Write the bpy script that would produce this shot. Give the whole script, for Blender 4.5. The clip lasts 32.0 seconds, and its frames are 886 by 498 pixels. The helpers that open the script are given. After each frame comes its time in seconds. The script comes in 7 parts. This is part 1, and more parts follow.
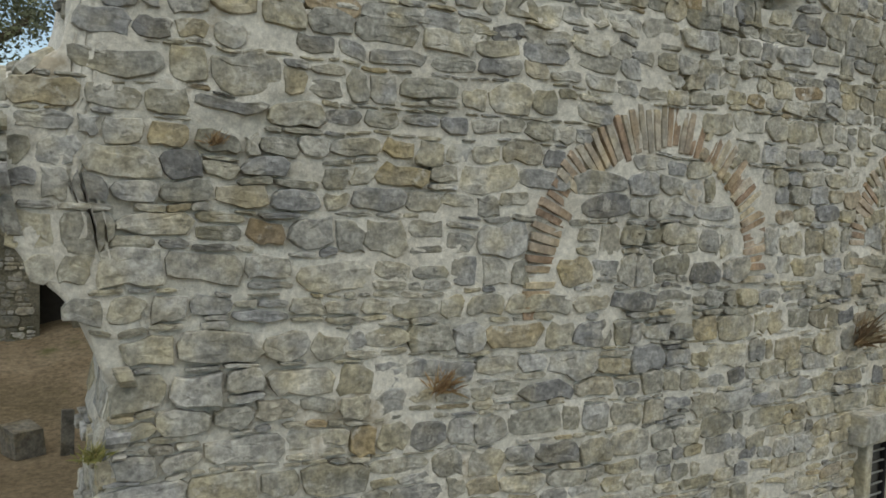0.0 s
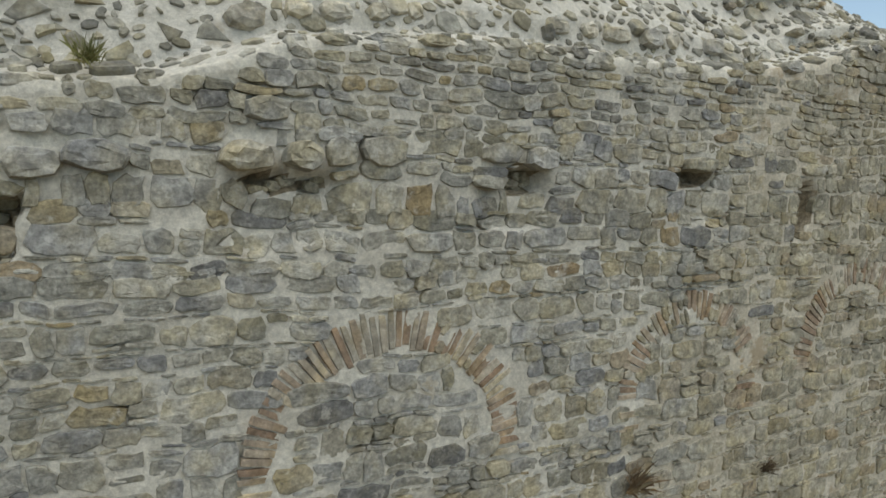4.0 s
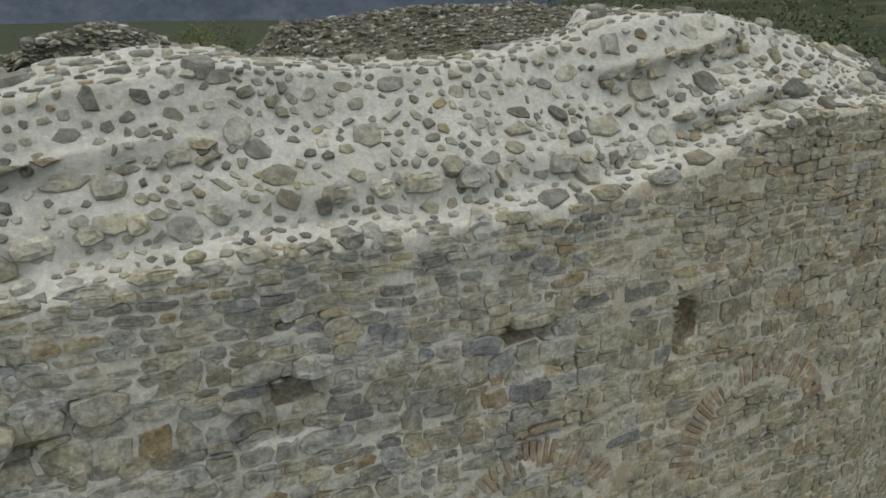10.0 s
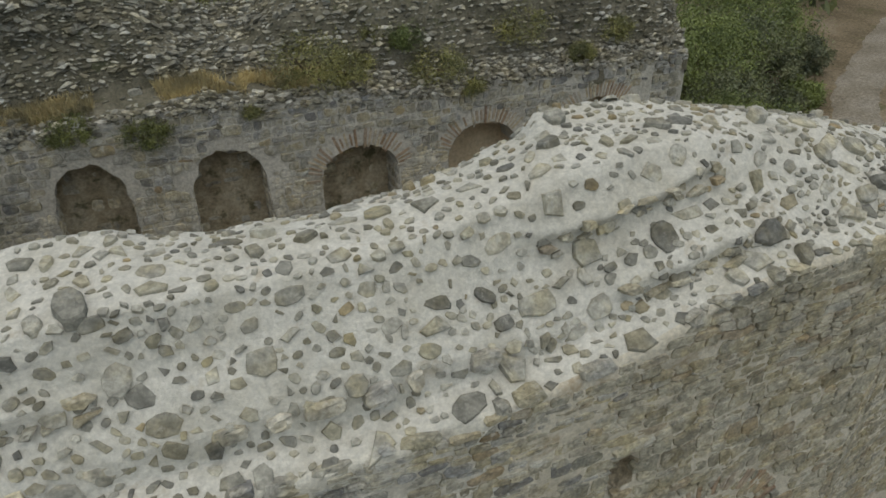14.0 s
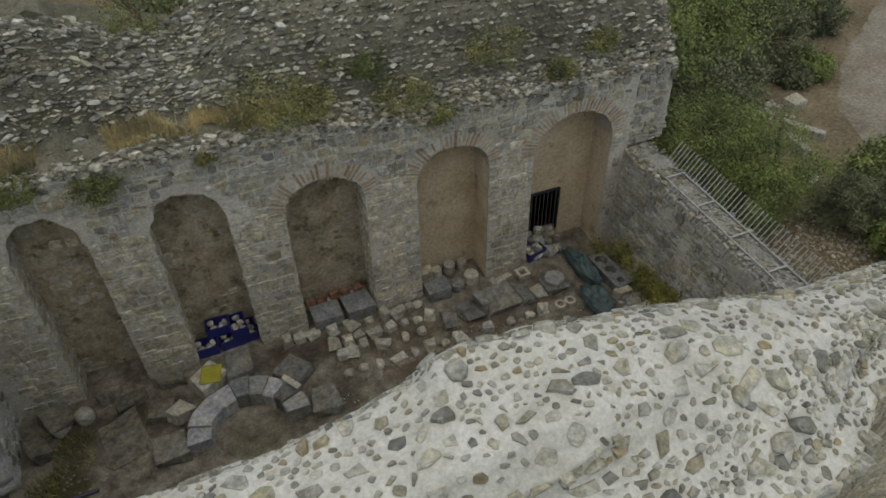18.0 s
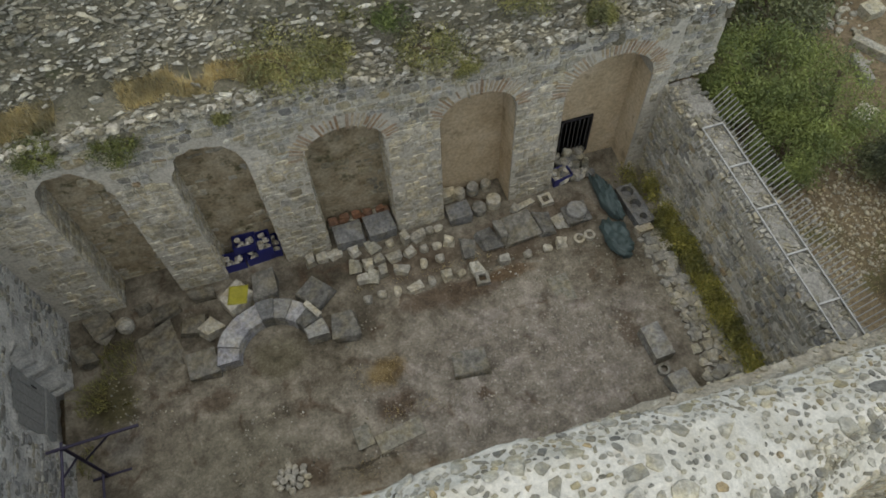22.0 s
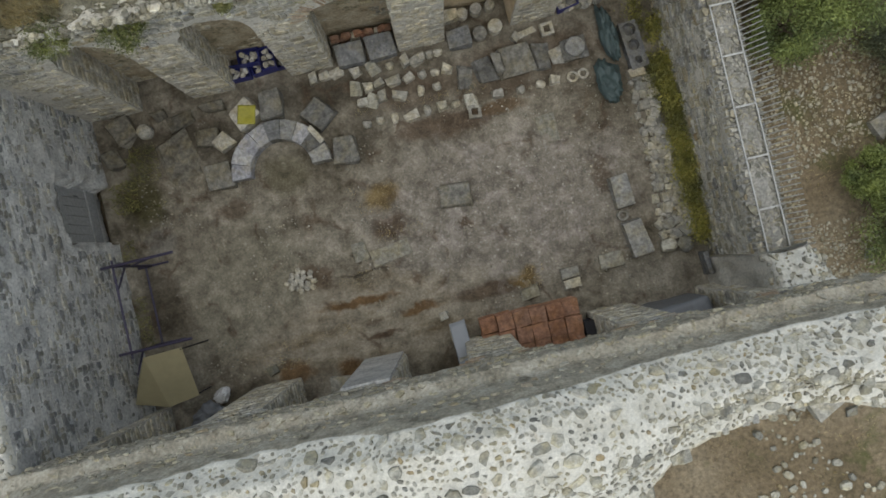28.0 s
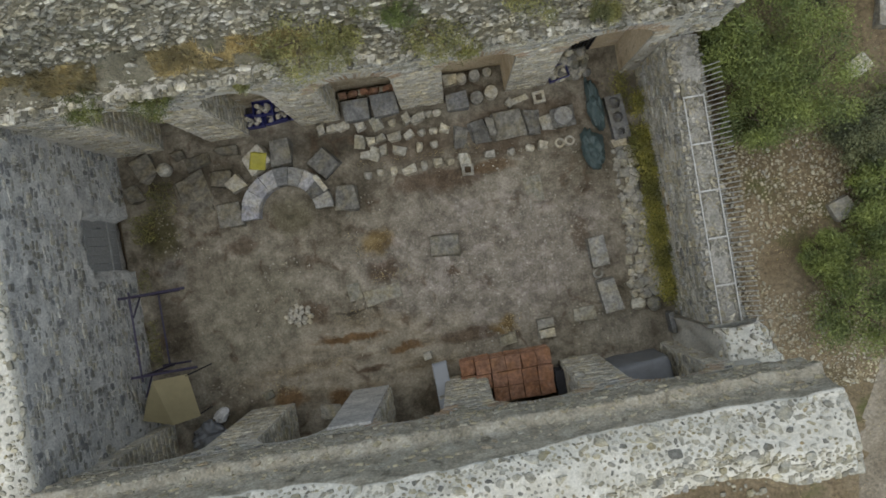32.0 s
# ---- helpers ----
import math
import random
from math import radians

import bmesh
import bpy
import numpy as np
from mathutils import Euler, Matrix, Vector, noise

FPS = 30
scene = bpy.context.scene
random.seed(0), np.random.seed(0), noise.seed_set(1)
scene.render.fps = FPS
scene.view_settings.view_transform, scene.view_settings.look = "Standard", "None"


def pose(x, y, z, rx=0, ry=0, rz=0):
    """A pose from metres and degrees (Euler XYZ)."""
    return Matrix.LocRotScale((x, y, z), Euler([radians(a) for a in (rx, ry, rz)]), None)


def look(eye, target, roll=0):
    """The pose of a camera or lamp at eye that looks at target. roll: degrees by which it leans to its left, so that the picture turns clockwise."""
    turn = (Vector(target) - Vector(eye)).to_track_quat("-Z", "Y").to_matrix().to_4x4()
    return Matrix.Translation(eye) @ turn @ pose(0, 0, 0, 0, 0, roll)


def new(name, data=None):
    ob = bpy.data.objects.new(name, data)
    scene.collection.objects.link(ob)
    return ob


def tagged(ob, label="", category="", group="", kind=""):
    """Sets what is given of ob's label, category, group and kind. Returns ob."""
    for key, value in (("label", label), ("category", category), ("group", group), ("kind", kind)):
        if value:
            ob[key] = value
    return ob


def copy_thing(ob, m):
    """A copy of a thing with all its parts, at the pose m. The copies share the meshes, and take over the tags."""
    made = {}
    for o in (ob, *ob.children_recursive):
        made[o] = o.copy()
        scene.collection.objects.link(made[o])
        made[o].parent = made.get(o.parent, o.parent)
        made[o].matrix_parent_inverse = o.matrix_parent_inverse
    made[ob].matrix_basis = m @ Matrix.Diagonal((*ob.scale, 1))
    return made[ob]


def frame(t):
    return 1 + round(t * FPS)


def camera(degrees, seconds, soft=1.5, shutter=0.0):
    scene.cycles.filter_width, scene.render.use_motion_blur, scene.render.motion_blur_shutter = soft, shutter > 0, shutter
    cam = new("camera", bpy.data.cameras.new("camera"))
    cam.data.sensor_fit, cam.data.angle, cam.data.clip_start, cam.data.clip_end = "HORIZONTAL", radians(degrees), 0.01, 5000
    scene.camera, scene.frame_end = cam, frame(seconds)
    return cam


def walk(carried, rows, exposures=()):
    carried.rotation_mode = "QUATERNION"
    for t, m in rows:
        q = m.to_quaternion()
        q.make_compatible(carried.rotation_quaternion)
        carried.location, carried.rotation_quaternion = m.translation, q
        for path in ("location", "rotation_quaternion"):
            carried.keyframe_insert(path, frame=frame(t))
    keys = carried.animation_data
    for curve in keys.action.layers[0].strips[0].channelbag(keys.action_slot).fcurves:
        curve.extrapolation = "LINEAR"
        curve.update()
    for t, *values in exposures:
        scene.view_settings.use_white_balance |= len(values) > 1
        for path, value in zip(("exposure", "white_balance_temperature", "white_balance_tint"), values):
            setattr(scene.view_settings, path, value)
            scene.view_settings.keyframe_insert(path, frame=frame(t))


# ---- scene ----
import collections
cam = camera(63.0, 32.0, soft=1.7)
ROWS = [
    (0.0, -0.573, 0.422, 3.963, 86.05, -2.20, -31.90),
    (0.5, -0.350, 0.322, 4.118, 86.27, -2.08, -31.75),
    (1.0, -0.093, 0.240, 4.365, 85.75, -2.18, -31.78),
    (1.5, 0.127, 0.219, 4.606, 85.10, -2.44, -32.40),
    (2.0, 0.382, 0.089, 4.861, 84.68, -2.47, -32.43),
    (2.5, 0.605, -0.099, 5.063, 84.57, -2.16, -32.03),
    (3.0, 0.746, -0.331, 5.197, 85.59, -1.61, -32.45),
    (3.5, 0.904, -0.544, 5.472, 84.84, -1.68, -32.08),
    (4.0, 1.040, -0.725, 5.750, 84.32, -1.84, -31.95),
    (4.5, 1.162, -0.875, 5.983, 84.08, -1.84, -31.57),
    (6.5, 1.829, -0.675, 6.956, 82.57, -1.29, -31.63),
    (7.0, 2.109, -0.554, 7.185, 81.91, -1.33, -31.55),
    (7.5, 2.387, -0.501, 7.413, 81.30, -1.36, -31.02),
    (8.0, 2.690, -0.518, 7.664, 80.51, -1.23, -30.29),
    (8.5, 2.949, -0.533, 7.881, 79.36, -0.99, -29.67),
    (9.0, 3.223, -0.577, 8.089, 77.41, -0.68, -28.85),
    (9.5, 3.473, -0.652, 8.283, 74.77, -0.30, -27.80),
    (10.0, 3.675, -0.731, 8.480, 71.59, 0.39, -27.20),
    (10.5, 3.824, -0.785, 8.752, 68.95, 0.78, -26.80),
    (11.0, 3.997, -0.802, 9.078, 66.68, 1.22, -26.33),
    (11.5, 4.196, -0.761, 9.434, 64.54, 1.37, -25.61),
    (12.0, 4.442, -0.611, 9.808, 62.54, 1.48, -24.96),
    (12.5, 4.699, -0.399, 10.168, 60.34, 1.37, -24.12),
    (13.0, 4.926, -0.089, 10.518, 58.47, 1.01, -24.12),
    (13.5, 5.175, 0.158, 10.814, 57.36, 0.94, -23.69),
    (14.0, 5.428, 0.391, 11.129, 57.10, 0.99, -23.63),
    (14.5, 5.659, 0.645, 11.390, 56.56, 1.01, -23.80),
    (15.0, 5.935, 0.893, 11.717, 55.65, 0.97, -23.94),
    (15.5, 6.126, 1.176, 11.935, 54.63, 1.09, -24.45),
    (17.5, 6.904, 2.105, 13.414, 48.62, 0.34, -23.83),
    (18.0, 7.344, 2.102, 13.650, 47.50, 1.01, -22.28),
    (18.5, 7.667, 2.247, 13.965, 45.34, 1.49, -20.92),
    (19.0, 7.864, 2.479, 14.300, 42.66, 2.07, -19.76),
    (19.5, 7.994, 2.735, 14.610, 40.31, 2.20, -18.86),
    (20.0, 8.110, 3.016, 14.890, 38.24, 2.04, -18.09),
    (20.5, 8.233, 3.323, 15.159, 36.70, 1.84, -17.72),
    (21.0, 8.395, 3.665, 15.432, 35.02, 1.72, -17.58),
    (21.5, 8.597, 4.013, 15.689, 33.14, 1.69, -17.55),
    (22.0, 8.832, 4.387, 15.979, 30.84, 1.52, -17.45),
    (22.5, 9.035, 4.771, 16.276, 28.28, 1.28, -17.21),
    (23.0, 9.199, 5.155, 16.585, 25.34, 1.11, -17.08),
    (23.5, 9.359, 5.534, 16.892, 22.48, 1.03, -16.83),
    (24.0, 9.531, 5.961, 17.233, 19.05, 0.99, -16.58),
    (24.5, 9.723, 6.386, 17.524, 15.88, 0.87, -16.27),
    (25.0, 9.867, 6.735, 17.814, 13.00, 0.76, -16.11),
    (25.5, 9.970, 7.119, 18.089, 10.36, 0.50, -15.92),
    (26.0, 10.081, 7.493, 18.361, 7.74, 0.34, -15.62),
    (26.5, 10.172, 7.837, 18.608, 5.55, 0.24, -15.17),
    (28.5, 10.443, 9.002, 19.478, 0.12, 0.63, -12.34),
    (29.0, 10.476, 9.258, 19.694, -0.38, 0.74, -11.89),
    (29.5, 10.547, 9.499, 19.905, -0.69, 0.83, -11.52),
    (30.0, 10.645, 9.727, 20.100, -0.66, 0.92, -11.19),
    (30.5, 10.781, 9.937, 20.306, -0.50, 1.05, -10.99),
    (31.0, 10.936, 10.110, 20.537, -0.28, 1.05, -10.68),
    (31.5, 11.101, 10.216, 20.756, -0.18, 1.10, -10.20),
    (32.0, 11.210, 10.233, 20.970, 0.05, 0.94, -9.52),
]
EXPOSURES = [(0.0, 0.94, 7450, 6), (4.5, 0.84, 7350, 6), (8.0, 0.5, 7100, 6), (10.0, 0.54, 7250, 6), (13.0, 0.56, 7350, 6), (15.0, 0.36, 7250, 6), (18.0, 0.44, 7200, 6), (20.0, 0.55, 7200, 6), (22.0, 0.86, 7200, 6), (23.0, 0.92, 7150, 6), (26.0, 0.97, 7100, 6), (32.0, 0.92, 7050, 6)]

walk(cam, [(t, pose(x, y, z, rx, ry, rz)) for t, x, y, z, rx, ry, rz in ROWS], exposures=EXPOSURES)

# ---- sky and sun: an overcast, slightly warm afternoon ----
world = bpy.data.worlds.new("overcast_sky")
scene.world = world
world.use_nodes = True
wn = world.node_tree
sky = wn.nodes.new("ShaderNodeTexSky")
sky.sky_type = "NISHITA"
sky.sun_disc = False
sky.sun_elevation, sky.sun_rotation = radians(78), radians(195)
sky.air_density, sky.dust_density, sky.ozone_density = 1.0, 0.6, 1.6
wn.nodes["Background"].inputs["Strength"].default_value = 0.09
wn.links.new(sky.outputs["Color"], wn.nodes["Background"].inputs["Color"])
sun = new("sun", bpy.data.lights.new("sun", "SUN"))
sun.data.energy, sun.data.angle, sun.data.color = 1.5, radians(120), (1.0, 0.97, 0.88)
sun.matrix_world = look((-2, -7, 34), (0, 0, 0))


# ---- small tools ----
def hash3(i, j, k, seed):
    n = (i * 374761393 + j * 668265263 + k * 2147483647 + seed * 974711) & 0xFFFFFFFF
    n = ((n ^ (n >> 13)) * 1274126177) & 0xFFFFFFFF
    return ((n ^ (n >> 16)) & 0xFFFF) / 65535.0


def vnoise(x, y, z, seed=0):
    """Smooth lattice noise on arrays, -1 to 1."""
    x, y, z = np.broadcast_arrays(np.asarray(x, float), np.asarray(y, float), np.asarray(z, float))
    i, j, k = (np.floor(a).astype(np.int64) for a in (x, y, z))
    u, v, w = x - i, y - j, z - k
    u, v, w = (a * a * (3 - 2 * a) for a in (u, v, w))
    out = 0.0
    for a in (0, 1):
        for b in (0, 1):
            for c in (0, 1):
                f = (u if a else 1 - u) * (v if b else 1 - v) * (w if c else 1 - w)
                out = out + f * hash3(i + a, j + b, k + c, seed)
    return out * 2 - 1


def fractal(x, y, z, size, seed=0, octaves=3):
    out, amp, f = 0.0, 1.0, 1.0 / size
    for o in range(octaves):
        out = out + amp * vnoise(x * f, y * f, z * f, seed + o * 17)
        amp, f = amp * 0.5, f * 2.1
    return out


def mesh_of(name, verts, faces, material=None, smooth=False):
    me = bpy.data.meshes.new(name)
    me.from_pydata([tuple(v) for v in verts], [], [tuple(f) for f in faces])
    if material:
        me.materials.append(material)
    if smooth:
        me.polygons.foreach_set("use_smooth", [True] * len(me.polygons))
    me.update()
    return me


def part(name, bm, material, parent=None, label="", smooth=False):
    """Links a bmesh or a mesh as one object, under a thing or a part."""
    if isinstance(bm, bmesh.types.BMesh):
        me = bpy.data.meshes.new(name)
        bm.to_mesh(me)
        bm.free()
        me.materials.append(material)
        if smooth:
            me.polygons.foreach_set("use_smooth", [True] * len(me.polygons))
    else:
        me = bm
    ob = new(name, me)
    ob.parent = parent
    if label:
        tagged(ob, label)
    return ob


def thing(name, place, label, category, group="", rz=0.0):
    ob = new(name)
    ob.matrix_world = pose(*place, 0, 0, rz)
    ob.empty_display_size = 0.1
    return tagged(ob, label, category, group)


def box(bm, x0, x1, y0, y1, z0, z1, bevel=0.0, jitter=0.0, rng=random):
    made = bmesh.ops.create_cube(bm, size=1.0)["verts"]
    for v in made:
        v.co = Vector((x0 + (v.co.x + 0.5) * (x1 - x0), y0 + (v.co.y + 0.5) * (y1 - y0), z0 + (v.co.z + 0.5) * (z1 - z0)))
        if jitter:
            v.co += Vector((rng.uniform(-1, 1), rng.uniform(-1, 1), rng.uniform(-1, 1))) * jitter
    if bevel:
        edges = list({e for v in made for e in v.link_edges})
        bmesh.ops.bevel(bm, geom=edges, offset=bevel, segments=2, affect="EDGES", profile=0.6)
    return bm


def rod(bm, a, b, r, sides=6):
    a, b = Vector(a), Vector(b)
    d = b - a
    q = d.to_track_quat("Z", "Y").to_matrix().to_4x4()
    bmesh.ops.create_cone(bm, cap_ends=True, segments=sides, radius1=r, radius2=r, depth=d.length,
                          matrix=Matrix.Translation((a + b) / 2) @ q)
    return bm


def interp(x, table):
    xs, ys = zip(*table)
    return np.interp(x, xs, ys)


# ---- materials ----
def nodes_of(name):
    m = bpy.data.materials.new(name)
    m.use_nodes = True
    t = m.node_tree
    b = t.nodes["Principled BSDF"]
    return m, t, b


def add(t, kind, **values):
    n = t.nodes.new(kind)
    for k, v in values.items():
        n.inputs[k.replace("_", " ")].default_value = v
    return n


def ramp(t, stops, source):
    r = t.nodes.new("ShaderNodeValToRGB")
    while len(r.color_ramp.elements) < len(stops):
        r.color_ramp.elements.new(0.5)
    for e, (p, c) in zip(r.color_ramp.elements, stops):
        e.position, e.color = p, (*c, 1) if len(c) == 3 else c
    t.links.new(source, r.inputs["Fac"])
    return r.outputs["Color"]


def mix(t, a, b, fac, mode="MIX"):
    n = t.nodes.new("ShaderNodeMix")
    n.data_type, n.blend_type = "RGBA", mode
    for socket, value in ((n.inputs[0], fac), (n.inputs[6], a), (n.inputs[7], b)):
        if isinstance(value, bpy.types.NodeSocket):
            t.links.new(value, socket)
        else:
            socket.default_value = value if not isinstance(value, tuple) or len(value) == 4 else (*value, 1)
    return n.outputs[2]


def grain(t, size, detail=4.0, rough=0.6, coords=None):
    n = add(t, "ShaderNodeTexNoise", Scale=1.0 / size, Detail=detail, Roughness=rough)
    if coords is None:
        coords = t.nodes.new("ShaderNodeNewGeometry").outputs["Position"]
    t.links.new(coords, n.inputs["Vector"])
    return n.outputs["Fac"]


def relief(t, b, height, strength, distance):
    n = add(t, "ShaderNodeBump", Strength=strength, Distance=distance)
    t.links.new(height, n.inputs["Height"])
    t.links.new(n.outputs["Normal"], b.inputs["Normal"])


def piece_random(t, joined):
    if joined:
        return t.nodes.new("ShaderNodeNewGeometry").outputs["Random Per Island"]
    return t.nodes.new("ShaderNodeObjectInfo").outputs["Random"]


def stone_material(name, stops, joined, spots=None, rough=0.9, blotch=0.45, grained=0.35, stained=0.0, smear=None):
    """Weathered stone: a colour for each piece, broken up by grain, stains, pale lichen and smeared lime."""
    m, t, b = nodes_of(name)
    base = ramp(t, stops, piece_random(t, joined))
    big, fine, mid = grain(t, 0.22), grain(t, 0.03, 5.0, 0.65), grain(t, 0.09, 4.0, 0.6)
    base = mix(t, base, mix(t, base, (1.05, 0.99, 0.84), 1.0, "MULTIPLY"), ramp(t, [(0.45, (0, 0, 0)), (0.62, (1, 1, 1))], grain(t, 0.33, 3.0, 0.6)))
    base = mix(t, base, ramp(t, [(0.3, (0.4, 0.39, 0.36)), (0.7, (1.35, 1.32, 1.25))], big), blotch, "MULTIPLY")
    base = mix(t, base, ramp(t, [(0.35, (0.42, 0.42, 0.42)), (0.65, (1.45, 1.45, 1.42))], fine), grained, "MULTIPLY")
    base = mix(t, base, ramp(t, [(0.36, (0.55, 0.55, 0.54)), (0.64, (1.35, 1.35, 1.33))], mid), 0.6, "MULTIPLY")
    if stained:
        base = mix(t, base, ramp(t, [(0.36, (0.42, 0.42, 0.38)), (0.5, (0.95, 0.95, 0.94)), (0.7, (1.18, 1.16, 1.1))], grain(t, 1.5, 6.0, 0.65)), stained, "MULTIPLY")
    if spots:
        base = mix(t, base, spots, ramp(t, [(0.6, (0, 0, 0)), (0.72, (0.55, 0.55, 0.55))], grain(t, 0.12, 5.0, 0.75)))
    if smear:
        base = mix(t, base, smear, ramp(t, [(0.57, (0, 0, 0)), (0.63, (0.55, 0.55, 0.55)), (0.78, (0.85, 0.85, 0.85))], grain(t, 0.16, 7.0, 0.68)))
        base = mix(t, base, (0.10, 0.098, 0.085), ramp(t, [(0.60, (0, 0, 0)), (0.68, (0.7, 0.7, 0.7))], grain(t, 0.075, 6.0, 0.7)))
    t.links.new(base, b.inputs["Base Color"])
    b.inputs["Roughness"].default_value = rough
    b.inputs["Specular IOR Level"].default_value = 0.2
    relief(t, b, grain(t, 0.05, 6.0, 0.7), 0.7, 0.018)
    return m


def ground_material(name, stops, size, fine_size, second=None, rough=0.95, bump=0.03, grained=0.75):
    m, t, b = nodes_of(name)
    base = ramp(t, stops, grain(t, size, 5.0, 0.62))
    base = mix(t, base, ramp(t, [(0.35, (0.45, 0.45, 0.45)), (0.65, (1.45, 1.42, 1.38))], grain(t, fine_size, 5.0, 0.75)), grained, "MULTIPLY")
    if second:
        colour, at, patch = second
        base = mix(t, base, colour, ramp(t, [(at, (0, 0, 0)), (at + 0.1, (0.85, 0.85, 0.85))], grain(t, patch, 5.0, 0.7)))
    t.links.new(base, b.inputs["Base Color"])
    b.inputs["Roughness"].default_value = rough
    b.inputs["Specular IOR Level"].default_value = 0.15
    relief(t, b, grain(t, fine_size * 1.5, 6.0, 0.75), 0.9, bump)
    return m


def plain_material(name, colour, rough=0.7, metal=0.0, vary=0.25, size=0.15):
    m, t, b = nodes_of(name)
    c = mix(t, colour, ramp(t, [(0.3, (0.55, 0.55, 0.55)), (0.7, (1.3, 1.3, 1.3))], grain(t, size, 5.0, 0.7)), vary * 2, "MULTIPLY")
    t.links.new(c, b.inputs["Base Color"])
    b.inputs["Roughness"].default_value, b.inputs["Metallic"].default_value = rough, metal
    relief(t, b, grain(t, size * 0.2), 0.3, 0.01)
    return m


def leaf_material(name, stops, rough=0.6):
    m, t, b = nodes_of(name)
    base = ramp(t, stops, t.nodes.new("ShaderNodeNewGeometry").outputs["Random Per Island"])
    # uneven leaf tone, with the shading between clumps put into the colour
    base = mix(t, base, ramp(t, [(0.36, (0.42, 0.45, 0.42)), (0.64, (1.6, 1.5, 1.15))], grain(t, 0.7)), 0.85, "MULTIPLY")
    t.links.new(base, b.inputs["Base Color"])
    b.inputs["Roughness"].default_value = rough
    return m


GREY_STOPS = [(0.0, (0.20, 0.20, 0.20)), (0.12, (0.32, 0.325, 0.33)), (0.28, (0.34, 0.325, 0.27)), (0.42, (0.42, 0.42, 0.41)), (0.55, (0.27, 0.265, 0.23)), (0.66, (0.37, 0.372, 0.37)),
              (0.78, (0.38, 0.36, 0.295)), (0.9, (0.46, 0.45, 0.41)), (0.985, (0.35, 0.31, 0.225)), (1.0, (0.30, 0.24, 0.17))]
PALE_STOPS = [(0.0, (0.16, 0.16, 0.15)), (0.2, (0.26, 0.255, 0.225)), (0.35, (0.34, 0.335, 0.30)), (0.55, (0.41, 0.40, 0.36)), (0.68, (0.25, 0.245, 0.215)), (0.85, (0.46, 0.45, 0.405)), (0.96, (0.28, 0.265, 0.2)), (1.0, (0.34, 0.28, 0.19))]
TAN_STOPS = [(0.0, (0.42, 0.40, 0.355)), (0.3, (0.52, 0.50, 0.445)), (0.6, (0.475, 0.465, 0.44)), (0.85, (0.57, 0.545, 0.49)), (1.0, (0.43, 0.425, 0.415))]
RUIN_STOPS = [(0.0, (0.14, 0.14, 0.125)), (0.35, (0.22, 0.215, 0.19)), (0.7, (0.28, 0.27, 0.24)), (0.93, (0.34, 0.33, 0.30)), (1.0, (0.42, 0.41, 0.38))]
UPPER_STOPS = [(0.0, (0.12, 0.117, 0.10)), (0.35, (0.225, 0.217, 0.187)), (0.7, (0.33, 0.32, 0.28)), (0.9, (0.45, 0.44, 0.395)), (1.0, (0.64, 0.63, 0.595))]
BRICK_STOPS = [(0.0, (0.29, 0.21, 0.155)), (0.3, (0.36, 0.285, 0.22)), (0.6, (0.42, 0.36, 0.29)), (0.85, (0.45, 0.415, 0.35)), (1.0, (0.34, 0.315, 0.27))]
EARTH_STOPS = [(0.0, (0.27, 0.25, 0.20)), (0.2, (0.38, 0.355, 0.285)), (0.45, (0.34, 0.325, 0.27)), (0.65, (0.44, 0.41, 0.335)), (0.85, (0.38, 0.37, 0.33)), (1.0, (0.34, 0.285, 0.21))]
LICHEN = (0.42, 0.41, 0.37)
stone_grey, stone_grey_part = (stone_material("grey_stone" + s, GREY_STOPS, j, LICHEN, stained=0.3, smear=(0.50, 0.48, 0.42), grained=0.5) for s, j in (("_joined", True), ("", False)))
stone_earth, stone_earth_part = (stone_material("earthy_stone" + s, EARTH_STOPS, j, (0.42, 0.37, 0.28), stained=0.3, smear=(0.50, 0.455, 0.365), grained=0.5) for s, j in (("_joined", True), ("", False)))
stone_pale, stone_pale_part = (stone_material("rubble_stone" + s, PALE_STOPS, j, LICHEN) for s, j in (("_joined", True), ("", False)))
stone_tan, stone_tan_part = (stone_material("tan_ashlar" + s, TAN_STOPS, j, LICHEN, blotch=0.75, stained=0.65) for s, j in (("_joined", True), ("", False)))
stone_ruin, stone_ruin_part = (stone_material("dark_rubble" + s, RUIN_STOPS, j, LICHEN) for s, j in (("_joined", True), ("", False)))
WEST_STOPS = [(0.0, (0.17, 0.173, 0.18)), (0.3, (0.23, 0.235, 0.245)), (0.6, (0.30, 0.302, 0.30)), (0.85, (0.37, 0.368, 0.355)), (1.0, (0.46, 0.455, 0.435))]
stone_west, stone_west_part = (stone_material("lichened_grey_stone" + s, WEST_STOPS, j, LICHEN, smear=(0.52, 0.515, 0.485)) for s, j in (("_joined", True), ("", False)))
stone_upper, stone_upper_part = (stone_material("weathered_rubble" + s, UPPER_STOPS, j, LICHEN) for s, j in (("_joined", True), ("", False)))
brick_old, brick_old_part = (stone_material("old_brick" + s, BRICK_STOPS, j, LICHEN) for s, j in (("_joined", True), ("", False)))
marble = stone_material("weathered_marble", [(0.0, (0.24, 0.235, 0.22)), (0.5, (0.35, 0.34, 0.31)), (1.0, (0.46, 0.44, 0.395))], False, (0.2, 0.2, 0.19))
slab_dusty = stone_material("dusty_slab", [(0.0, (0.10, 0.095, 0.085)), (0.5, (0.14, 0.132, 0.115)), (1.0, (0.17, 0.16, 0.14))], False, (0.2, 0.19, 0.165), blotch=0.7)
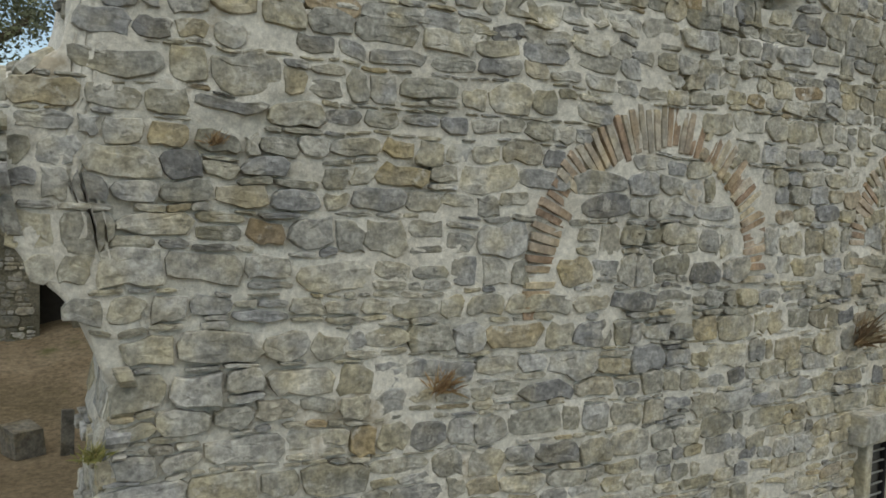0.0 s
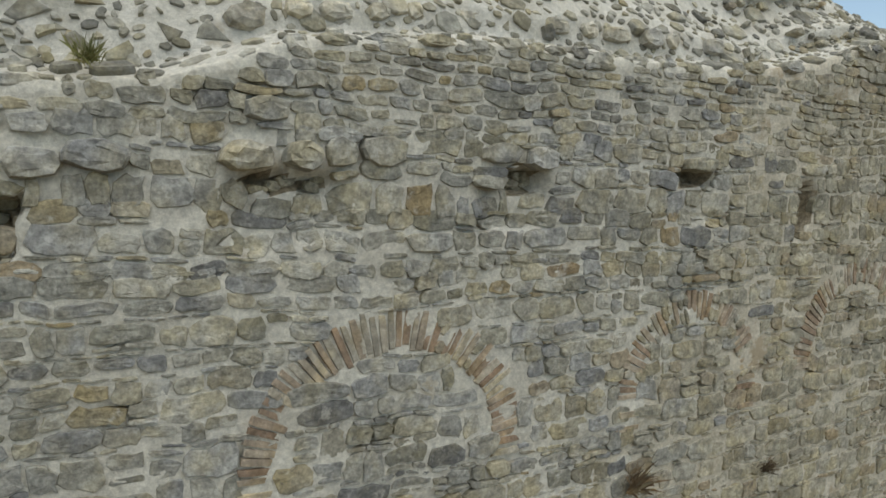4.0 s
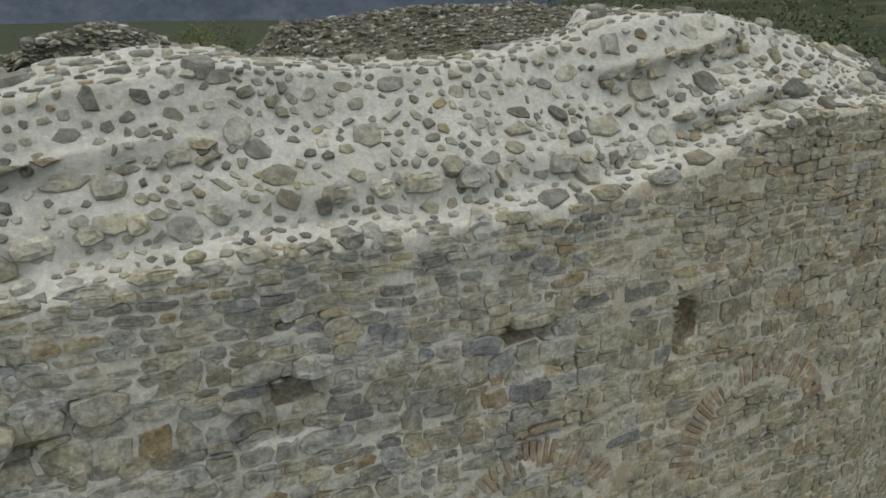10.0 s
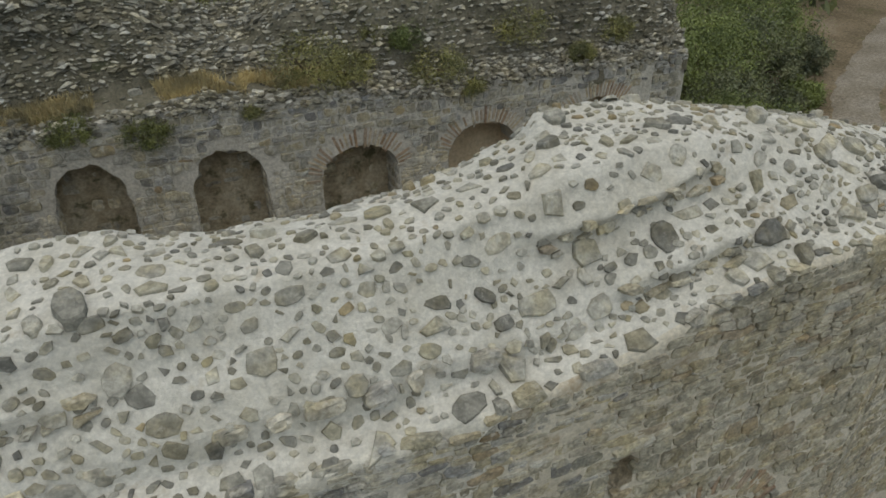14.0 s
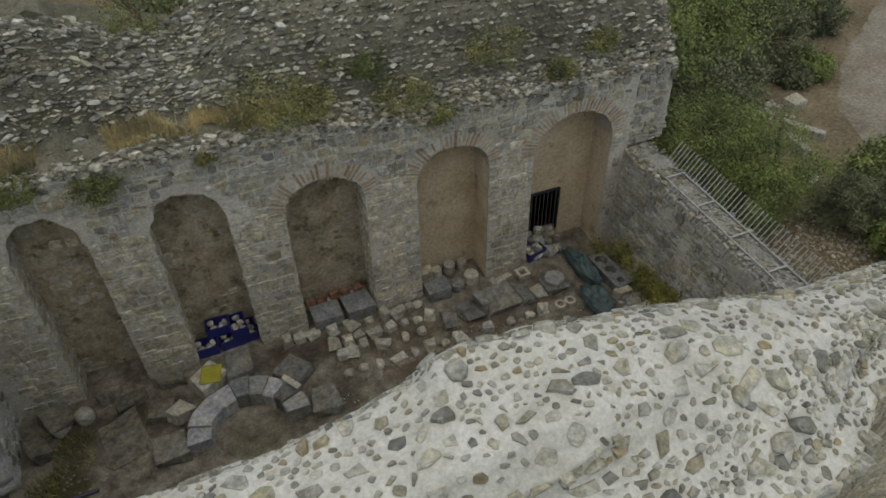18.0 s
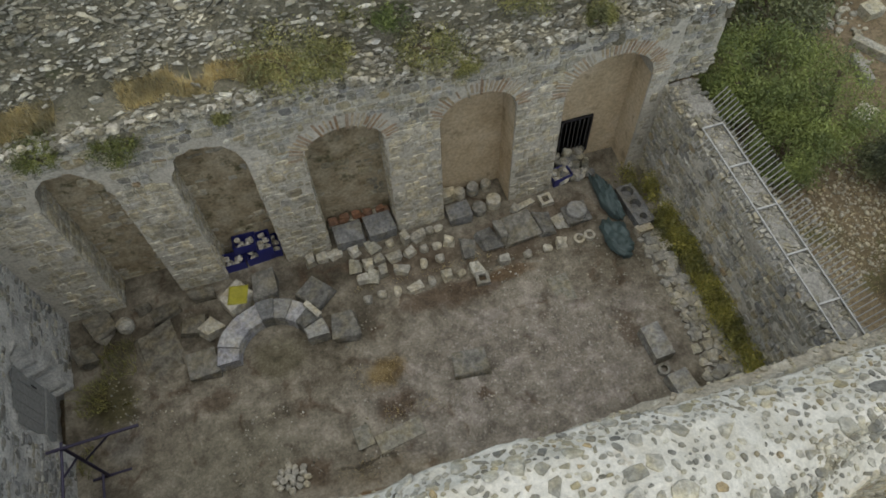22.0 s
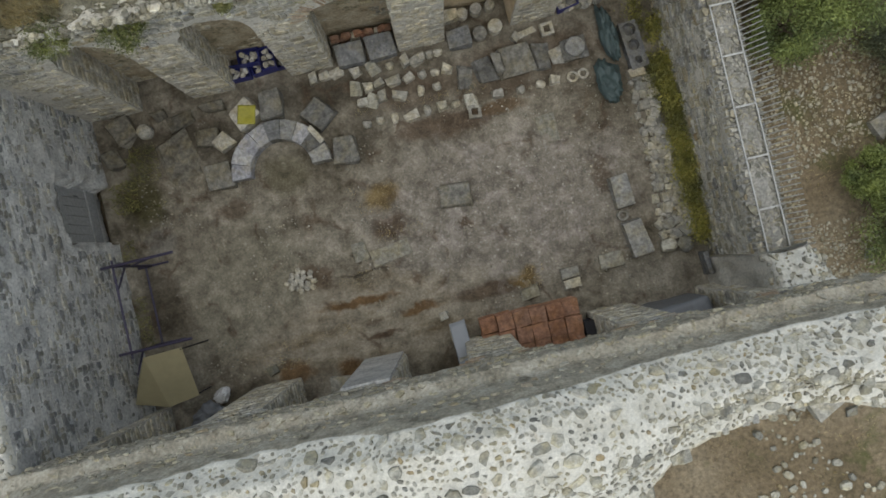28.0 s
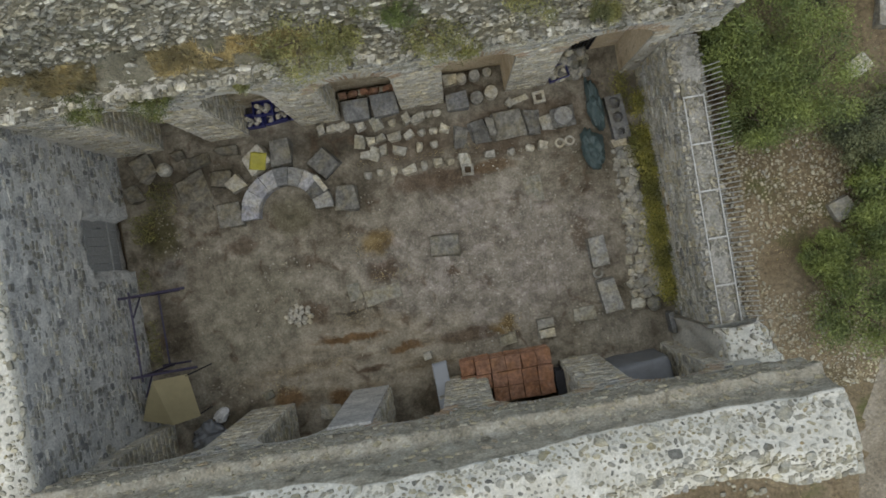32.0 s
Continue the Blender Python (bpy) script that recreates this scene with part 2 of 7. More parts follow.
marble_grey = stone_material("grey_marble", [(0.0, (0.15, 0.155, 0.165)), (0.5, (0.21, 0.215, 0.225)), (1.0, (0.27, 0.27, 0.265))], False, LICHEN)
mortar_top = ground_material("pale_lime_mortar", [(0.3, (0.48, 0.46, 0.395)), (0.5, (0.57, 0.555, 0.495)), (0.7, (0.66, 0.645, 0.59))], 0.5, 0.05, ((0.42, 0.37, 0.28), 0.6, 0.5), bump=0.03, grained=0.34)
mortar_face = ground_material("old_joint_mortar", [(0.3, (0.47, 0.445, 0.38)), (0.5, (0.58, 0.56, 0.49)), (0.7, (0.66, 0.64, 0.57))], 0.6, 0.05, ((0.33, 0.28, 0.20), 0.58, 0.6), bump=0.02, grained=0.45)
mortar_earth = ground_material("earthy_joint_mortar", [(0.3, (0.44, 0.40, 0.315)), (0.5, (0.54, 0.50, 0.41)), (0.7, (0.60, 0.57, 0.49))], 0.6, 0.05, ((0.36, 0.29, 0.195), 0.56, 0.6), bump=0.02, grained=0.45)
mortar_inner = ground_material("stained_inner_mortar", [(0.3, (0.38, 0.36, 0.31)), (0.5, (0.47, 0.45, 0.395)), (0.7, (0.55, 0.53, 0.475))], 0.8, 0.06, ((0.24, 0.23, 0.20), 0.6, 0.5), grained=0.5)
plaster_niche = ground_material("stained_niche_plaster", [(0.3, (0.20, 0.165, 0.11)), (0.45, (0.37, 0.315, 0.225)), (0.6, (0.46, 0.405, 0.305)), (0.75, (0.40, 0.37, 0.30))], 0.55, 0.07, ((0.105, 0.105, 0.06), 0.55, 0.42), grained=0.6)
plaster_tan = ground_material("tan_niche_plaster", [(0.3, (0.42, 0.335, 0.225)), (0.5, (0.53, 0.44, 0.31)), (0.7, (0.60, 0.52, 0.395))], 0.9, 0.08, ((0.27, 0.215, 0.145), 0.6, 0.6), grained=0.4)
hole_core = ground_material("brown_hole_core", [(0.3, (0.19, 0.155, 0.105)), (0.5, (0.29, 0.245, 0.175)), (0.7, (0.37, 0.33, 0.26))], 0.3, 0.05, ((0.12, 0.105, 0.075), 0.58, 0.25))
ruin_earth = ground_material("earthy_rubble_core", [(0.3, (0.09, 0.085, 0.06)), (0.5, (0.15, 0.14, 0.105)), (0.7, (0.21, 0.195, 0.15))], 0.6, 0.05, ((0.08, 0.085, 0.045), 0.58, 0.5))
west_face = ground_material("grey_west_render", [(0.32, (0.34, 0.34, 0.333)), (0.5, (0.47, 0.47, 0.453)), (0.68, (0.60, 0.595, 0.57))], 0.5, 0.06, ((0.20, 0.20, 0.19), 0.6, 0.3), grained=0.6)
ledge_mortar = ground_material("brown_ledge_mortar", [(0.3, (0.25, 0.225, 0.175)), (0.5, (0.36, 0.33, 0.265)), (0.7, (0.46, 0.43, 0.36))], 0.4, 0.06, ((0.14, 0.125, 0.095), 0.56, 0.35), grained=0.6)
block_grey = stone_material("grey_hewn_stone", [(0.0, (0.22, 0.22, 0.21)), (0.5, (0.29, 0.285, 0.27)), (1.0, (0.35, 0.34, 0.315))], False, LICHEN)
coping_grey = ground_material("grey_coping_mortar", [(0.3, (0.17, 0.165, 0.15)), (0.5, (0.24, 0.235, 0.215)), (0.7, (0.32, 0.31, 0.285))], 0.4, 0.05, grained=0.6)


def court_material():
    """Trodden earth: grey gravelly middle, rust-brown and dark damp stains, each with its own ragged outline."""
    m, t, b = nodes_of("trodden_court_soil")
    pos = t.nodes.new("ShaderNodeNewGeometry").outputs["Position"]
    wob = t.nodes.new("ShaderNodeTexNoise")
    wob.inputs["Scale"].default_value, wob.inputs["Detail"].default_value = 0.9, 6.0
    t.links.new(pos, wob.inputs["Vector"])
    bent = t.nodes.new("ShaderNodeVectorMath")
    bent.operation = "MULTIPLY_ADD"
    t.links.new(wob.outputs["Color"], bent.inputs[0])
    bent.inputs[1].default_value = (1.7, 1.7, 0.0)
    t.links.new(pos, bent.inputs[2])

    fine = t.nodes.new("ShaderNodeTexNoise")
    fine.inputs["Scale"].default_value, fine.inputs["Detail"].default_value = 2.6, 5.0
    t.links.new(pos, fine.inputs["Vector"])
    crinkled = t.nodes.new("ShaderNodeVectorMath")
    crinkled.operation = "MULTIPLY_ADD"
    t.links.new(fine.outputs["Color"], crinkled.inputs[0])
    crinkled.inputs[1].default_value = (0.7, 0.5, 0.0)
    t.links.new(pos, crinkled.inputs[2])

    def stain(x, y, rx, ry, soft=0.45):
        """A ragged oval; small ones are bent less than wide ones."""
        a = t.nodes.new("ShaderNodeVectorMath")
        a.operation = "SUBTRACT"
        wide = rx * ry > 1.2
        t.links.new((bent if wide else crinkled).outputs[0], a.inputs[0])
        a.inputs[1].default_value = (x + 0.85, y + 0.85, 0) if wide else (x + 0.35, y + 0.25, 0)
        c = t.nodes.new("ShaderNodeVectorMath")
        c.operation = "MULTIPLY"
        t.links.new(a.outputs[0], c.inputs[0])
        c.inputs[1].default_value = (1 / rx, 1 / ry, 0)
        d = t.nodes.new("ShaderNodeVectorMath")
        d.operation = "LENGTH"
        t.links.new(c.outputs[0], d.inputs[0])
        return ramp(t, [(1 - soft, (1, 1, 1)), (1.0, (0, 0, 0))], d.outputs["Value"])

    base = ramp(t, [(0.34, (0.10, 0.088, 0.066)), (0.45, (0.15, 0.133, 0.105)), (0.55, (0.18, 0.163, 0.132)), (0.68, (0.235, 0.215, 0.18))], grain(t, 1.8, 7.0, 0.62))

    def lay_over(base, colour, x, y, rx, ry, share, soft=0.45):
        f = t.nodes.new("ShaderNodeMath")
        f.operation = "MULTIPLY"
        t.links.new(stain(x, y, rx, ry, soft), f.inputs[0])
        f.inputs[1].default_value = share
        return mix(t, base, colour, f.outputs[0])

    # grey gravel in the middle, olive dust to the west
    base = lay_over(base, (0.20, 0.182, 0.162), 12.0, 9.8, 4.4, 2.6, 0.6)
    base = lay_over(base, (0.19, 0.178, 0.14), 5.1, 9.0, 2.3, 2.4, 0.65)
    # pale ledges of rock along the south side
    flat = t.nodes.new("ShaderNodeVectorMath")
    flat.operation = "MULTIPLY"
    t.links.new(pos, flat.inputs[0])
    flat.inputs[1].default_value = (0.5, 1.3, 1.0)
    rock = ramp(t, [(0.34, (0.10, 0.075, 0.046)), (0.42, (0.165, 0.14, 0.103)), (0.5, (0.215, 0.19, 0.15)), (0.7, (0.265, 0.243, 0.20))], grain(t, 1.0, 7.0, 0.6, flat.outputs[0]))
    base = mix(t, base, rock, stain(8.4, 7.6, 3.4, 1.45, 0.3))
    base = mix(t, base, rock, stain(5.6, 7.3, 1.3, 0.8, 0.4))
    rust, brown, damp = (0.115, 0.066, 0.028), (0.075, 0.052, 0.035), (0.05, 0.042, 0.03)
    for colour, x, y, rx, ry, share in ((rust, 7.84, 8.18, 1.25, 0.17, 0.9), (brown, 8.33, 7.2, 0.6, 0.12, 0.9), (rust, 7.26, 6.33, 0.5, 0.6, 0.85), (rust, 5.76, 6.78, 0.6, 0.4, 0.8), (damp, 8.2, 8.94, 0.9, 0.06, 0.8), (rust, 9.4, 7.67, 0.7, 0.15, 0.85),
                                        (brown, 11.3, 7.75, 1.3, 0.25, 0.8), ((0.15, 0.10, 0.035), 12.3, 7.85, 0.45, 0.35, 0.8), ((0.16, 0.11, 0.04), 9.03, 10.87, 0.6, 0.45, 0.75), (brown, 9.1, 9.97, 0.62, 0.48, 0.85), (brown, 11.03, 9.6, 0.28, 0.22, 0.8),
                                        (damp, 8.03, 9.46, 0.24, 0.26, 0.75), (brown, 5.1, 11.35, 0.7, 0.3, 0.6), (brown, 11.0, 12.3, 1.7, 0.4, 0.8), (rust, 12.6, 12.45, 0.9, 0.25, 0.6), (damp, 8.2, 13.9, 1.6, 0.55, 0.75), (brown, 13.6, 13.5, 2.6, 0.7, 0.6), (brown, 10.4, 13.4, 1.7, 0.6, 0.6),
                                        ((0.055, 0.05, 0.022), 2.8, 12.1, 0.75, 0.9, 0.9), (damp, 2.8, 9.1, 0.7, 1.2, 0.7), ((0.21, 0.20, 0.18), 3.0, 10.9, 0.5, 0.5, 0.6), (damp, 4.3, 13.4, 1.8, 0.8, 0.75), (brown, 14.9, 10.1, 0.35, 0.7, 0.6), (brown, 6.7, 9.1, 0.75, 0.5, 0.75),
                                        ((0.115, 0.105, 0.07), 6.66, 12.0, 0.8, 0.7, 0.7), ((0.20, 0.185, 0.155), 15.6, 7.3, 1.3, 0.6, 0.6), (damp, 4.5, 6.4, 1.0, 0.5, 0.5), (damp, 8.9, 12.4, 0.5, 0.8, 0.6)):
        base = lay_over(base, colour, x, y, rx, ry, share)
    # brown seams where the trodden crust has broken up, and paler bare crust between them
    crack = t.nodes.new("ShaderNodeTexVoronoi")
    crack.feature = "DISTANCE_TO_EDGE"
    crack.inputs["Scale"].default_value = 0.75
    t.links.new(crinkled.outputs[0], crack.inputs["Vector"])
    seam = mix(t, (0, 0, 0), ramp(t, [(0.0, (0.75, 0.75, 0.75)), (0.07, (0, 0, 0))], crack.outputs["Distance"]), ramp(t, [(0.5, (0, 0, 0)), (0.6, (1, 1, 1))], grain(t, 1.1, 4.0, 0.6)))
    base = mix(t, base, brown, seam)
    crust = mix(t, (0, 0, 0), ramp(t, [(0.52, (0, 0, 0)), (0.58, (0.6, 0.6, 0.6))], grain(t, 0.75, 8.0, 0.7)), stain(12.4, 9.8, 4.2, 2.8, 0.4))
    base = mix(t, base, (0.25, 0.226, 0.208), crust)
    speck = ramp(t, [(0.6, (0, 0, 0)), (0.68, (0.4, 0.4, 0.4))], grain(t, 0.09, 3.0, 0.7))
    base = mix(t, base, (0.33, 0.315, 0.285), mix(t, (0, 0, 0), speck, ramp(t, [(0.45, (0, 0, 0)), (0.6, (1, 1, 1))], grain(t, 1.3, 4.0, 0.6))))
    base = mix(t, base, (0.36, 0.345, 0.32), mix(t, (0, 0, 0), ramp(t, [(0.55, (0, 0, 0)), (0.62, (0.75, 0.75, 0.75))], grain(t, 0.13, 6.0, 0.8)), stain(12.3, 10.0, 4.0, 2.5, 0.6)))
    base = mix(t, base, ramp(t, [(0.36, (0.42, 0.4, 0.37)), (0.64, (1.58, 1.57, 1.55))], grain(t, 0.45, 8.0, 0.75)), 0.65, "MULTIPLY")
    base = mix(t, base, ramp(t, [(0.4, (0.75, 0.75, 0.75)), (0.62, (1.3, 1.3, 1.3))], grain(t, 0.06, 4.0, 0.7)), 0.6, "MULTIPLY")
    t.links.new(base, b.inputs["Base Color"])
    b.inputs["Roughness"].default_value = 0.95
    b.inputs["Specular IOR Level"].default_value = 0.15
    relief(t, b, grain(t, 0.1, 6.0, 0.7), 0.7, 0.03)
    return m


court_soil = court_material()
field_soil = ground_material("dry_field", [(0.3, (0.105, 0.086, 0.052)), (0.5, (0.175, 0.138, 0.09)), (0.7, (0.245, 0.205, 0.145))], 3.0, 0.12, ((0.075, 0.085, 0.03), 0.6, 2.5), bump=0.06)
road_dust = ground_material("dirt_road", [(0.3, (0.15, 0.128, 0.095)), (0.5, (0.215, 0.19, 0.15)), (0.7, (0.265, 0.24, 0.20))], 1.5, 0.1)
hill_scrub = ground_material("far_scrub", [(0.3, (0.03, 0.038, 0.018)), (0.5, (0.05, 0.06, 0.03)), (0.7, (0.10, 0.095, 0.055))], 9.0, 1.6, bump=0.4)
# distance haze is put into the mountains' base colour as a blue-grey tint
mountain_haze = ground_material("haze_tinted_mountain", [(0.3, (0.058, 0.073, 0.098)), (0.5, (0.072, 0.09, 0.118)), (0.7, (0.098, 0.113, 0.14))], 160.0, 30.0, bump=2.0, grained=0.35)
leaf_green = leaf_material("green_leaves", [(0.0, (0.105, 0.138, 0.042)), (0.5, (0.135, 0.172, 0.055)), (1.0, (0.175, 0.215, 0.075))])
leaf_olive = leaf_material("olive_leaves", [(0.0, (0.085, 0.10, 0.055)), (0.5, (0.11, 0.125, 0.075)), (1.0, (0.14, 0.155, 0.095))])
leaf_far = leaf_material("far_leaves", [(0.0, (0.04, 0.052, 0.022)), (0.5, (0.07, 0.084, 0.036)), (1.0, (0.12, 0.13, 0.06))])
leaf_weed = leaf_material("wall_weeds", [(0.0, (0.12, 0.13, 0.045)), (0.5, (0.20, 0.205, 0.08)), (1.0, (0.29, 0.27, 0.13))])
grass_dry = leaf_material("dry_grass", [(0.0, (0.26, 0.205, 0.115)), (0.5, (0.38, 0.315, 0.185)), (1.0, (0.47, 0.42, 0.28))], 0.85)
tuft_dry = leaf_material("dry_tuft", [(0.0, (0.16, 0.10, 0.06)), (0.5, (0.24, 0.16, 0.10)), (1.0, (0.32, 0.25, 0.16))], 0.9)
leaf_sprig = leaf_material("wall_sprigs", [(0.0, (0.07, 0.085, 0.022)), (0.5, (0.12, 0.14, 0.04)), (1.0, (0.19, 0.20, 0.07))])
leaf_strip = leaf_material("strip_weeds", [(0.0, (0.13, 0.135, 0.03)), (0.5, (0.21, 0.21, 0.055)), (1.0, (0.31, 0.28, 0.10))])
bark = plain_material("bark", (0.10, 0.075, 0.05), 0.95)
iron_dark = plain_material("dark_iron", (0.03, 0.03, 0.035), 0.6, 0.4)
iron_grey = plain_material("dull_grey_iron", (0.10, 0.10, 0.105), 0.7, 0.3)
metal_pale = plain_material("galvanised_steel", (0.36, 0.36, 0.345), 0.55, 0.3)
# dark colour that paints the unlit space behind the window bars
shade_room = plain_material("interior_shade", (0.10, 0.095, 0.085), 1.0)
# near-black colour that paints the shade inside the far doorway
dark_void = plain_material("doorway_shade", (0.045, 0.04, 0.033), 1.0)

# ---- loose and laid pieces: unit stones, laid by matrix ----
def unit_stone(seed, sides=9, square=0.5, sharp=0.0):
    r = random.Random(seed)
    rings = []
    ang = [2 * math.pi * (i + r.uniform(-0.28 - sharp, 0.28 + sharp)) / sides for i in range(sides)]
    rad = []
    for a in ang:
        c, s = abs(math.cos(a)), abs(math.sin(a))
        sq = 0.5 / max(c, s)
        rad.append(min(0.56, (square * sq + (1 - square) * 0.5)) * r.uniform(0.86 - sharp, 1.05 + sharp * 0.5))
    verts = []
    for scale, d in ((1.0, -0.8), (1.0, 0.5), (0.9, 0.93), (0.5, 1.0)):
        for a, q in zip(ang, rad):
            k = q * scale * (1 if d < 0 else r.uniform(0.95, 1.03))
            verts.append((math.cos(a) * k, math.sin(a) * k, d + (r.uniform(-0.12, 0.12) if d > 0.3 else 0)))
    faces = []
    for ring in range(3):
        for i in range(sides):
            j = (i + 1) % sides
            faces.append((ring * sides + i, ring * sides + j, (ring + 1) * sides + j, (ring + 1) * sides + i))
    faces.append(tuple(range(3 * sides, 4 * sides)))
    return verts, faces


STONES = [unit_stone(100 + i, 8 + i % 3, 0.35 + 0.05 * (i % 8)) for i in range(24)]
SHARDS = [unit_stone(200 + i, 4 + i % 4, 0.2, 0.14) for i in range(24)]
BLOCKS = [unit_stone(300 + i, 8, 0.9) for i in range(12)]


def unit_brick(seed):
    """A worn brick: squared, with slightly uneven sides and softened edges."""
    r = random.Random(seed)
    taper = r.uniform(-0.08, 0.05)
    ring = [(x, y * (1 + (taper if x < 0 else 0)) + r.uniform(-0.05, 0.05)) for x, y in ((-0.5, -0.44), (-0.15, -0.5), (0.2, -0.5), (0.5, -0.46), (0.5, 0.44), (0.2, 0.5), (-0.15, 0.5), (-0.5, 0.46))]
    ring = [(x + r.uniform(-0.03, 0.03), y) for x, y in ring]
    verts = [(x * k, y * k, d + (r.uniform(-0.14, 0.1) if d > 0 else 0)) for k, d in ((1.0, -0.8), (1.0, 0.75), (0.93, 1.0)) for x, y in ring]
    faces = [(q * 8 + i, q * 8 + (i + 1) % 8, q * 8 + 8 + (i + 1) % 8, q * 8 + 8 + i) for q in range(2) for i in range(8)] + [tuple(range(16, 24))]
    return verts, faces


BRICKS = [unit_brick(500 + i) for i in range(12)]


def frame_at(pos, u, n, w, h, d, spin=0.0):
    """A matrix that lays a unit stone at pos, u along it, n outwards."""
    n, u = Vector(n).normalized(), Vector(u)
    u = (u - n * u.dot(n)).normalized()
    v = n.cross(u)
    c, s = math.cos(spin), math.sin(spin)
    a, b = u * c + v * s, v * c - u * s
    return Matrix(((a.x * w, b.x * h, n.x * d, pos[0]), (a.y * w, b.y * h, n.y * d, pos[1]), (a.z * w, b.z * h, n.z * d, pos[2]), (0, 0, 0, 1)))


def lay(parent, name, placed, shapes, mat_part, mat_joined, chosen=None, rest_name="", smooth=False):
    """Lays stones: those that chosen() picks (300 at most) as parts, the rest joined into one part of stuff."""
    meshes, singles, rest = {}, 0, []
    for shape, m in placed:
        if chosen and singles < 300 and chosen(m.translation):
            if shape not in meshes:
                meshes[shape] = mesh_of(name, *shapes[shape], mat_part, smooth)
            ob = new(name, meshes[shape])
            ob.parent = parent
            ob.matrix_basis = m
            singles += 1
        else:
            rest.append((shape, m))
    if not rest:
        return
    verts, faces, base = [], [], 0
    arrays = [(np.c_[np.array(v), np.ones(len(v))], f) for v, f in shapes]
    for shape, m in rest:
        v, f = arrays[shape]
        verts.append((v @ np.array(m).T)[:, :3])
        faces.extend(tuple(i + base for i in q) for q in f)
        base += len(v)
    ob = new(rest_name or name + "s", mesh_of(rest_name or name + "s", np.concatenate(verts), faces, mat_joined, smooth))
    ob.parent = parent
    tagged(ob, kind="stuff")


def cells_of(rng, u0, u1, v0, v1, band, width, split=0.5):
    """Rubble walling: rough bands, cut up into blocks of uneven size, some into thin slips. (u0, v0, u1, v1) each."""
    out, v = [], v0
    while v < v1:
        h = rng.uniform(*band)
        u = u0 - rng.uniform(0, 0.3)
        while u < u1:
            w = rng.uniform(*width)
            stack = [(u, v, u + w, v + h)]
            while stack:
                a, b, c, d = stack.pop()
                cw, ch = c - a, d - b
                if (ch > 0.3 or (ch > 0.15 and rng.random() < split)) and ch > 0.1:
                    k = b + ch * (rng.uniform(0.22, 0.4) if rng.random() < 0.5 else rng.uniform(0.6, 0.78))
                    stack += [(a, b, c, k), (a, k, c, d)]
                elif cw > 2.2 * ch + 0.16 or (cw > 0.3 and rng.random() < 0.3):
                    k = a + cw * rng.uniform(0.35, 0.65)
                    stack += [(a, b, k, d), (k, b, c, d)]
                else:
                    out.append((a, b, c, d))
            u += w
        v += h
    return out


CELL = np.array([(0.1, 0.03), (0.36, -0.01), (0.66, 0.0), (0.92, 0.04), (1, 0.3), (1, 0.72), (0.9, 0.97), (0.62, 1.01), (0.34, 1.0), (0.09, 0.96), (0, 0.7), (0, 0.28)])


def lay_cells(parent, name, cells, to3d, mat_part, mat_joined, chosen, rest_name, seed, joint=(0.006, 0.018), depth=(0.0, 0.045), warp=0.03, size=0.2, ragged=0.012, swell=0.02, sway=0.0):
    """Turns cells of a face into stones that fit one another, with worn edges. to3d(u, v, d) lays them on the wall."""
    if not cells:
        return
    r = np.random.default_rng(seed)
    c = np.array(cells)
    m, k = len(c), len(CELL)
    wh = np.stack([c[:, 2] - c[:, 0], c[:, 3] - c[:, 1]], -1)
    p = c[:, None, :2] + CELL[None] * wh[:, None]
    p = p + warp * np.stack([vnoise(p[..., 0] / size, p[..., 1] / size, 0, seed), vnoise(p[..., 0] / size, p[..., 1] / size, 7, seed + 1)], -1)
    if sway:
        p[..., 1] += sway * vnoise(p[..., 0] / 0.9, p[..., 1] / 0.7, 3, seed + 2)
    mid = p.mean(1, keepdims=True)
    gap = r.uniform(*joint, (m, 1, 1))
    p = mid + (p - mid) * np.clip(1 - 2.4 * gap / wh[:, None], 0.45, 1)
    p = p + r.uniform(-ragged, ragged, p.shape) * np.minimum(wh.min(1)[:, None, None] / 0.2, 1)
    d = r.uniform(*depth, (m, 1))
    tilt = r.uniform(-0.06, 0.06, (m, 1, 2))
    rings = []
    for scale, at in ((1.0, -1.0), (0.99, 0.35), (0.92, 0.9), (0.45, 1.0)):
        q = mid + (p - mid) * scale
        dd = np.full((m, k), -0.07) if at < 0 else d - (1 - at) * swell + ((q - mid) * tilt).sum(-1) + r.uniform(-0.004, 0.004, (m, k))
        rings.append(np.stack(to3d(q[..., 0], q[..., 1], dd), -1))
    v = np.concatenate(rings, 1)
    f = [(a * k + i, a * k + (i + 1) % k, (a + 1) * k + (i + 1) % k, (a + 1) * k + i) for a in range(3) for i in range(k)] + [tuple(range(3 * k, 4 * k))]
    n, singles, rest = 4 * k, 0, []
    for i in range(m):
        at = v[i].mean(0)
        if chosen and singles < 300 and chosen(Vector(at)):
            ob = new(name, mesh_of(name, v[i] - at, f, mat_part))
            ob.parent = parent
            ob.location = at
            singles += 1
        else:
            rest.append(i)
    if rest:
        faces = [tuple(a + j * n for a in q) for j in range(len(rest)) for q in f]
        ob = new(rest_name, mesh_of(rest_name, v[rest].reshape(-1, 3), faces, mat_joined))
        ob.parent = parent
        tagged(ob, kind="stuff")


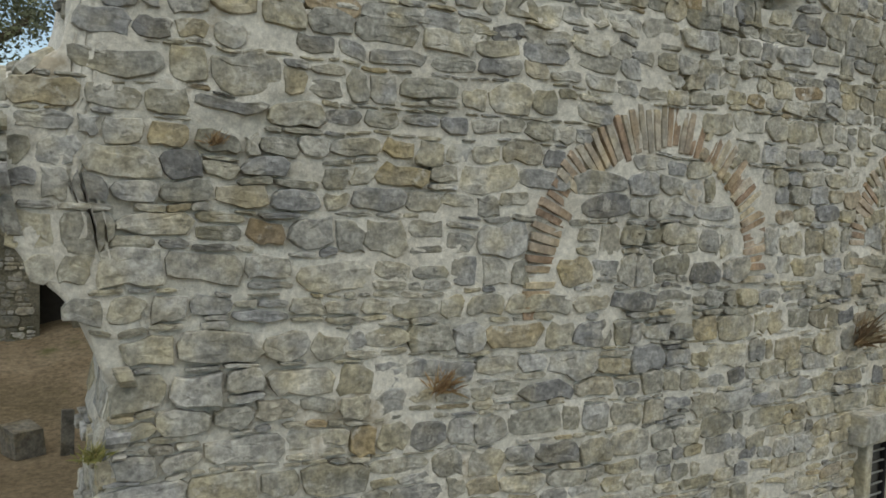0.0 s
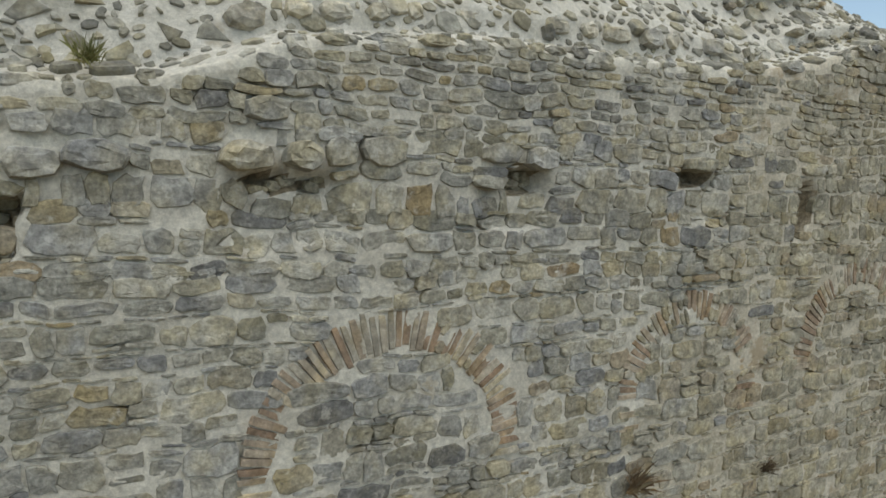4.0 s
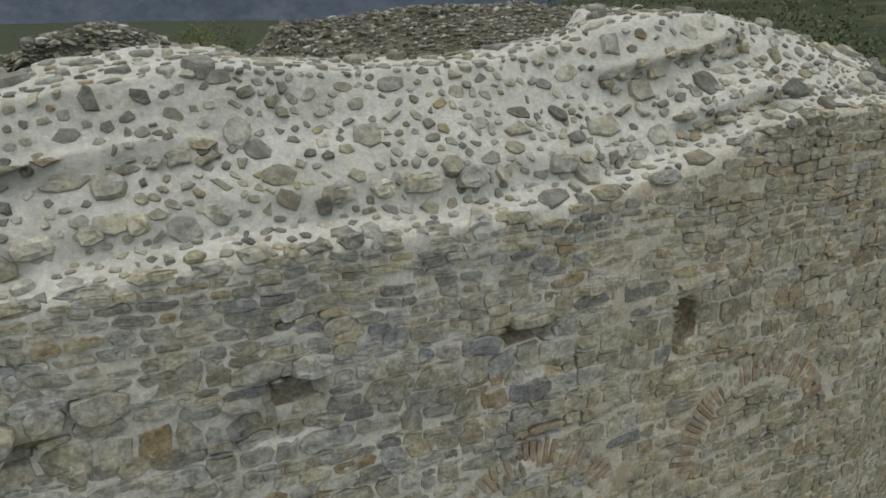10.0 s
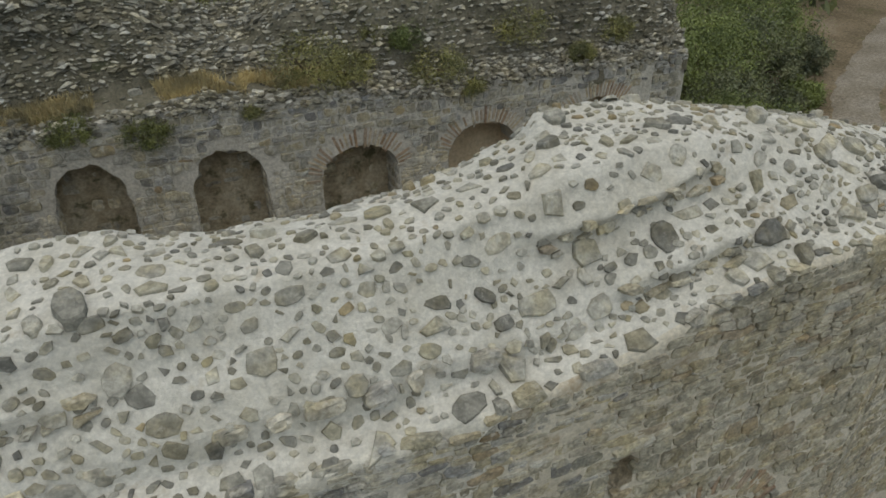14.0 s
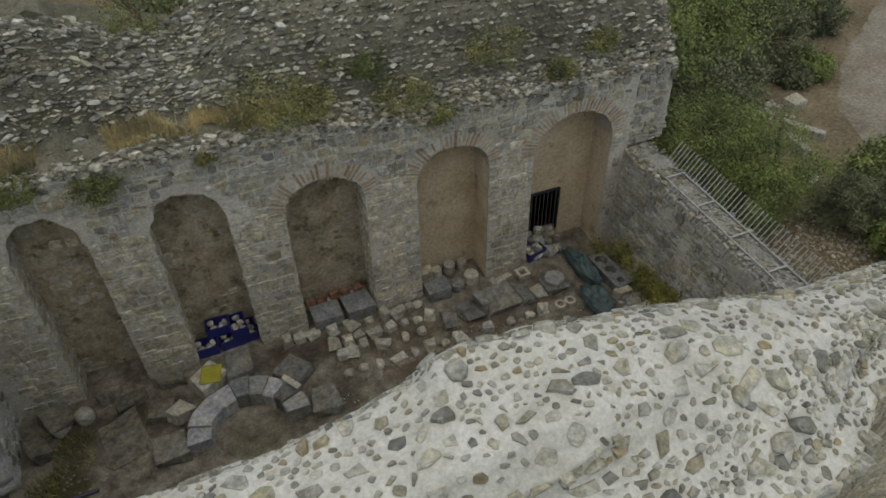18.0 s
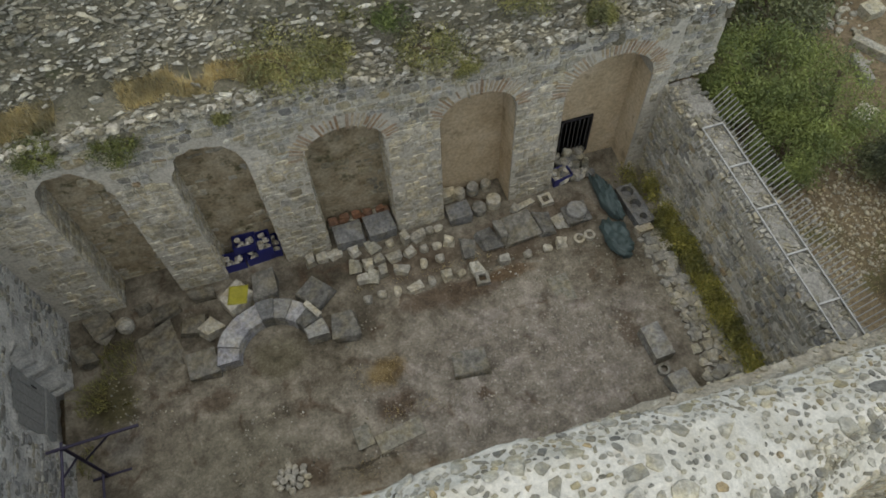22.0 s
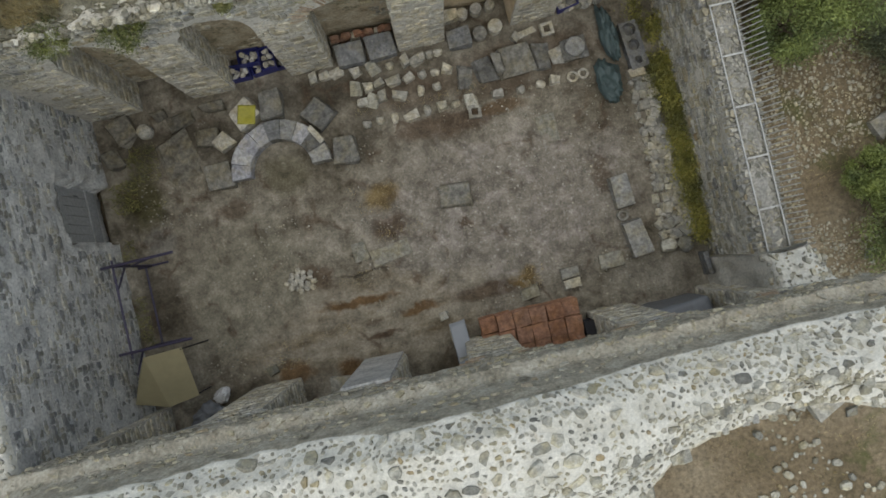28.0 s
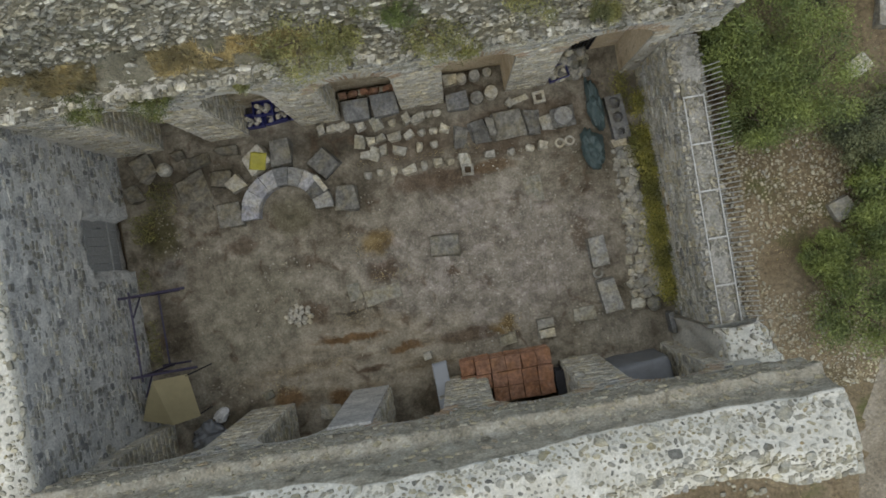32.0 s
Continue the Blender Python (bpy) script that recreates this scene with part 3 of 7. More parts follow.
def scatter(rng, n, u0, u1, v0, v1, small, big, gap=0.9, power=2.2):
    """Stones strewn over a surface without overlap: (u, v, size)."""
    cells, out, cell = {}, [], big * 1.2
    for _ in range(n):
        s = small + (big - small) * rng.random() ** power
        u, v = rng.uniform(u0, u1), rng.uniform(v0, v1)
        ci, cj = int(u / cell), int(v / cell)
        if all((u - a) ** 2 + (v - b) ** 2 > ((s + c) / 2 * gap) ** 2 for i in (-1, 0, 1) for j in (-1, 0, 1) for a, b, c in cells.get((ci + i, cj + j), ())):
            cells.setdefault((ci, cj), []).append((u, v, s))
            out.append((u, v, s))
    return out


def polyline(points, step):
    """Points every step along a run of straight pieces, the same count for the same number of points."""
    out = [points[0]]
    for (a, b), k in zip(zip(points, points[1:]), step):
        for i in range(1, k + 1):
            out.append((a[0] + (b[0] - a[0]) * i / k, a[1] + (b[1] - a[1]) * i / k))
    return out


# ---- ground, road, hill and mountains ----
def smooth(a, lo, hi):
    k = np.clip((np.asarray(a, float) - lo) / (hi - lo), 0, 1)
    return k * k * (3 - 2 * k)


def ground_z(x, y):
    east = smooth(x, 17.0, 19.0) * smooth(y, 2.0, 7.0)
    north = smooth(y, 15.5, 22.0) * smooth(x, -6, 4)
    z = -0.5 + 1.6 * east + 0.4 * smooth(y, 6, 9) * smooth(-np.asarray(x), 0.0, 2.0) + 1.2 * north * (1 - east)
    far = np.hypot(x - 9, y - 9)
    rise = smooth(far, 45, 260) * smooth(np.asarray(x) * 0.75 + np.asarray(y) * 0.4, 10, 160) * 14
    bearing = np.degrees(np.arctan2(np.asarray(x) - 9.0, np.asarray(y) - 9.0))
    valley = (1 - smooth(bearing, 18, 42)) * smooth(bearing, -70, -30)
    rise = rise * (1 - valley) - 20 * valley * smooth(far, 40, 170)
    inside = (np.asarray(x) > -0.6) & (np.asarray(x) < 17.6) & (np.asarray(y) > 4.3) & (np.asarray(y) < 15)
    z = z + rise + 0.07 * fractal(x, y, 0, 2.5, 5) + smooth(far, 30, 90) * 0.9 * fractal(x, y, 0, 18, 9)
    return np.where(inside, -0.6, z)


def build_ground():
    def axis(lo, hi, centre):
        near = list(np.arange(centre - 26, centre + 34, 0.5))
        a, step = near[-1], 0.6
        while a < hi:
            step *= 1.22
            a += step
            near.append(a)
        a, step = near[0], 0.6
        while a > lo:
            step *= 1.22
            a -= step
            near.insert(0, a)
        return np.array(near)
    xs, ys = axis(-2500, 2500, 9), axis(-2500, 2500, 9)
    gx, gy = np.meshgrid(xs, ys, indexing="ij")
    gz = ground_z(gx, gy)
    n = len(ys)
    verts = np.stack([gx, gy, gz], -1).reshape(-1, 3)
    faces = [(i * n + j, (i + 1) * n + j, (i + 1) * n + j + 1, i * n + j + 1) for i in range(len(xs) - 1) for j in range(n - 1)]
    ob = new("ground", mesh_of("ground", verts, faces, field_soil, True))
    ob.data.materials.append(hill_scrub)
    for p in ob.data.polygons:
        c = p.center
        if math.hypot(c.x - 9, c.y - 9) + 6 * noise.noise(c * 0.1) > 42:
            p.material_index = 1
    tagged(ob, "dry grassy earth round the ruin, with weeds", "ground", kind="structure")


build_ground()


def build_road():
    line = [(23.0, -14.0), (22.6, -4.0), (22.6, 2.0), (23.2, 5.0), (25.0, 9.5), (26.0, 13.0), (27.0, 15.4), (28.9, 17.3), (31.2, 18.9), (37.0, 22.5), (46.0, 27.0), (60.0, 33.0)]
    pts = []
    for a, b in zip(line, line[1:]):
        for i in range(12):
            pts.append(Vector(a).lerp(Vector(b), i / 12))
    verts, faces = [], []
    for i, p in enumerate(pts):
        d = (pts[min(i + 1, len(pts) - 1)] - pts[max(i - 1, 0)]).normalized()
        s = Vector((d.y, -d.x))
        for k in range(7):
            w = (k / 6 - 0.5) * 1.6 + 0.15 * noise.noise((p.x * 0.7, p.y * 0.7, k))
            q = p + s * w
            verts.append((q.x, q.y, float(ground_z(q.x, q.y)) + 0.05 - 0.05 * abs(k - 3) / 3))
    for i in range(len(pts) - 1):
        for k in range(6):
            faces.append((i * 7 + k, i * 7 + k + 1, i * 7 + k + 8, i * 7 + k + 7))
    ob = new("road", mesh_of("road", verts, faces, road_dust, True))
    tagged(ob, "pale dusty dirt track winding past bushes", "road", kind="structure")


build_road()


def build_ridge(name, label, material, dist, table, seed, base=-60.0, depth=500.0, rough=0.25):
    """A range of hills as a solid ridge: heights by compass bearing, in degrees."""
    az = np.arange(table[0][0], table[-1][0] + 0.01, 0.35)
    el = interp(az, table) + rough * fractal(az, 0, 0, 4.0, seed, 4)
    verts, faces, rows = [], [], 9
    for a, e in zip(az, el):
        s, c = math.sin(radians(a)), math.cos(radians(a))
        top = dist * math.tan(radians(float(e))) + 8.0
        for k in range(rows):
            f = k / (rows - 1)
            d = dist - depth * (1 - f) * 0.5
            z = base + (top - base) * (f ** 1.3)
            z += (0.0 if k in (0, rows - 1) else 0.03 * dist * 0.4 * float(vnoise(a * 0.8, k * 0.9, seed)) * f)
            verts.append((9 + d * s, 9 + d * c, z))
        verts.append((9 + (dist + depth) * s, 9 + (dist + depth) * c, base))
    n = rows + 1
    for i in range(len(az) - 1):
        for k in range(n - 1):
            faces.append((i * n + k, (i + 1) * n + k, (i + 1) * n + k + 1, i * n + k + 1))
    ob = new(name, mesh_of(name, verts, faces, material, True))
    tagged(ob, label, "mountain", kind="structure")


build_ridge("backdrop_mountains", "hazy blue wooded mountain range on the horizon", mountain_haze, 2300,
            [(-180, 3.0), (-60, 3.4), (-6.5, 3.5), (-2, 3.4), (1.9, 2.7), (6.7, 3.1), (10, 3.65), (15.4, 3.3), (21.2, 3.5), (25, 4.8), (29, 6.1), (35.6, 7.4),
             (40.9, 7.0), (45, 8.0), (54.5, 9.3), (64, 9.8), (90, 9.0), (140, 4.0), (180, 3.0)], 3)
build_ridge("backdrop_hill", "green scrub-covered hillside beyond the track", hill_scrub, 210,
            [(38, -2.0), (43, 1.0), (45.9, 3.0), (48.9, 4.5), (52.8, 5.3), (56.2, 6.0), (62.5, 7.2), (75, 8.0), (100, 6.0), (130, -2.0)], 11, base=-8.0, depth=150.0, rough=0.15)


# ---- the south wall, which the flight rises along: rubble face, mortar-capped crest ----
FRONT = [(-1.2, 4.62), (0.0, 4.60), (0.46, 4.56), (1.5, 4.42), (2.0, 4.35), (2.9, 4.2), (4.7, 4.11), (6.4, 4.02), (8.9, 3.95), (12.0, 3.95), (12.5, 4.15), (13.0, 4.48), (13.4, 4.72), (14.0, 4.88), (15.5, 5.06), (16.4, 4.92), (17.0, 4.66), (18.2, 4.7)]
EDGE = [(-1.2, 4.3), (-0.55, 4.4), (-0.37, 4.55), (-0.22, 4.68), (-0.17, 5.1), (-0.1, 5.5), (0.2, 5.95), (1.0, 6.25), (2.0, 6.35), (2.4, 6.5), (2.83, 6.68), (4.0, 6.82), (5.5, 6.87), (6.7, 6.88), (8.0, 7.0), (8.8, 7.14), (9.6, 7.4),
        (10.2, 7.5), (12.0, 7.45), (13.5, 7.2), (18.2, 6.9)]
CREST = [(-1.2, 4.3), (-0.55, 4.42), (-0.23, 4.72), (-0.18, 5.25), (-0.11, 5.7), (0.2, 6.15), (1.0, 6.9), (2.0, 7.55), (2.83, 7.9), (3.7, 8.02), (4.5, 8.12), (5.2, 8.1), (5.9, 8.05), (6.8, 8.06), (7.4, 8.12), (7.9, 8.2),
         (8.5, 8.34), (9.0, 8.42), (10.1, 8.4), (11.0, 8.25), (12.0, 8.02), (13.4, 7.6), (15.5, 7.45), (17.5, 7.5), (18.2, 7.2)]
BACK_EDGE = [(-1.2, 4.3), (-0.2, 4.7), (0.0, 5.6), (1.0, 6.7), (2.0, 7.4), (3.6, 7.98), (4.3, 8.06), (4.9, 8.04), (5.3, 7.9), (5.75, 7.82), (6.4, 7.79), (7.2, 7.83), (7.9, 7.93), (8.3, 8.05), (8.62, 8.14), (8.78, 8.32), (9.3, 8.34), (10.5, 8.15),
             (11.5, 7.9), (12.2, 7.7), (13.4, 7.28), (15.7, 7.1), (18.2, 7.0)]
LEDGE = [(-1.2, 0.03), (1.5, 0.06), (2.6, 0.25), (6.9, 0.3), (8.2, 0.12), (9.5, 0.04), (18.2, 0.04)]


def front_y(x):
    return interp(x, FRONT)


def south_section(x):
    x = x if x > 1.2 else 1.2 - 1.78 * (1.2 - x) / 2.2
    yf, ze, zc, st, zb = (float(interp(x, t)) for t in (FRONT, EDGE, CREST, LEDGE, BACK_EDGE))
    fall = float(interp(x, [(0, 0.42), (7.9, 0.4), (8.6, 0.26), (9.3, 0.22), (11, 0.2), (18.2, 0.1)]))
    up = min(1.0, max(0.0, (x + 0.1) / 0.5))
    pts = [(yf, -1.0), (yf, ze - 0.03), (yf + 0.05, ze), (yf + 0.33, ze + 0.1 * up), (yf + 0.38, ze + (0.1 + st * 0.9) * up), (max(yf + 0.42, min(yf + 0.75, 4.95)), ze + (0.2 + st + (zc - ze) * 0.25) * up), (max(5.0, yf + 0.5), zc - 0.06),
           (max(5.45, yf + 0.65), zc), (6.0, zb + 0.13), (6.36, zb - fall), (6.4, zb - fall - 0.3), (6.5, min(6.55, zb - 0.75)), (6.72, min(6.42, zb - 0.85)), (6.7, min(5.25, zc - 1.4)), (5.5, min(5.2, zc - 1.5)), (5.5, -0.4)]
    return polyline(pts, (110, 1, 5, 5, 10, 14, 8, 10, 9, 4, 4, 5, 15, 8, 20))


# put-log holes: x, z, half width, half height, depth
HOLES = [(0.98, 5.33, 0.19, 0.2, 0.34), (2.85, 5.68, 0.3, 0.06, 0.15), (4.9, 5.74, 0.16, 0.1, 0.26), (6.9, 5.82, 0.2, 0.075, 0.4), (8.72, 5.58, 0.13, 0.28, 0.26)]
SUNK = [(2.85, 5.45, 0.42, 0.24, 0.075), (4.8, 5.52, 0.34, 0.2, 0.07), (6.95, 5.6, 0.22, 0.2, 0.05), (8.75, 5.3, 0.2, 0.3, 0.04)]


def sunk(x, z):
    """How far the face is broken back below the put-log holes."""
    x, z = np.asarray(x, float), np.asarray(z, float)
    d = 0.0 * x
    for sx, sz, w, h, deep in SUNK:
        wob = 1 + 0.3 * vnoise(x * 5, 0, z * 5, 13)
        d = np.maximum(d, deep * np.clip(5 * (1.1 - np.maximum(abs(x - sx) / (w * wob), abs(z - sz) / (h * wob))), 0, 1))
    return d


def earthy(x, z):
    """The stretch of the face that is built in browner stone and soil-stained mortar."""
    return x + 1.6 * noise.noise((x * 0.8, 0.0, z * 0.8)) + 1.5 * noise.noise((x * 3, 1.0, z * 3)) > 7.0 + 0.35 * (z - 4.5)


SHELVES = [(8.05, 7.8, 10.1, 8.12), (8.6, 7.36, 10.2, 7.62), (3.0, 7.35, 4.6, 7.5)]


def south_dent(g):
    x, y, z = g[..., 0], g[..., 1], g[..., 2]
    face = (y < front_y(x) + 0.03)
    d = 0.0
    for hx, hz, w, h, deep in HOLES:
        wob = 1 + 0.35 * vnoise(x * 6, 0, z * 6, 3)
        d = d - deep * np.clip(9.0 * (1.06 - np.maximum(abs(x - hx) / (w * wob), abs(z - hz) / (h * wob))), 0, 1)
    # mortar smeared over the stones in places and washed out of the joints in others
    d = d - sunk(x, z) + 0.007 * vnoise(x * 7, 0, z * 9, 23) + 0.006 * vnoise(x * 14, 0, z * 17, 24) - 0.035 * np.clip((vnoise(x * 2.3, 0, z * 6.5, 25) - 0.42) * 5, 0, 1)
    d = d * face
    # shelves of bedrock-like masonry that step out of the crest's slope
    for x0, z0, x1, z1 in SHELVES:
        s = z - z0 - (z1 - z0) * (x - x0) / (x1 - x0) - 0.03 * vnoise(x * 5, 0, 0, 14)
        ends = np.clip(np.minimum(x - x0, x1 - x) / 0.25, 0, 1)
        d = d + 0.15 * np.clip(s / 0.04, 0, 1) * np.exp(-np.clip(s, 0, 9) / 0.22) * ends * (y > front_y(x) + 0.1) * (y < 5.4)
    top = (y > front_y(x) + 0.12) & (y < 6.3) & (z > 4)
    d = d + top * (0.028 * vnoise(x * 3.5, y * 3.5, z * 3.5, 27) + 0.016 * vnoise(x * 8, y * 8, z * 8, 28))
    inner = (y > 6.3) & (z > 4.9)
    d = d + inner * (0.045 * vnoise(x * 2.2, y * 3, z * 3, 33) + 0.03 * vnoise(x * 6, y * 7, z * 7, 34))
    win = (abs(x - 7.15) < 0.62) & (z < 1.8) & (z > 0.2) & face
    return np.where(win, -0.5, d)


END = [(-1.0, -0.1), (2.45, -0.06), (2.85, 0.02), (3.2, -0.12), (3.45, -0.38), (3.65, -0.52), (4.0, -0.6), (8.0, -0.6)]


def ragged_end(g):
    x, z = g[..., 0], g[..., 2]
    k = np.clip((1.2 - x) / 2.2, 0, 1)
    end = interp(z, END) + 0.08 * vnoise(0, g[..., 1] * 3, z * 5, 8)
    g = g.copy()
    g[..., 0] = np.where(x < 1.2, 1.2 + (end - 1.2) * k, x)
    return g


def warped_sheet(name, material, xs, curve, rough, size, seed, dent=None, warp=None, swap=False, cap=True, smooth_faces=True, flip=False):
    rows = [np.array(curve(x), float) for x in xs]
    n = len(rows[0])
    g = np.array([[(x, y, z) for y, z in row] for x, row in zip(xs, rows)])
    if warp is not None:
        g = warp(g)
    du, dv = np.gradient(g, axis=0), np.gradient(g, axis=1)
    nor = np.cross(du, dv) * (-1.0 if flip else 1.0)
    nor /= np.linalg.norm(nor, axis=2, keepdims=True) + 1e-9
    d = rough * fractal(g[..., 0], g[..., 1], g[..., 2], size, seed) + rough * 0.5 * fractal(g[..., 0], g[..., 1], g[..., 2], size * 0.2, seed + 50, 2)
    if dent is not None:
        d = d + dent(g)
    g = g + nor * d[..., None]
    if swap:
        g = g[..., [1, 0, 2]]
    verts = g.reshape(-1, 3)
    faces = [(i * n + j, (i + 1) * n + j, (i + 1) * n + j + 1, i * n + j + 1) for i in range(len(xs) - 1) for j in range(n - 1)]
    if swap:
        faces = [f[::-1] for f in faces]
    if cap:
        # close both ends, front and back edge zipped together by height
        for row, turned in ((0, False), (len(xs) - 1, True)):
            z = [float(verts[row * n + j][2]) for j in range(n)]
            top = int(np.argmax(z))
            a, b = 0, n - 1
            while a < top or b > top:
                if b <= top or (a < top and z[a + 1] <= z[b - 1]):
                    f = (row * n + a, row * n + a + 1, row * n + b)
                    a += 1
                else:
                    f = (row * n + a, row * n + b - 1, row * n + b)
                    b -= 1
                if len(set(f)) == 3:
                    faces.append(f[::-1] if turned else f)
    return mesh_of(name, verts, faces, material, smooth_faces), g, nor


xs_south = np.concatenate([np.arange(-1.0, 12.0, 0.06), np.arange(12.0, 18.21, 0.14)])
me, SOUTH_GRID, SOUTH_NORMAL = warped_sheet("wall_south", mortar_face, xs_south, south_section, 0.01, 0.5, 21, south_dent, ragged_end)
me.materials.append(mortar_top)
me.materials.append(ledge_mortar)
me.materials.append(mortar_earth)
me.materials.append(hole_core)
cols = len(SOUTH_GRID[0])
for p in me.polygons[: (len(xs_south) - 1) * (cols - 1)]:
    k = p.index % (cols - 1)
    if 111 <= k < 172:
        p.material_index = 1
    elif k >= 172:
        p.material_index = 2
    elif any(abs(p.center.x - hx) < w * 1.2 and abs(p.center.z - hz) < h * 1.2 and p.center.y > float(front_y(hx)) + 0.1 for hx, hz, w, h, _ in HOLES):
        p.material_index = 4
    elif earthy(p.center.x, p.center.z):
        p.material_index = 3
wall_south = tagged(new("wall_south", me), "thick ruined rubble wall capped with pale mortar and pebbles", "wall", kind="structure")

# blocked arches: centre, springing, inner and outer radius, share of bricks lost on the right, crown and left
ARCHES = [(3.72, 3.47, 0.92, 1.25, (0.2, 0.06, 0.03)), (7.05, 3.68, 0.72, 1.02, (0.15, 0.45, 0.35)), (9.95, 3.7, 0.93, 1.25, (0.4, 0.2, 0.1))]


def in_arch(x, z, pad=0.02):
    return any(r0 - pad < math.hypot(x - cx, z - cz) < r1 + pad and z > cz - 0.12 for cx, cz, r0, r1, _ in ARCHES)


def near_hole(x, z):
    return any(abs(x - hx) < w * 0.95 and abs(z - hz) < h * 0.95 for hx, hz, w, h, _ in HOLES) or (abs(x - 7.15) < 0.72 and 0.1 < z < 2.0)


def trimmed(a, b, c, d):
    """A stone's cell, cut back where it would hang over a hole or lie under a boulder."""
    for x, z, w, h in [q[:4] for q in HOLES] + [(x, z, w * 0.42, h * 0.4) for x, z, w, h, _ in BOULDERS]:
        if c > x - w and a < x + w and d > z - h and b < z + h:
            if min(c - x + w, x + w - a) < 0.6 * (c - a):
                a, c = (a, x - w) if c - x + w < x + w - a else (x + w, c)
            elif min(d - z + h, z + h - b) < 0.7 * (d - b):
                b, d = (b, z - h) if d - z + h < z + h - b else (z + h, d)
            else:
                return 0, 0, 0, 0
    return a, b, c, d


# boulders set over the put-log holes, and the larger blocks near them: x, z, width, height, how proud
BOULDERS = [(2.54, 5.85, 0.4, 0.21, 0.12), (2.92, 5.87, 0.27, 0.22, 0.15), (3.22, 5.91, 0.27, 0.23, 0.05), (3.56, 5.93, 0.4, 0.24, 0.05), (1.62, 5.82, 0.4, 0.22, 0.09), (1.25, 5.76, 0.36, 0.2, 0.09), (2.68, 6.18, 0.34, 0.18, 0.06),
            (4.62, 5.96, 0.4, 0.18, 0.06), (5.02, 5.93, 0.34, 0.2, 0.08), (4.5, 5.72, 0.32, 0.12, 0.05), (6.95, 5.95, 0.5, 0.15, 0.09), (1.02, 5.6, 0.4, 0.12, 0.05), (4.5, 5.08, 0.15, 0.15, 0.05), (8.8, 5.96, 0.5, 0.14, 0.05)]


def lay_south_face():
    rng = random.Random(5)
    cells = []
    for lo, hi, band, wid, sp in ((0.0, 5.0, (0.12, 0.235), (0.18, 0.52), 0.22), (5.0, 5.45, (0.1, 0.18), (0.18, 0.46), 0.2), (5.45, 6.05, (0.15, 0.26), (0.2, 0.46), 0.25), (6.05, 7.7, (0.075, 0.135), (0.16, 0.46), 0.1)):
        v = lo
        while v < hi:
            h = min(rng.uniform(*band), hi - v + 0.05)
            course = cells_of(rng, -0.95, 18.0, v, v + h * 0.99, (h, h), wid, sp)
            v += h
            if rng.random() < 0.5 and lo < 6:
                t = rng.uniform(0.03, 0.06)
                course += [q for q in cells_of(rng, -0.95, 18.0, v, v + t * 0.99, (t, t), (0.08, 0.32), 0.0) if rng.random() < 0.7]
                v += t
            for a, b, c, d in course:
                a = max(a, float(interp((b + d) / 2, END)) + rng.uniform(-0.06, 0.03))
                a, b, c, d = trimmed(a, b, c, d)
                u, w = (a + c) / 2, (b + d) / 2
                if c - a < 0.55 * (d - b) and u < 0.4:
                    continue
                if d > float(interp(u, EDGE)) - 0.02 or c - a < 0.05 or d - b < 0.025 or in_arch(u, w, 0.0) or near_hole(u, w) or w < 0.6 or rng.random() < 0.012:
                    continue
                # some stones are shorter than their course, and leave mortar over or under them
                if d - b > 0.12 and rng.random() < 0.22:
                    cut = rng.uniform(0.02, 0.05)
                    b, d = (b + cut, d) if rng.random() < 0.5 else (b, d - cut)
                cells.append((a, b, c, d))
    sorted_out = [(q, earthy((q[0] + q[2]) / 2 + rng.uniform(-1.8, 1.8), (q[1] + q[3]) / 2)) for q in cells]
    brown, cells = [q for q, e in sorted_out if e], [q for q, e in sorted_out if not e]
    on_face = lambda u, v, d: (u, front_y(u) - d - 0.008 + sunk(u, v), v)
    worn = dict(joint=(0.001, 0.014), depth=(0.0, 0.02), warp=0.03, ragged=0.02, swell=0.01, sway=0.035)
    lay_cells(wall_south, "stone", brown, on_face, stone_earth_part, stone_earth, None, "earthy_wall_stones", 9, **worn)
    lay_cells(wall_south, "stone", cells, on_face, stone_grey_part, stone_grey, lambda p: 1.2 < p.x < 6.2 and 3.4 < p.z < 6.8, "wall_stones", 5, **worn)
    flank = [q for q in cells_of(rng, 0.0, 0.95, 0.0, 4.45, (0.14, 0.28), (0.18, 0.4), 0.35) if not 2.95 < (q[1] + q[3]) / 2 < 3.75]
    lay_cells(wall_south, "stone", flank, lambda u, v, d: (interp(v, END) - d + 0.02, 4.62 + u, v), stone_grey_part, stone_grey, lambda p: True, "end_stones", 6, joint=(0.004, 0.016), depth=(0.0, 0.07))
    # broken stones at the back of the put-log holes
    deep = [(rng.randrange(24), frame_at((hx + rng.uniform(-1, 1) * w * 0.95, float(front_y(hx)) + deep * rng.uniform(0.85, 1.05), hz + rng.uniform(-1, 1) * h * 0.95), (1, 0, rng.uniform(-0.3, 0.3)), (rng.uniform(-0.3, 0.3), -1, rng.uniform(-0.2, 0.3)),
                                         rng.uniform(0.08, 0.17), rng.uniform(0.05, 0.1), rng.uniform(0.02, 0.05))) for hx, hz, w, h, deep in HOLES for _ in range(int(260 * w * h) + 3)]
    # the squared block and rubble that half close the first hole
    deep += [(3, frame_at((1.1, float(front_y(1.1)) + 0.03, 5.27), (1, 0, 0), (0, -1, 0), 0.18, 0.19, 0.04)), (5, frame_at((0.86, float(front_y(0.9)) + 0.05, 5.1), (1, 0, 0.1), (0, -1, 0.2), 0.24, 0.13, 0.06)), (9, frame_at((1.13, float(front_y(1.1)) + 0.05, 5.12), (1, 0, 0), (0, -1, 0), 0.12, 0.09, 0.03))]
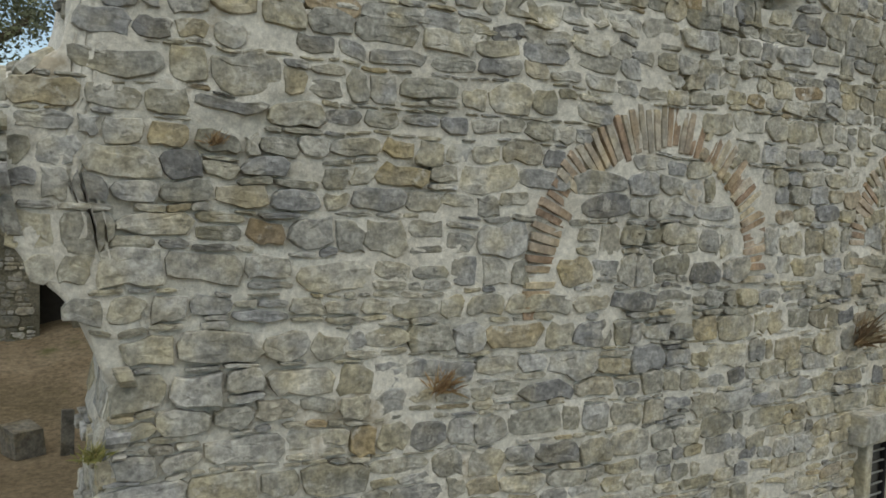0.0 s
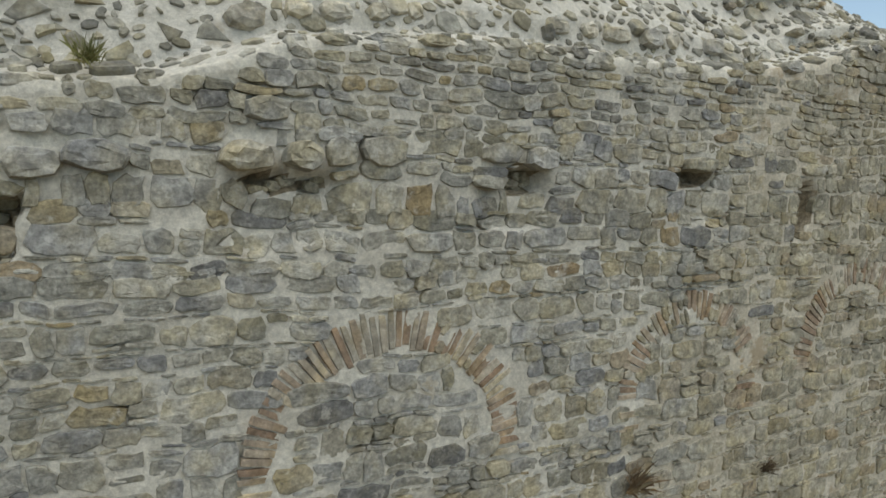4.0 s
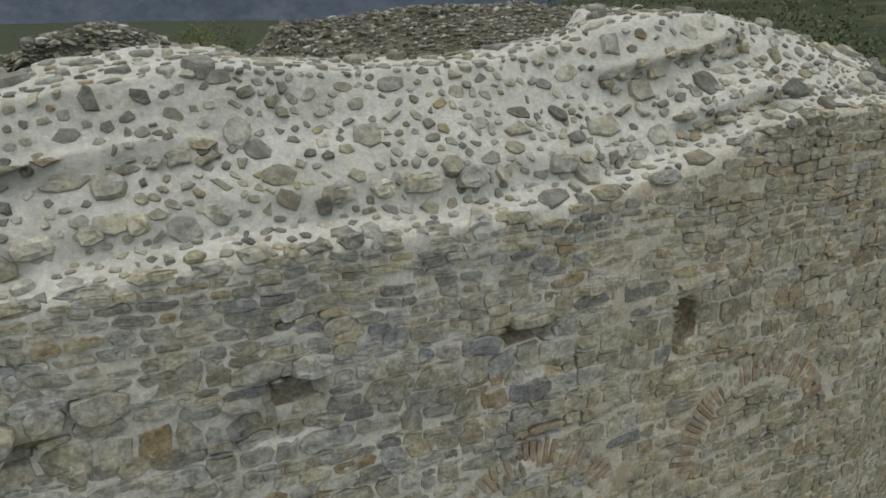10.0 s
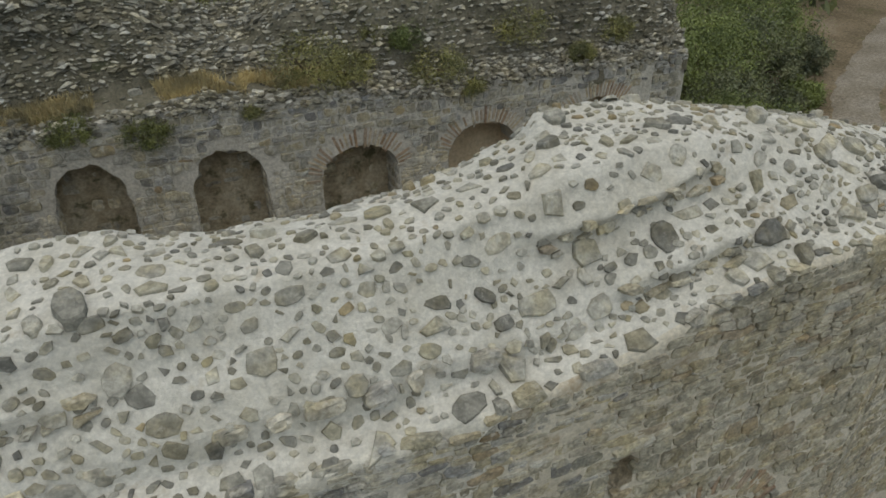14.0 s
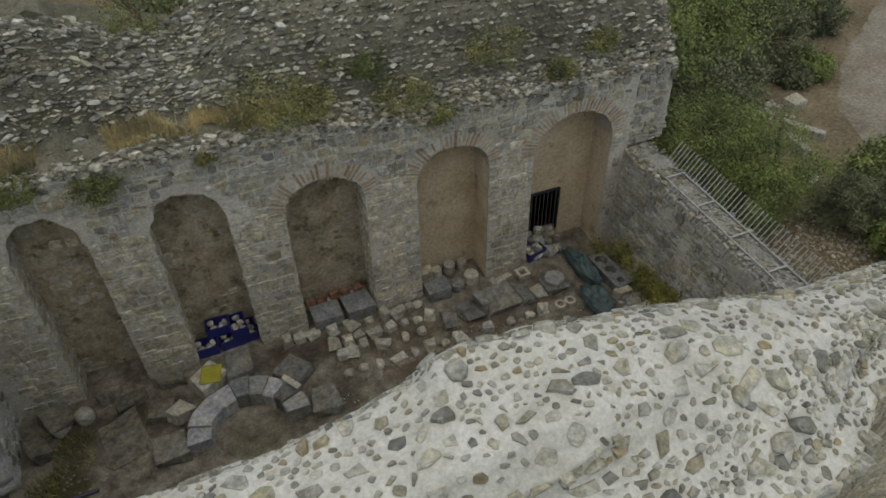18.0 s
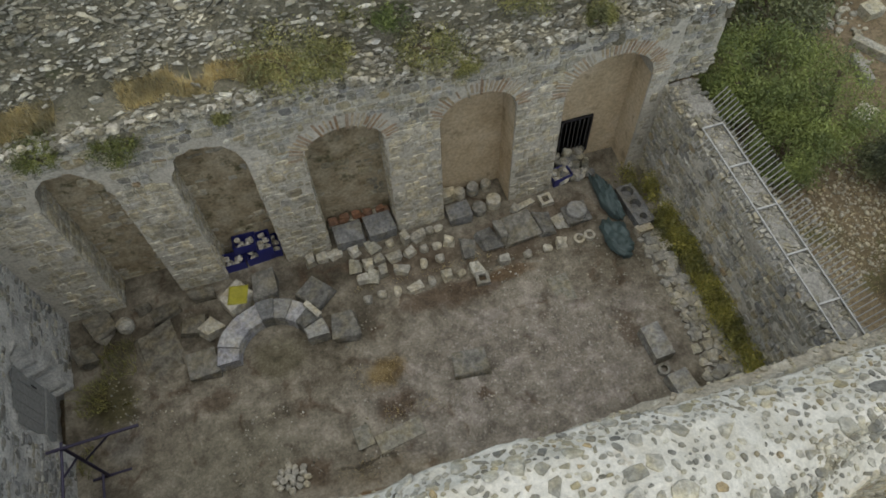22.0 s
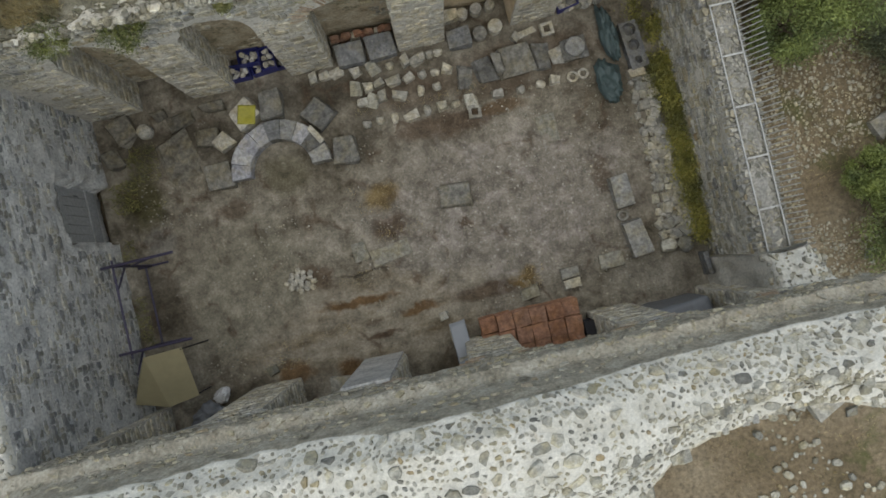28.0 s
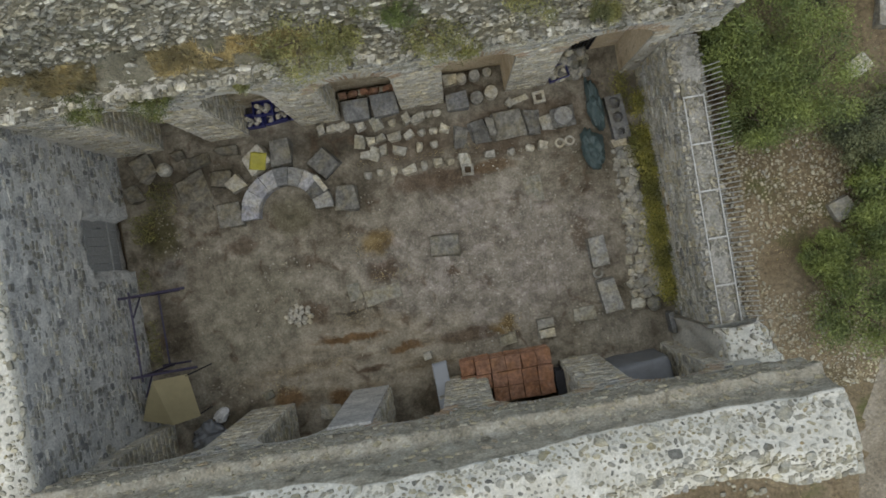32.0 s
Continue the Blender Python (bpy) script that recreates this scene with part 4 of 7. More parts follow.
    lay(wall_south, "hole_stone", deep, STONES, stone_earth_part, stone_earth, lambda p: True)
    lay(wall_south, "boulder_stone", [(rng.randrange(24), frame_at((x, float(front_y(x)), z), (1, 0, rng.uniform(-0.08, 0.08)), (0, -1, 0.05), w * 1.03, h * 1.03, proud)) for x, z, w, h, proud in BOULDERS], STONES, stone_grey_part, stone_grey, lambda p: True)
    bricks, patches = [], []
    for cx, cz, r0, r1, lost in ARCHES:
        n = int(math.pi * (r0 + r1) / 2 / 0.07)
        for i in range(-4, n + 5):
            a = math.pi * (i + 0.5 + rng.uniform(-0.08, 0.08)) / (n + 1)
            gone = rng.random() < np.interp(i / n, (0.05, 0.5, 0.8), lost) + (0.5 if i < 0 or (i > n and cx > 5) else 0.0)
            r = (r0 + r1) / 2 + rng.uniform(-0.02, 0.02)
            x, z = cx + r * math.cos(a), cz + r * math.sin(a)
            if i < 0 or i > n:
                x, z, a = cx + (r if i < 0 else -r), cz - 0.07 * (-i if i < 0 else i - n), 0.0 if i < 0 else math.pi
            if gone:
                # rubble patched in where a brick is lost
                if 0 <= i <= n:
                    for side in (-0.09, 0.08):
                        q = (x + side * math.cos(a), float(front_y(x)), z + side * math.sin(a))
                        patches.append((rng.randrange(24), frame_at(q, (math.cos(a), 0, math.sin(a)), (0, -1, 0), rng.uniform(0.1, 0.18), rng.uniform(0.05, 0.085), rng.uniform(0.012, 0.03), rng.uniform(-0.3, 0.3))))
                continue
            bricks.append((rng.randrange(12), frame_at((x, float(front_y(x)) + 0.012, z), (math.cos(a), 0, math.sin(a)), (0, -1, 0),
                                                       (r1 - r0) * rng.uniform(0.84, 1.05), 0.06 * rng.uniform(0.72, 1.08), rng.uniform(0.012, 0.032))))
    lay(wall_south, "patch_stone", patches, STONES, stone_earth_part, stone_earth, lambda p: True)
    lay(wall_south, "brick", bricks, BRICKS, brick_old_part, brick_old, lambda p: True)


def lay_south_cap():
    """Stones set in the mortar of the crest, from the face's edge over to the inner ledge."""
    rng = random.Random(8)
    g, nor = SOUTH_GRID, SOUTH_NORMAL
    placed = []
    lo, hi = 111, 172
    lengths = np.cumsum(np.r_[0, np.linalg.norm(np.diff(g[80, lo:hi], axis=0), axis=1)])
    large = scatter(rng, 24000, -0.55, 18.1, 0.0, float(lengths[-1]), 0.07, 0.3, 1.0, 2.1)
    taken = collections.defaultdict(list)
    for q in large:
        taken[int(q[0] / 0.3), int(q[1] / 0.3)].append(q)
    # small stones between them, thickest over the eastern half
    small = [(u, v, s) for u, v, s in scatter(rng, 30000, 2.0, 18.1, 0.0, float(lengths[-1]), 0.045, 0.1, 1.05, 1.4) if rng.random() < np.interp(u, (2, 8, 11, 18), (0.25, 0.4, 0.95, 1.0))
             and all((u - a) ** 2 + (v - b) ** 2 > ((s + c) * 0.55) ** 2 for i in (-1, 0, 1) for j in (-1, 0, 1) for a, b, c in taken[int(u / 0.3) + i, int(v / 0.3) + j])]
    for u, v, s in large + small:
        i = int(np.argmin(abs(g[:, 120, 0] - u)))
        j = lo + int(np.searchsorted(lengths, v))
        j = min(j, hi - 1)
        k = (v - lengths[j - 1 - lo]) / max(lengths[j - lo] - lengths[j - 1 - lo], 1e-6) if j > lo and j - lo < len(lengths) else 1.0
        p, n = g[i, j - 1] + (g[i, j] - g[i, j - 1]) * min(max(k, 0.0), 1.0) + np.array([u - g[i, 120, 0], 0, 0]) * (abs(u - g[i, 120, 0]) < 0.1), nor[i, j]
        along = Vector((1, 0, 0)) if rng.random() < 0.5 else Vector((rng.uniform(-1, 1), rng.uniform(-1, 1), rng.uniform(-1, 1)))
        placed.append((rng.randrange(24), frame_at(p, along, n, s * rng.uniform(0.95, 1.4), s * rng.uniform(0.6, 1.0), (0.01 + s * (rng.uniform(0.01, 0.08) if rng.random() < 0.68 else rng.uniform(0.12, 0.3))), rng.uniform(-0.5, 0.5))))
    lay(wall_south, "rubble_stone", placed, SHARDS[:17] + STONES[:7], stone_pale_part, stone_pale, lambda p: 3.5 < p.x < 9.5 and p.y < 5.5, "rubble_stones")
    # the row of larger stones along the step, and rubble on the inner ledge and face
    riser, shelf, x = [], [], 2.5
    while x < 7.4:
        w = rng.uniform(0.14, 0.4)
        i = int(np.argmin(abs(g[:, 120, 0] - x - w / 2)))
        if rng.random() < 0.75:
            riser.append((rng.randrange(12), frame_at(Vector(g[i, 119]) + Vector((0, 0.06, 0)), (1, 0.03, 0), (0, -1, 0.25), w * 0.95, rng.uniform(0.12, 0.24), rng.uniform(0.06, 0.14))))
        x += w + rng.uniform(0, 0.12)
    for x0, z0, x1, z1 in SHELVES:
        x = x0 + 0.1
        while x < x1 - 0.1:
            w = rng.uniform(0.09, 0.3)
            i = int(np.argmin(abs(g[:, 120, 0] - x - w / 2)))
            zl = z0 + (z1 - z0) * (x - x0) / (x1 - x0)
            for up in (-0.02, 0.08):
                j = 112 + int(np.argmin(abs(g[i, 112:150, 2] - zl - up)))
                if rng.random() < 0.75:
                    shelf.append((rng.randrange(24), frame_at(Vector(g[i, j]), (1, -0.1, 0.1), (0, -1, 0.3), w * 0.95, rng.uniform(0.07, 0.12), rng.uniform(0.03, 0.08), rng.uniform(-0.2, 0.2))))
            x += w
    lay(wall_south, "shelf_stone", shelf, SHARDS, stone_earth_part, stone_earth, lambda p: True)
    lay(wall_south, "step_stone", riser, BLOCKS, stone_tan_part, stone_tan, lambda p: True)
    inner = []
    lengths = np.cumsum(np.r_[0, np.linalg.norm(np.diff(g[150, 176:200], axis=0), axis=1)])
    for u, v, s in scatter(rng, 1500, 1.9, 18.0, 0.0, float(lengths[-1]), 0.05, 0.2, 1.1, 2.0):
        i = int(np.argmin(abs(g[:, 120, 0] - u)))
        j = 176 + min(int(np.searchsorted(lengths, v)), 23)
        inner.append((rng.randrange(24), frame_at(g[i, j], (1, rng.uniform(-0.9, 0.9), rng.uniform(-0.9, 0.9)), nor[i, j], s * 1.3, s * 0.75, 0.012 + s * rng.uniform(0.02, 0.2))))
    lay(wall_south, "ledge_stone", inner, SHARDS, stone_earth_part, stone_earth, lambda p: 4 < p.x < 16, "ledge_stones")
    # the stones that close the face below the mortar
    edge = []
    x = 0.3
    while x < 18.0:
        w = rng.uniform(0.1, 0.46)
        z = float(interp(x + w / 2, EDGE)) + rng.uniform(-0.05, 0.035)
        if rng.random() < 0.25:
            x += w
            continue
        edge.append((rng.randrange(12), frame_at((x + w / 2, float(front_y(x)) + 0.1, z - 0.05), (1, 0, 0), (0, -1, 0.25), w * 0.92, rng.uniform(0.1, 0.17), 0.12)))
        x += w
    lay(wall_south, "edge_stone", edge, BLOCKS, stone_grey_part, stone_grey, lambda p: True)


# ---- west wall of the court ----
def west_section(y):
    low = 1.0 - 0.35 * float(smooth(y, 13.0, 16.0))
    o = min(1.0, max(0.0, 0.115 * (y - 5.6)))
    pts = [(1.9, -0.4), (1.85, 5.9 * low), (1.8, 6.25 * low), (1.5, 6.42 * low), (0.8, 6.4 * low), (0.5, 6.1 * low), (0.25 + o * 0.4, 5.5 * low), (0.15 + o, 4.6 * low), (0.12 + o, -0.6)]
    return polyline(pts, (90, 3, 4, 8, 7, 8, 4, 30))


def west_dent(g):
    y, x, z = g[..., 0], g[..., 1], g[..., 2]
    wob = 0.08 * vnoise(y * 4, 0, z * 4, 2)
    door = (y > 11.15 + wob) & (y < 12.75 + wob) & (z < 2.6 + wob - 0.25 * abs(y - 12.0)) & (x > 1.4)
    return np.where(door, -0.45, 0.0)


me, WEST_GRID, WEST_NORMAL = warped_sheet("wall_west", west_face, np.arange(5.6, 16.0, 0.09), west_section, 0.03, 0.4, 31, west_dent, None, True, flip=True)
me.materials.append(mortar_top)
cols = len(WEST_GRID[0])
for p in me.polygons[: (len(WEST_GRID) - 1) * (cols - 1)]:
    if 91 <= p.index % (cols - 1) < 125:
        p.material_index = 1
wall_west = tagged(new("wall_west", me), "high grey rendered rubble wall with a mortar-capped top", "wall", kind="structure")


def lay_west():
    rng = random.Random(12)
    cells = [q for q in cells_of(rng, 6.6, 14.5, 0.0, 6.0, (0.12, 0.24), (0.16, 0.42), 0.35) if not (q[2] > 11.0 and q[0] < 12.9 and q[1] < 2.75) and rng.random() < 0.85]
    lay_cells(wall_west, "stone", cells, lambda u, v, d: (1.89 - 0.008 * v + d, u, v), stone_west_part, stone_west, lambda p: p.z > 2.5 and p.y > 7.0, "wall_stones", 12, joint=(0.006, 0.03), depth=(-0.012, 0.05), warp=0.04, ragged=0.02)
    placed = []
    g, nor = WEST_GRID, WEST_NORMAL
    for u, v, s in scatter(rng, 5000, 6.0, 15.5, 0.0, 2.9, 0.06, 0.24, 0.98):
        i = min(int((u - 5.6) / 0.09), len(g) - 1)
        j = min(92 + int(v / 2.9 * 33), 125)
        p = g[i, j]
        n = Vector((-0.35 * v / 2.9 + 0.1, 0, 1))
        placed.append((rng.randrange(24), frame_at(p, (rng.uniform(-1, 1), rng.uniform(-1, 1), 0), n, s * 1.2, s * 0.8, s * 0.25)))
    lay(wall_west, "rubble_stone", placed, STONES, stone_pale_part, stone_pale, lambda p: p.x > 0.9, "rubble_stones")


# ---- arcades: the walls with niches along both long sides of the court ----
def arcade(name, label, material, x0, x1, y0, y1, ztop, niches, facing, parent=None):
    """A wall slab with round-headed openings cut through it. niches: (left, right, spring, crown)."""
    outline = [(x0, -0.3)]
    for a, b, zs, zc in niches:
        outline.append((a, -0.3))
        outline.append((a, zs * 0.5))
        outline.append((a, zs))
        for i in range(1, 16):
            ang = math.pi * (1 - i / 16)
            worn = 1 + (0.16 if a < 8 and facing < 0 else 0.05) * noise.noise((i * 0.55, a, 2.0))
            outline.append(((a + b) / 2 + (b - a) / 2 * math.cos(ang) * min(worn, 1.0), zs + (zc - zs) * math.sin(ang) * worn))
        outline.append((b, zs))
        outline.append((b, zs * 0.5))
        outline.append((b, -0.3))
    outline.append((x1, -0.3))
    k = 24
    for i in range(k + 1):
        x = x1 + (x0 - x1) * i / k
        outline.append((x, float(interp(x, ztop)) + 0.06 * noise.noise((x * 1.3, y0, 4))))
    bm = bmesh.new()
    front = [bm.verts.new((x, y0, z)) for x, z in outline]
    back = [bm.verts.new((x, y1, z)) for x, z in outline]
    bm.faces.new(front)
    bm.faces.new(list(reversed(back)))
    n = len(outline)
    for i in range(n):
        j = (i + 1) % n
        bm.faces.new((front[j], front[i], back[i], back[j]))
    bmesh.ops.recalc_face_normals(bm, faces=bm.faces)
    bmesh.ops.triangulate(bm, faces=bm.faces)
    ob = part(name, bm, material, parent)
    if label:
        tagged(ob, label, "wall", kind="structure")
    return ob


NORTH_NICHES = [(3.3, 4.72, 4.2, 5.1), (5.86, 7.42, 4.0, 4.95), (8.55, 10.36, 3.75, 4.45), (11.6, 13.4, 3.75, 4.45), (14.58, 16.75, 3.6, 4.55)]
NORTH_TOP = [(1.5, 5.75), (3.0, 5.85), (5.8, 5.95), (8.0, 5.78), (11.6, 5.45), (14.6, 5.4), (18.4, 5.3)]
SOUTH_NICHES = [(2.3, 4.6, 3.9, 4.7), (5.87, 7.55, 3.9, 4.7), (8.72, 10.35, 3.9, 4.7), (11.5, 13.65, 3.9, 4.7), (14.75, 16.6, 3.9, 4.7)]
wall_north = arcade("wall_north", "arcaded stone wall with five tall round-headed niches", mortar_inner, 1.7, 17.25, 14.5, 15.35, NORTH_TOP, NORTH_NICHES, -1)
wall_south_inner = arcade("wall_south_inner", "inner arcade of stone piers below the south wall", mortar_inner, 1.7, 17.6, 5.52, 6.6, [(1.5, 5.2), (18, 5.2)], SOUTH_NICHES, 1)
part_east = box(bmesh.new(), 11.0, 18.2, 15.3, 15.9, -0.3, 5.5)
tagged(part("wall_niche_back_east", part_east, plaster_tan), "tan plastered back of the eastern niches", "wall", kind="structure")
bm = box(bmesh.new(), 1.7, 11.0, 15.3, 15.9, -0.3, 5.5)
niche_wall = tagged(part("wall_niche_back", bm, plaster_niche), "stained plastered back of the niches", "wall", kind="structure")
bm = box(bmesh.new(), 17.25, 18.35, 14.55, 15.9, 3.12, 5.3, 0.04, 0.03)
wall_corner = tagged(part("wall_north_corner", bm, mortar_inner), "ragged overhanging end of the arcaded wall", "wall", kind="structure")


def lay_arcade(parent, niches, y, facing, x0, x1, ztop, seed, low=0.0):
    rng = random.Random(seed)
    placed, bricks, cells, rough = [], [], [], []
    for lo, hi, band, wid, sp in ((low, 4.0, (0.26, 0.42), (0.5, 1.0), 0.02), (4.0, 6.2, (0.14, 0.24), (0.25, 0.5), 0.25)):
        for a0, b0, c0, d0 in cells_of(rng, x0, x1, lo, hi, band, wid, sp):
            inside = False
            for a, b, zs, zc in niches:
                m, r = (a + b) / 2, (b - a) / 2
                cut = a < (a0 + c0) / 2 < b and b0 < zs
                for px, pz in ((a0, b0), (c0, b0), ((a0 + c0) / 2, b0)):
                    cut = cut or ((px - m) / (r + (0.22 if a > 8 else 0.04))) ** 2 + (max(pz - zs, 0) / (zc - zs + (0.26 if a > 8 else 0.05))) ** 2 < 1 and pz > zs - 0.02
                if cut:
                    inside = True
                elif b0 < zs:
                    if a0 < a < c0:
                        c0 = a
                    if a0 < b < c0:
                        a0 = b
            if inside or c0 - a0 < 0.07 or d0 > float(interp((a0 + c0) / 2, ztop)) or c0 > x1 or a0 < x0:
                continue
            (cells if lo < 3.9 else rough).append((a0, b0, c0, d0))
    lay_cells(parent, "stone", rough, lambda u, v, d: (u, np.full_like(u, y) + facing * d, v), stone_grey_part, stone_grey, lambda p: 5.0 < p.x < 16.0, "spandrel_stones", seed + 5, joint=(0.004, 0.016), depth=(0.0, 0.045), warp=0.03, sway=0.03)
    lay_cells(parent, "ashlar", cells, lambda u, v, d: (u, np.full_like(u, y) + facing * d, v), stone_tan_part, stone_tan, lambda p: 5.0 < p.x < 16.0 and p.z > 0.2, "ashlars", seed, joint=(0.003, 0.01), depth=(0.0, 0.03), warp=0.018)
    for a, b, zs, zc in niches:
        m, r = (a + b) / 2, (b - a) / 2
        k = int((r + (zc - zs)) / 2 * math.pi / 0.085)
        for i in range(k + 1):
            if a < 8 or rng.random() < 0.1:
                continue
            t = math.pi * (i + 0.5) / (k + 1)
            c, s = math.cos(t), math.sin(t)
            n2 = Vector((c / r, 0, s / (zc - zs))).normalized()
            p = Vector((m + r * c, y, zs + (zc - zs) * s)) + n2 * 0.18
            bricks.append((rng.randrange(12), frame_at(p, n2, (0, facing, 0), 0.42 * rng.uniform(0.55, 1.2), 0.06 * rng.uniform(0.75, 1.15), rng.uniform(0.004, 0.02))))
        # stones of the jambs, seen in the openings
        for side, x in ((1, a), (-1, b)):
            v = low
            if facing < 0 and a > 11:
                coat = bmesh.new()
                grid = [[coat.verts.new((x + side * (0.014 + 0.01 * noise.noise((d * 3, z * 3, a))), y + 0.03 + 0.76 * d / 6, z)) for d in range(7)] for z in (low - 0.02 + (zs - low) * k / 24 for k in range(25))]
                for p, q in zip(grid, grid[1:]):
                    for d in range(6):
                        coat.faces.new((p[d], p[d + 1], q[d + 1], q[d])) if side < 0 else coat.faces.new((p[d], q[d], q[d + 1], p[d + 1]))
                part("reveal_plaster", coat, plaster_tan, parent, "worn tan plaster on the niche's side")
                continue
            while v < zs:
                h = rng.uniform(0.2, 0.34)
                d = 0.0
                while d < 0.8:
                    w = rng.uniform(0.25, 0.5)
                    placed.append((rng.randrange(12), frame_at((x, y - facing * (d + w / 2), v + h / 2), (0, 1, 0), (side, 0, 0), w * 0.94, h * 0.92, 0.03)))
                    d += w
                v += h
    lay(parent, "jamb_stone", placed, BLOCKS, stone_tan_part, stone_tan, lambda p: p.x > 5, "jamb_stones")
    lay(parent, "brick", bricks, BRICKS, brick_old_part, brick_old, lambda p: True)


def lay_niche_backs():
    rng = random.Random(19)
    cells, patch = [], []
    for a, b, zs, zc in NORTH_NICHES:
        for q in cells_of(rng, a - 0.1, b + 0.1, 0.0, zc, (0.2, 0.3), (0.25, 0.5), 0.35) if a < 11 else ():
            if not (14.85 < (q[0] + q[2]) / 2 < 16.0 and 0.15 < q[3] < 1.95) and rng.random() < 0.7:
                (patch if a > 8 and 8.75 < q[0] and q[2] < 10.1 and 1.7 < q[1] else cells).append(q)
    lay_cells(niche_wall, "stone", patch, lambda u, v, d: (u, 15.3 - d + 0.03 * vnoise(u, 0, v, 4), v), stone_earth_part, stone_earth, lambda p: True, "patch_stones", 18, depth=(-0.03, 0.05), ragged=0.02)
    lay_cells(niche_wall, "stone", cells, lambda u, v, d: (u, 15.3 - d + 0.03 * vnoise(u, 0, v, 4), v), stone_tan_part, stone_tan, lambda p: p.x > 8, "niche_stones", 19, depth=(-0.045, 0.018))
    cells = [q for q in cells_of(rng, 17.28, 18.34, 3.14, 5.3, (0.16, 0.26), (0.2, 0.45), 0.35) if q[2] < 18.4 + rng.uniform(-0.12, 0.08)]
    lay_cells(wall_corner, "stone", cells, lambda u, v, d: (u, 14.55 - d + 0 * u, v), stone_grey_part, stone_grey, lambda p: True, "corner_stones", 20, depth=(0.0, 0.06))


# ---- the broken mass above the north arcade ----
BACK = [(1.5, 15.6), (3.0, 15.9), (8.0, 17.3), (18.4, 17.4)]
RIDGE = [(1.5, 7.1), (2.5, 7.6), (3.2, 7.95), (4.3, 8.2), (5.0, 8.15), (5.7, 7.85), (6.3, 7.4), (7.3, 7.35), (7.7, 7.5), (8.0, 7.7), (8.4, 8.15), (10.0, 8.3), (12.0, 8.5), (15.3, 8.6), (17.0, 8.4), (17.9, 7.6), (18.3, 6.9)]


def north_section(x):
    zt, zr, yb = float(interp(x, NORTH_TOP)), float(interp(x, RIDGE)), float(interp(x, BACK))
    step = float(interp(x, [(1.5, 0.5), (8, 0.6), (10, 0.35), (18.4, 0.12)]))
    pts = [(14.56, zt - 0.5), (14.6, zt - 0.02), (14.75, zt + 0.08), (14.75 + step, zt + 0.3), (15.1 + step, zr - (zr - zt) * 0.45), (yb - 0.55, zr - 0.08), (yb - 0.3, zr), (yb, zr - 0.15), (yb + 0.05, 0.2)]
    return polyline(pts, (6, 2, 7, 12, 14, 4, 4, 20))


me, NORTH_GRID, NORTH_NORMAL = warped_sheet("wall_north_upper", ruin_earth, np.arange(1.6, 18.4, 0.1), north_section, 0.1, 0.6, 41)
wall_upper = tagged(new("wall_north_upper", me), "broken rubble mass above the arcade, overgrown with dry grass", "wall", kind="structure")


def lay_upper():
    """Rubble over the broken mass, with thin grassy earth between."""
    rng = random.Random(15)
    g, nor = NORTH_GRID, NORTH_NORMAL
    placed = []
    lo, hi = 4, 48
    lengths = np.cumsum(np.r_[0, np.linalg.norm(np.diff(g[60, lo:hi], axis=0), axis=1)])
    for u, v, s in scatter(rng, 64000, 1.6, 18.35, 0.0, float(lengths[-1]), 0.05, 0.2, 0.64, 1.8):
        i = min(int((u - 1.6) / 0.1), len(g) - 1)
        j = min(lo + int(np.searchsorted(lengths, v)), hi)
        if 9 <= j <= 15 and u < 9 and rng.random() < 0.85:
            continue
        p, n = g[i, j] + np.array([rng.uniform(-0.05, 0.05), rng.uniform(-0.04, 0.04), 0]), nor[i, j]
        n = Vector(n) + Vector((rng.uniform(-0.3, 0.3), rng.uniform(-0.3, 0.3), rng.uniform(-0.1, 0.4)))
        placed.append((rng.randrange(24), frame_at(p, (1, rng.uniform(-0.3, 0.3), rng.uniform(-0.2, 0.2)), n, s * rng.uniform(1.2, 1.8), s * rng.uniform(0.45, 0.8), s * rng.uniform(0.2, 0.6), rng.uniform(-0.35, 0.35))))
    # loose courses along the arcade's broken top edge
    for k in range(900):
        x = rng.uniform(1.9, 17.3)
        s = rng.uniform(0.05, 0.16)
        z = float(interp(x, NORTH_TOP)) - 0.04 + rng.gauss(0, 0.09) + 0.12 * noise.noise((x * 1.1, 0, 3))
        placed.append((rng.randrange(24), frame_at((x, 14.5 + rng.uniform(-0.03, 0.06), z), (1, 0, rng.uniform(-0.2, 0.2)), (rng.uniform(-0.3, 0.3), -1, rng.uniform(0, 0.7)), s * 1.3, s * 0.7, rng.uniform(0.03, 0.1))))
    lay(wall_upper, "rubble_stone", placed, SHARDS, stone_upper_part, stone_upper, lambda p: 3 < p.x < 16 and p.z > 6.6 and p.y < 16.4, "rubble_stones")


# ---- east wall ----
def east_section(y):
    pts = [(17.22, -0.3), (17.2, 2.9), (17.27, 3.08), (17.5, 3.12), (17.85, 3.1), (17.97, 3.02), (18.0, 0.2)]
    return polyline(pts, (40, 2, 3, 4, 2, 14))


me, EAST_GRID, EAST_NORMAL = warped_sheet("wall_east", mortar_inner, np.arange(6.4, 14.6, 0.1), east_section, 0.035, 0.4, 51, None, None, True)
me.materials.append(coping_grey)
cols = len(EAST_GRID[0])
for p in me.polygons[: (len(EAST_GRID) - 1) * (cols - 1)]:
    p.material_index = int(p.index % (cols - 1) >= 41)
wall_east = tagged(new("wall_east", me), "low rubble wall with a paved top and steel fence", "wall", kind="structure")


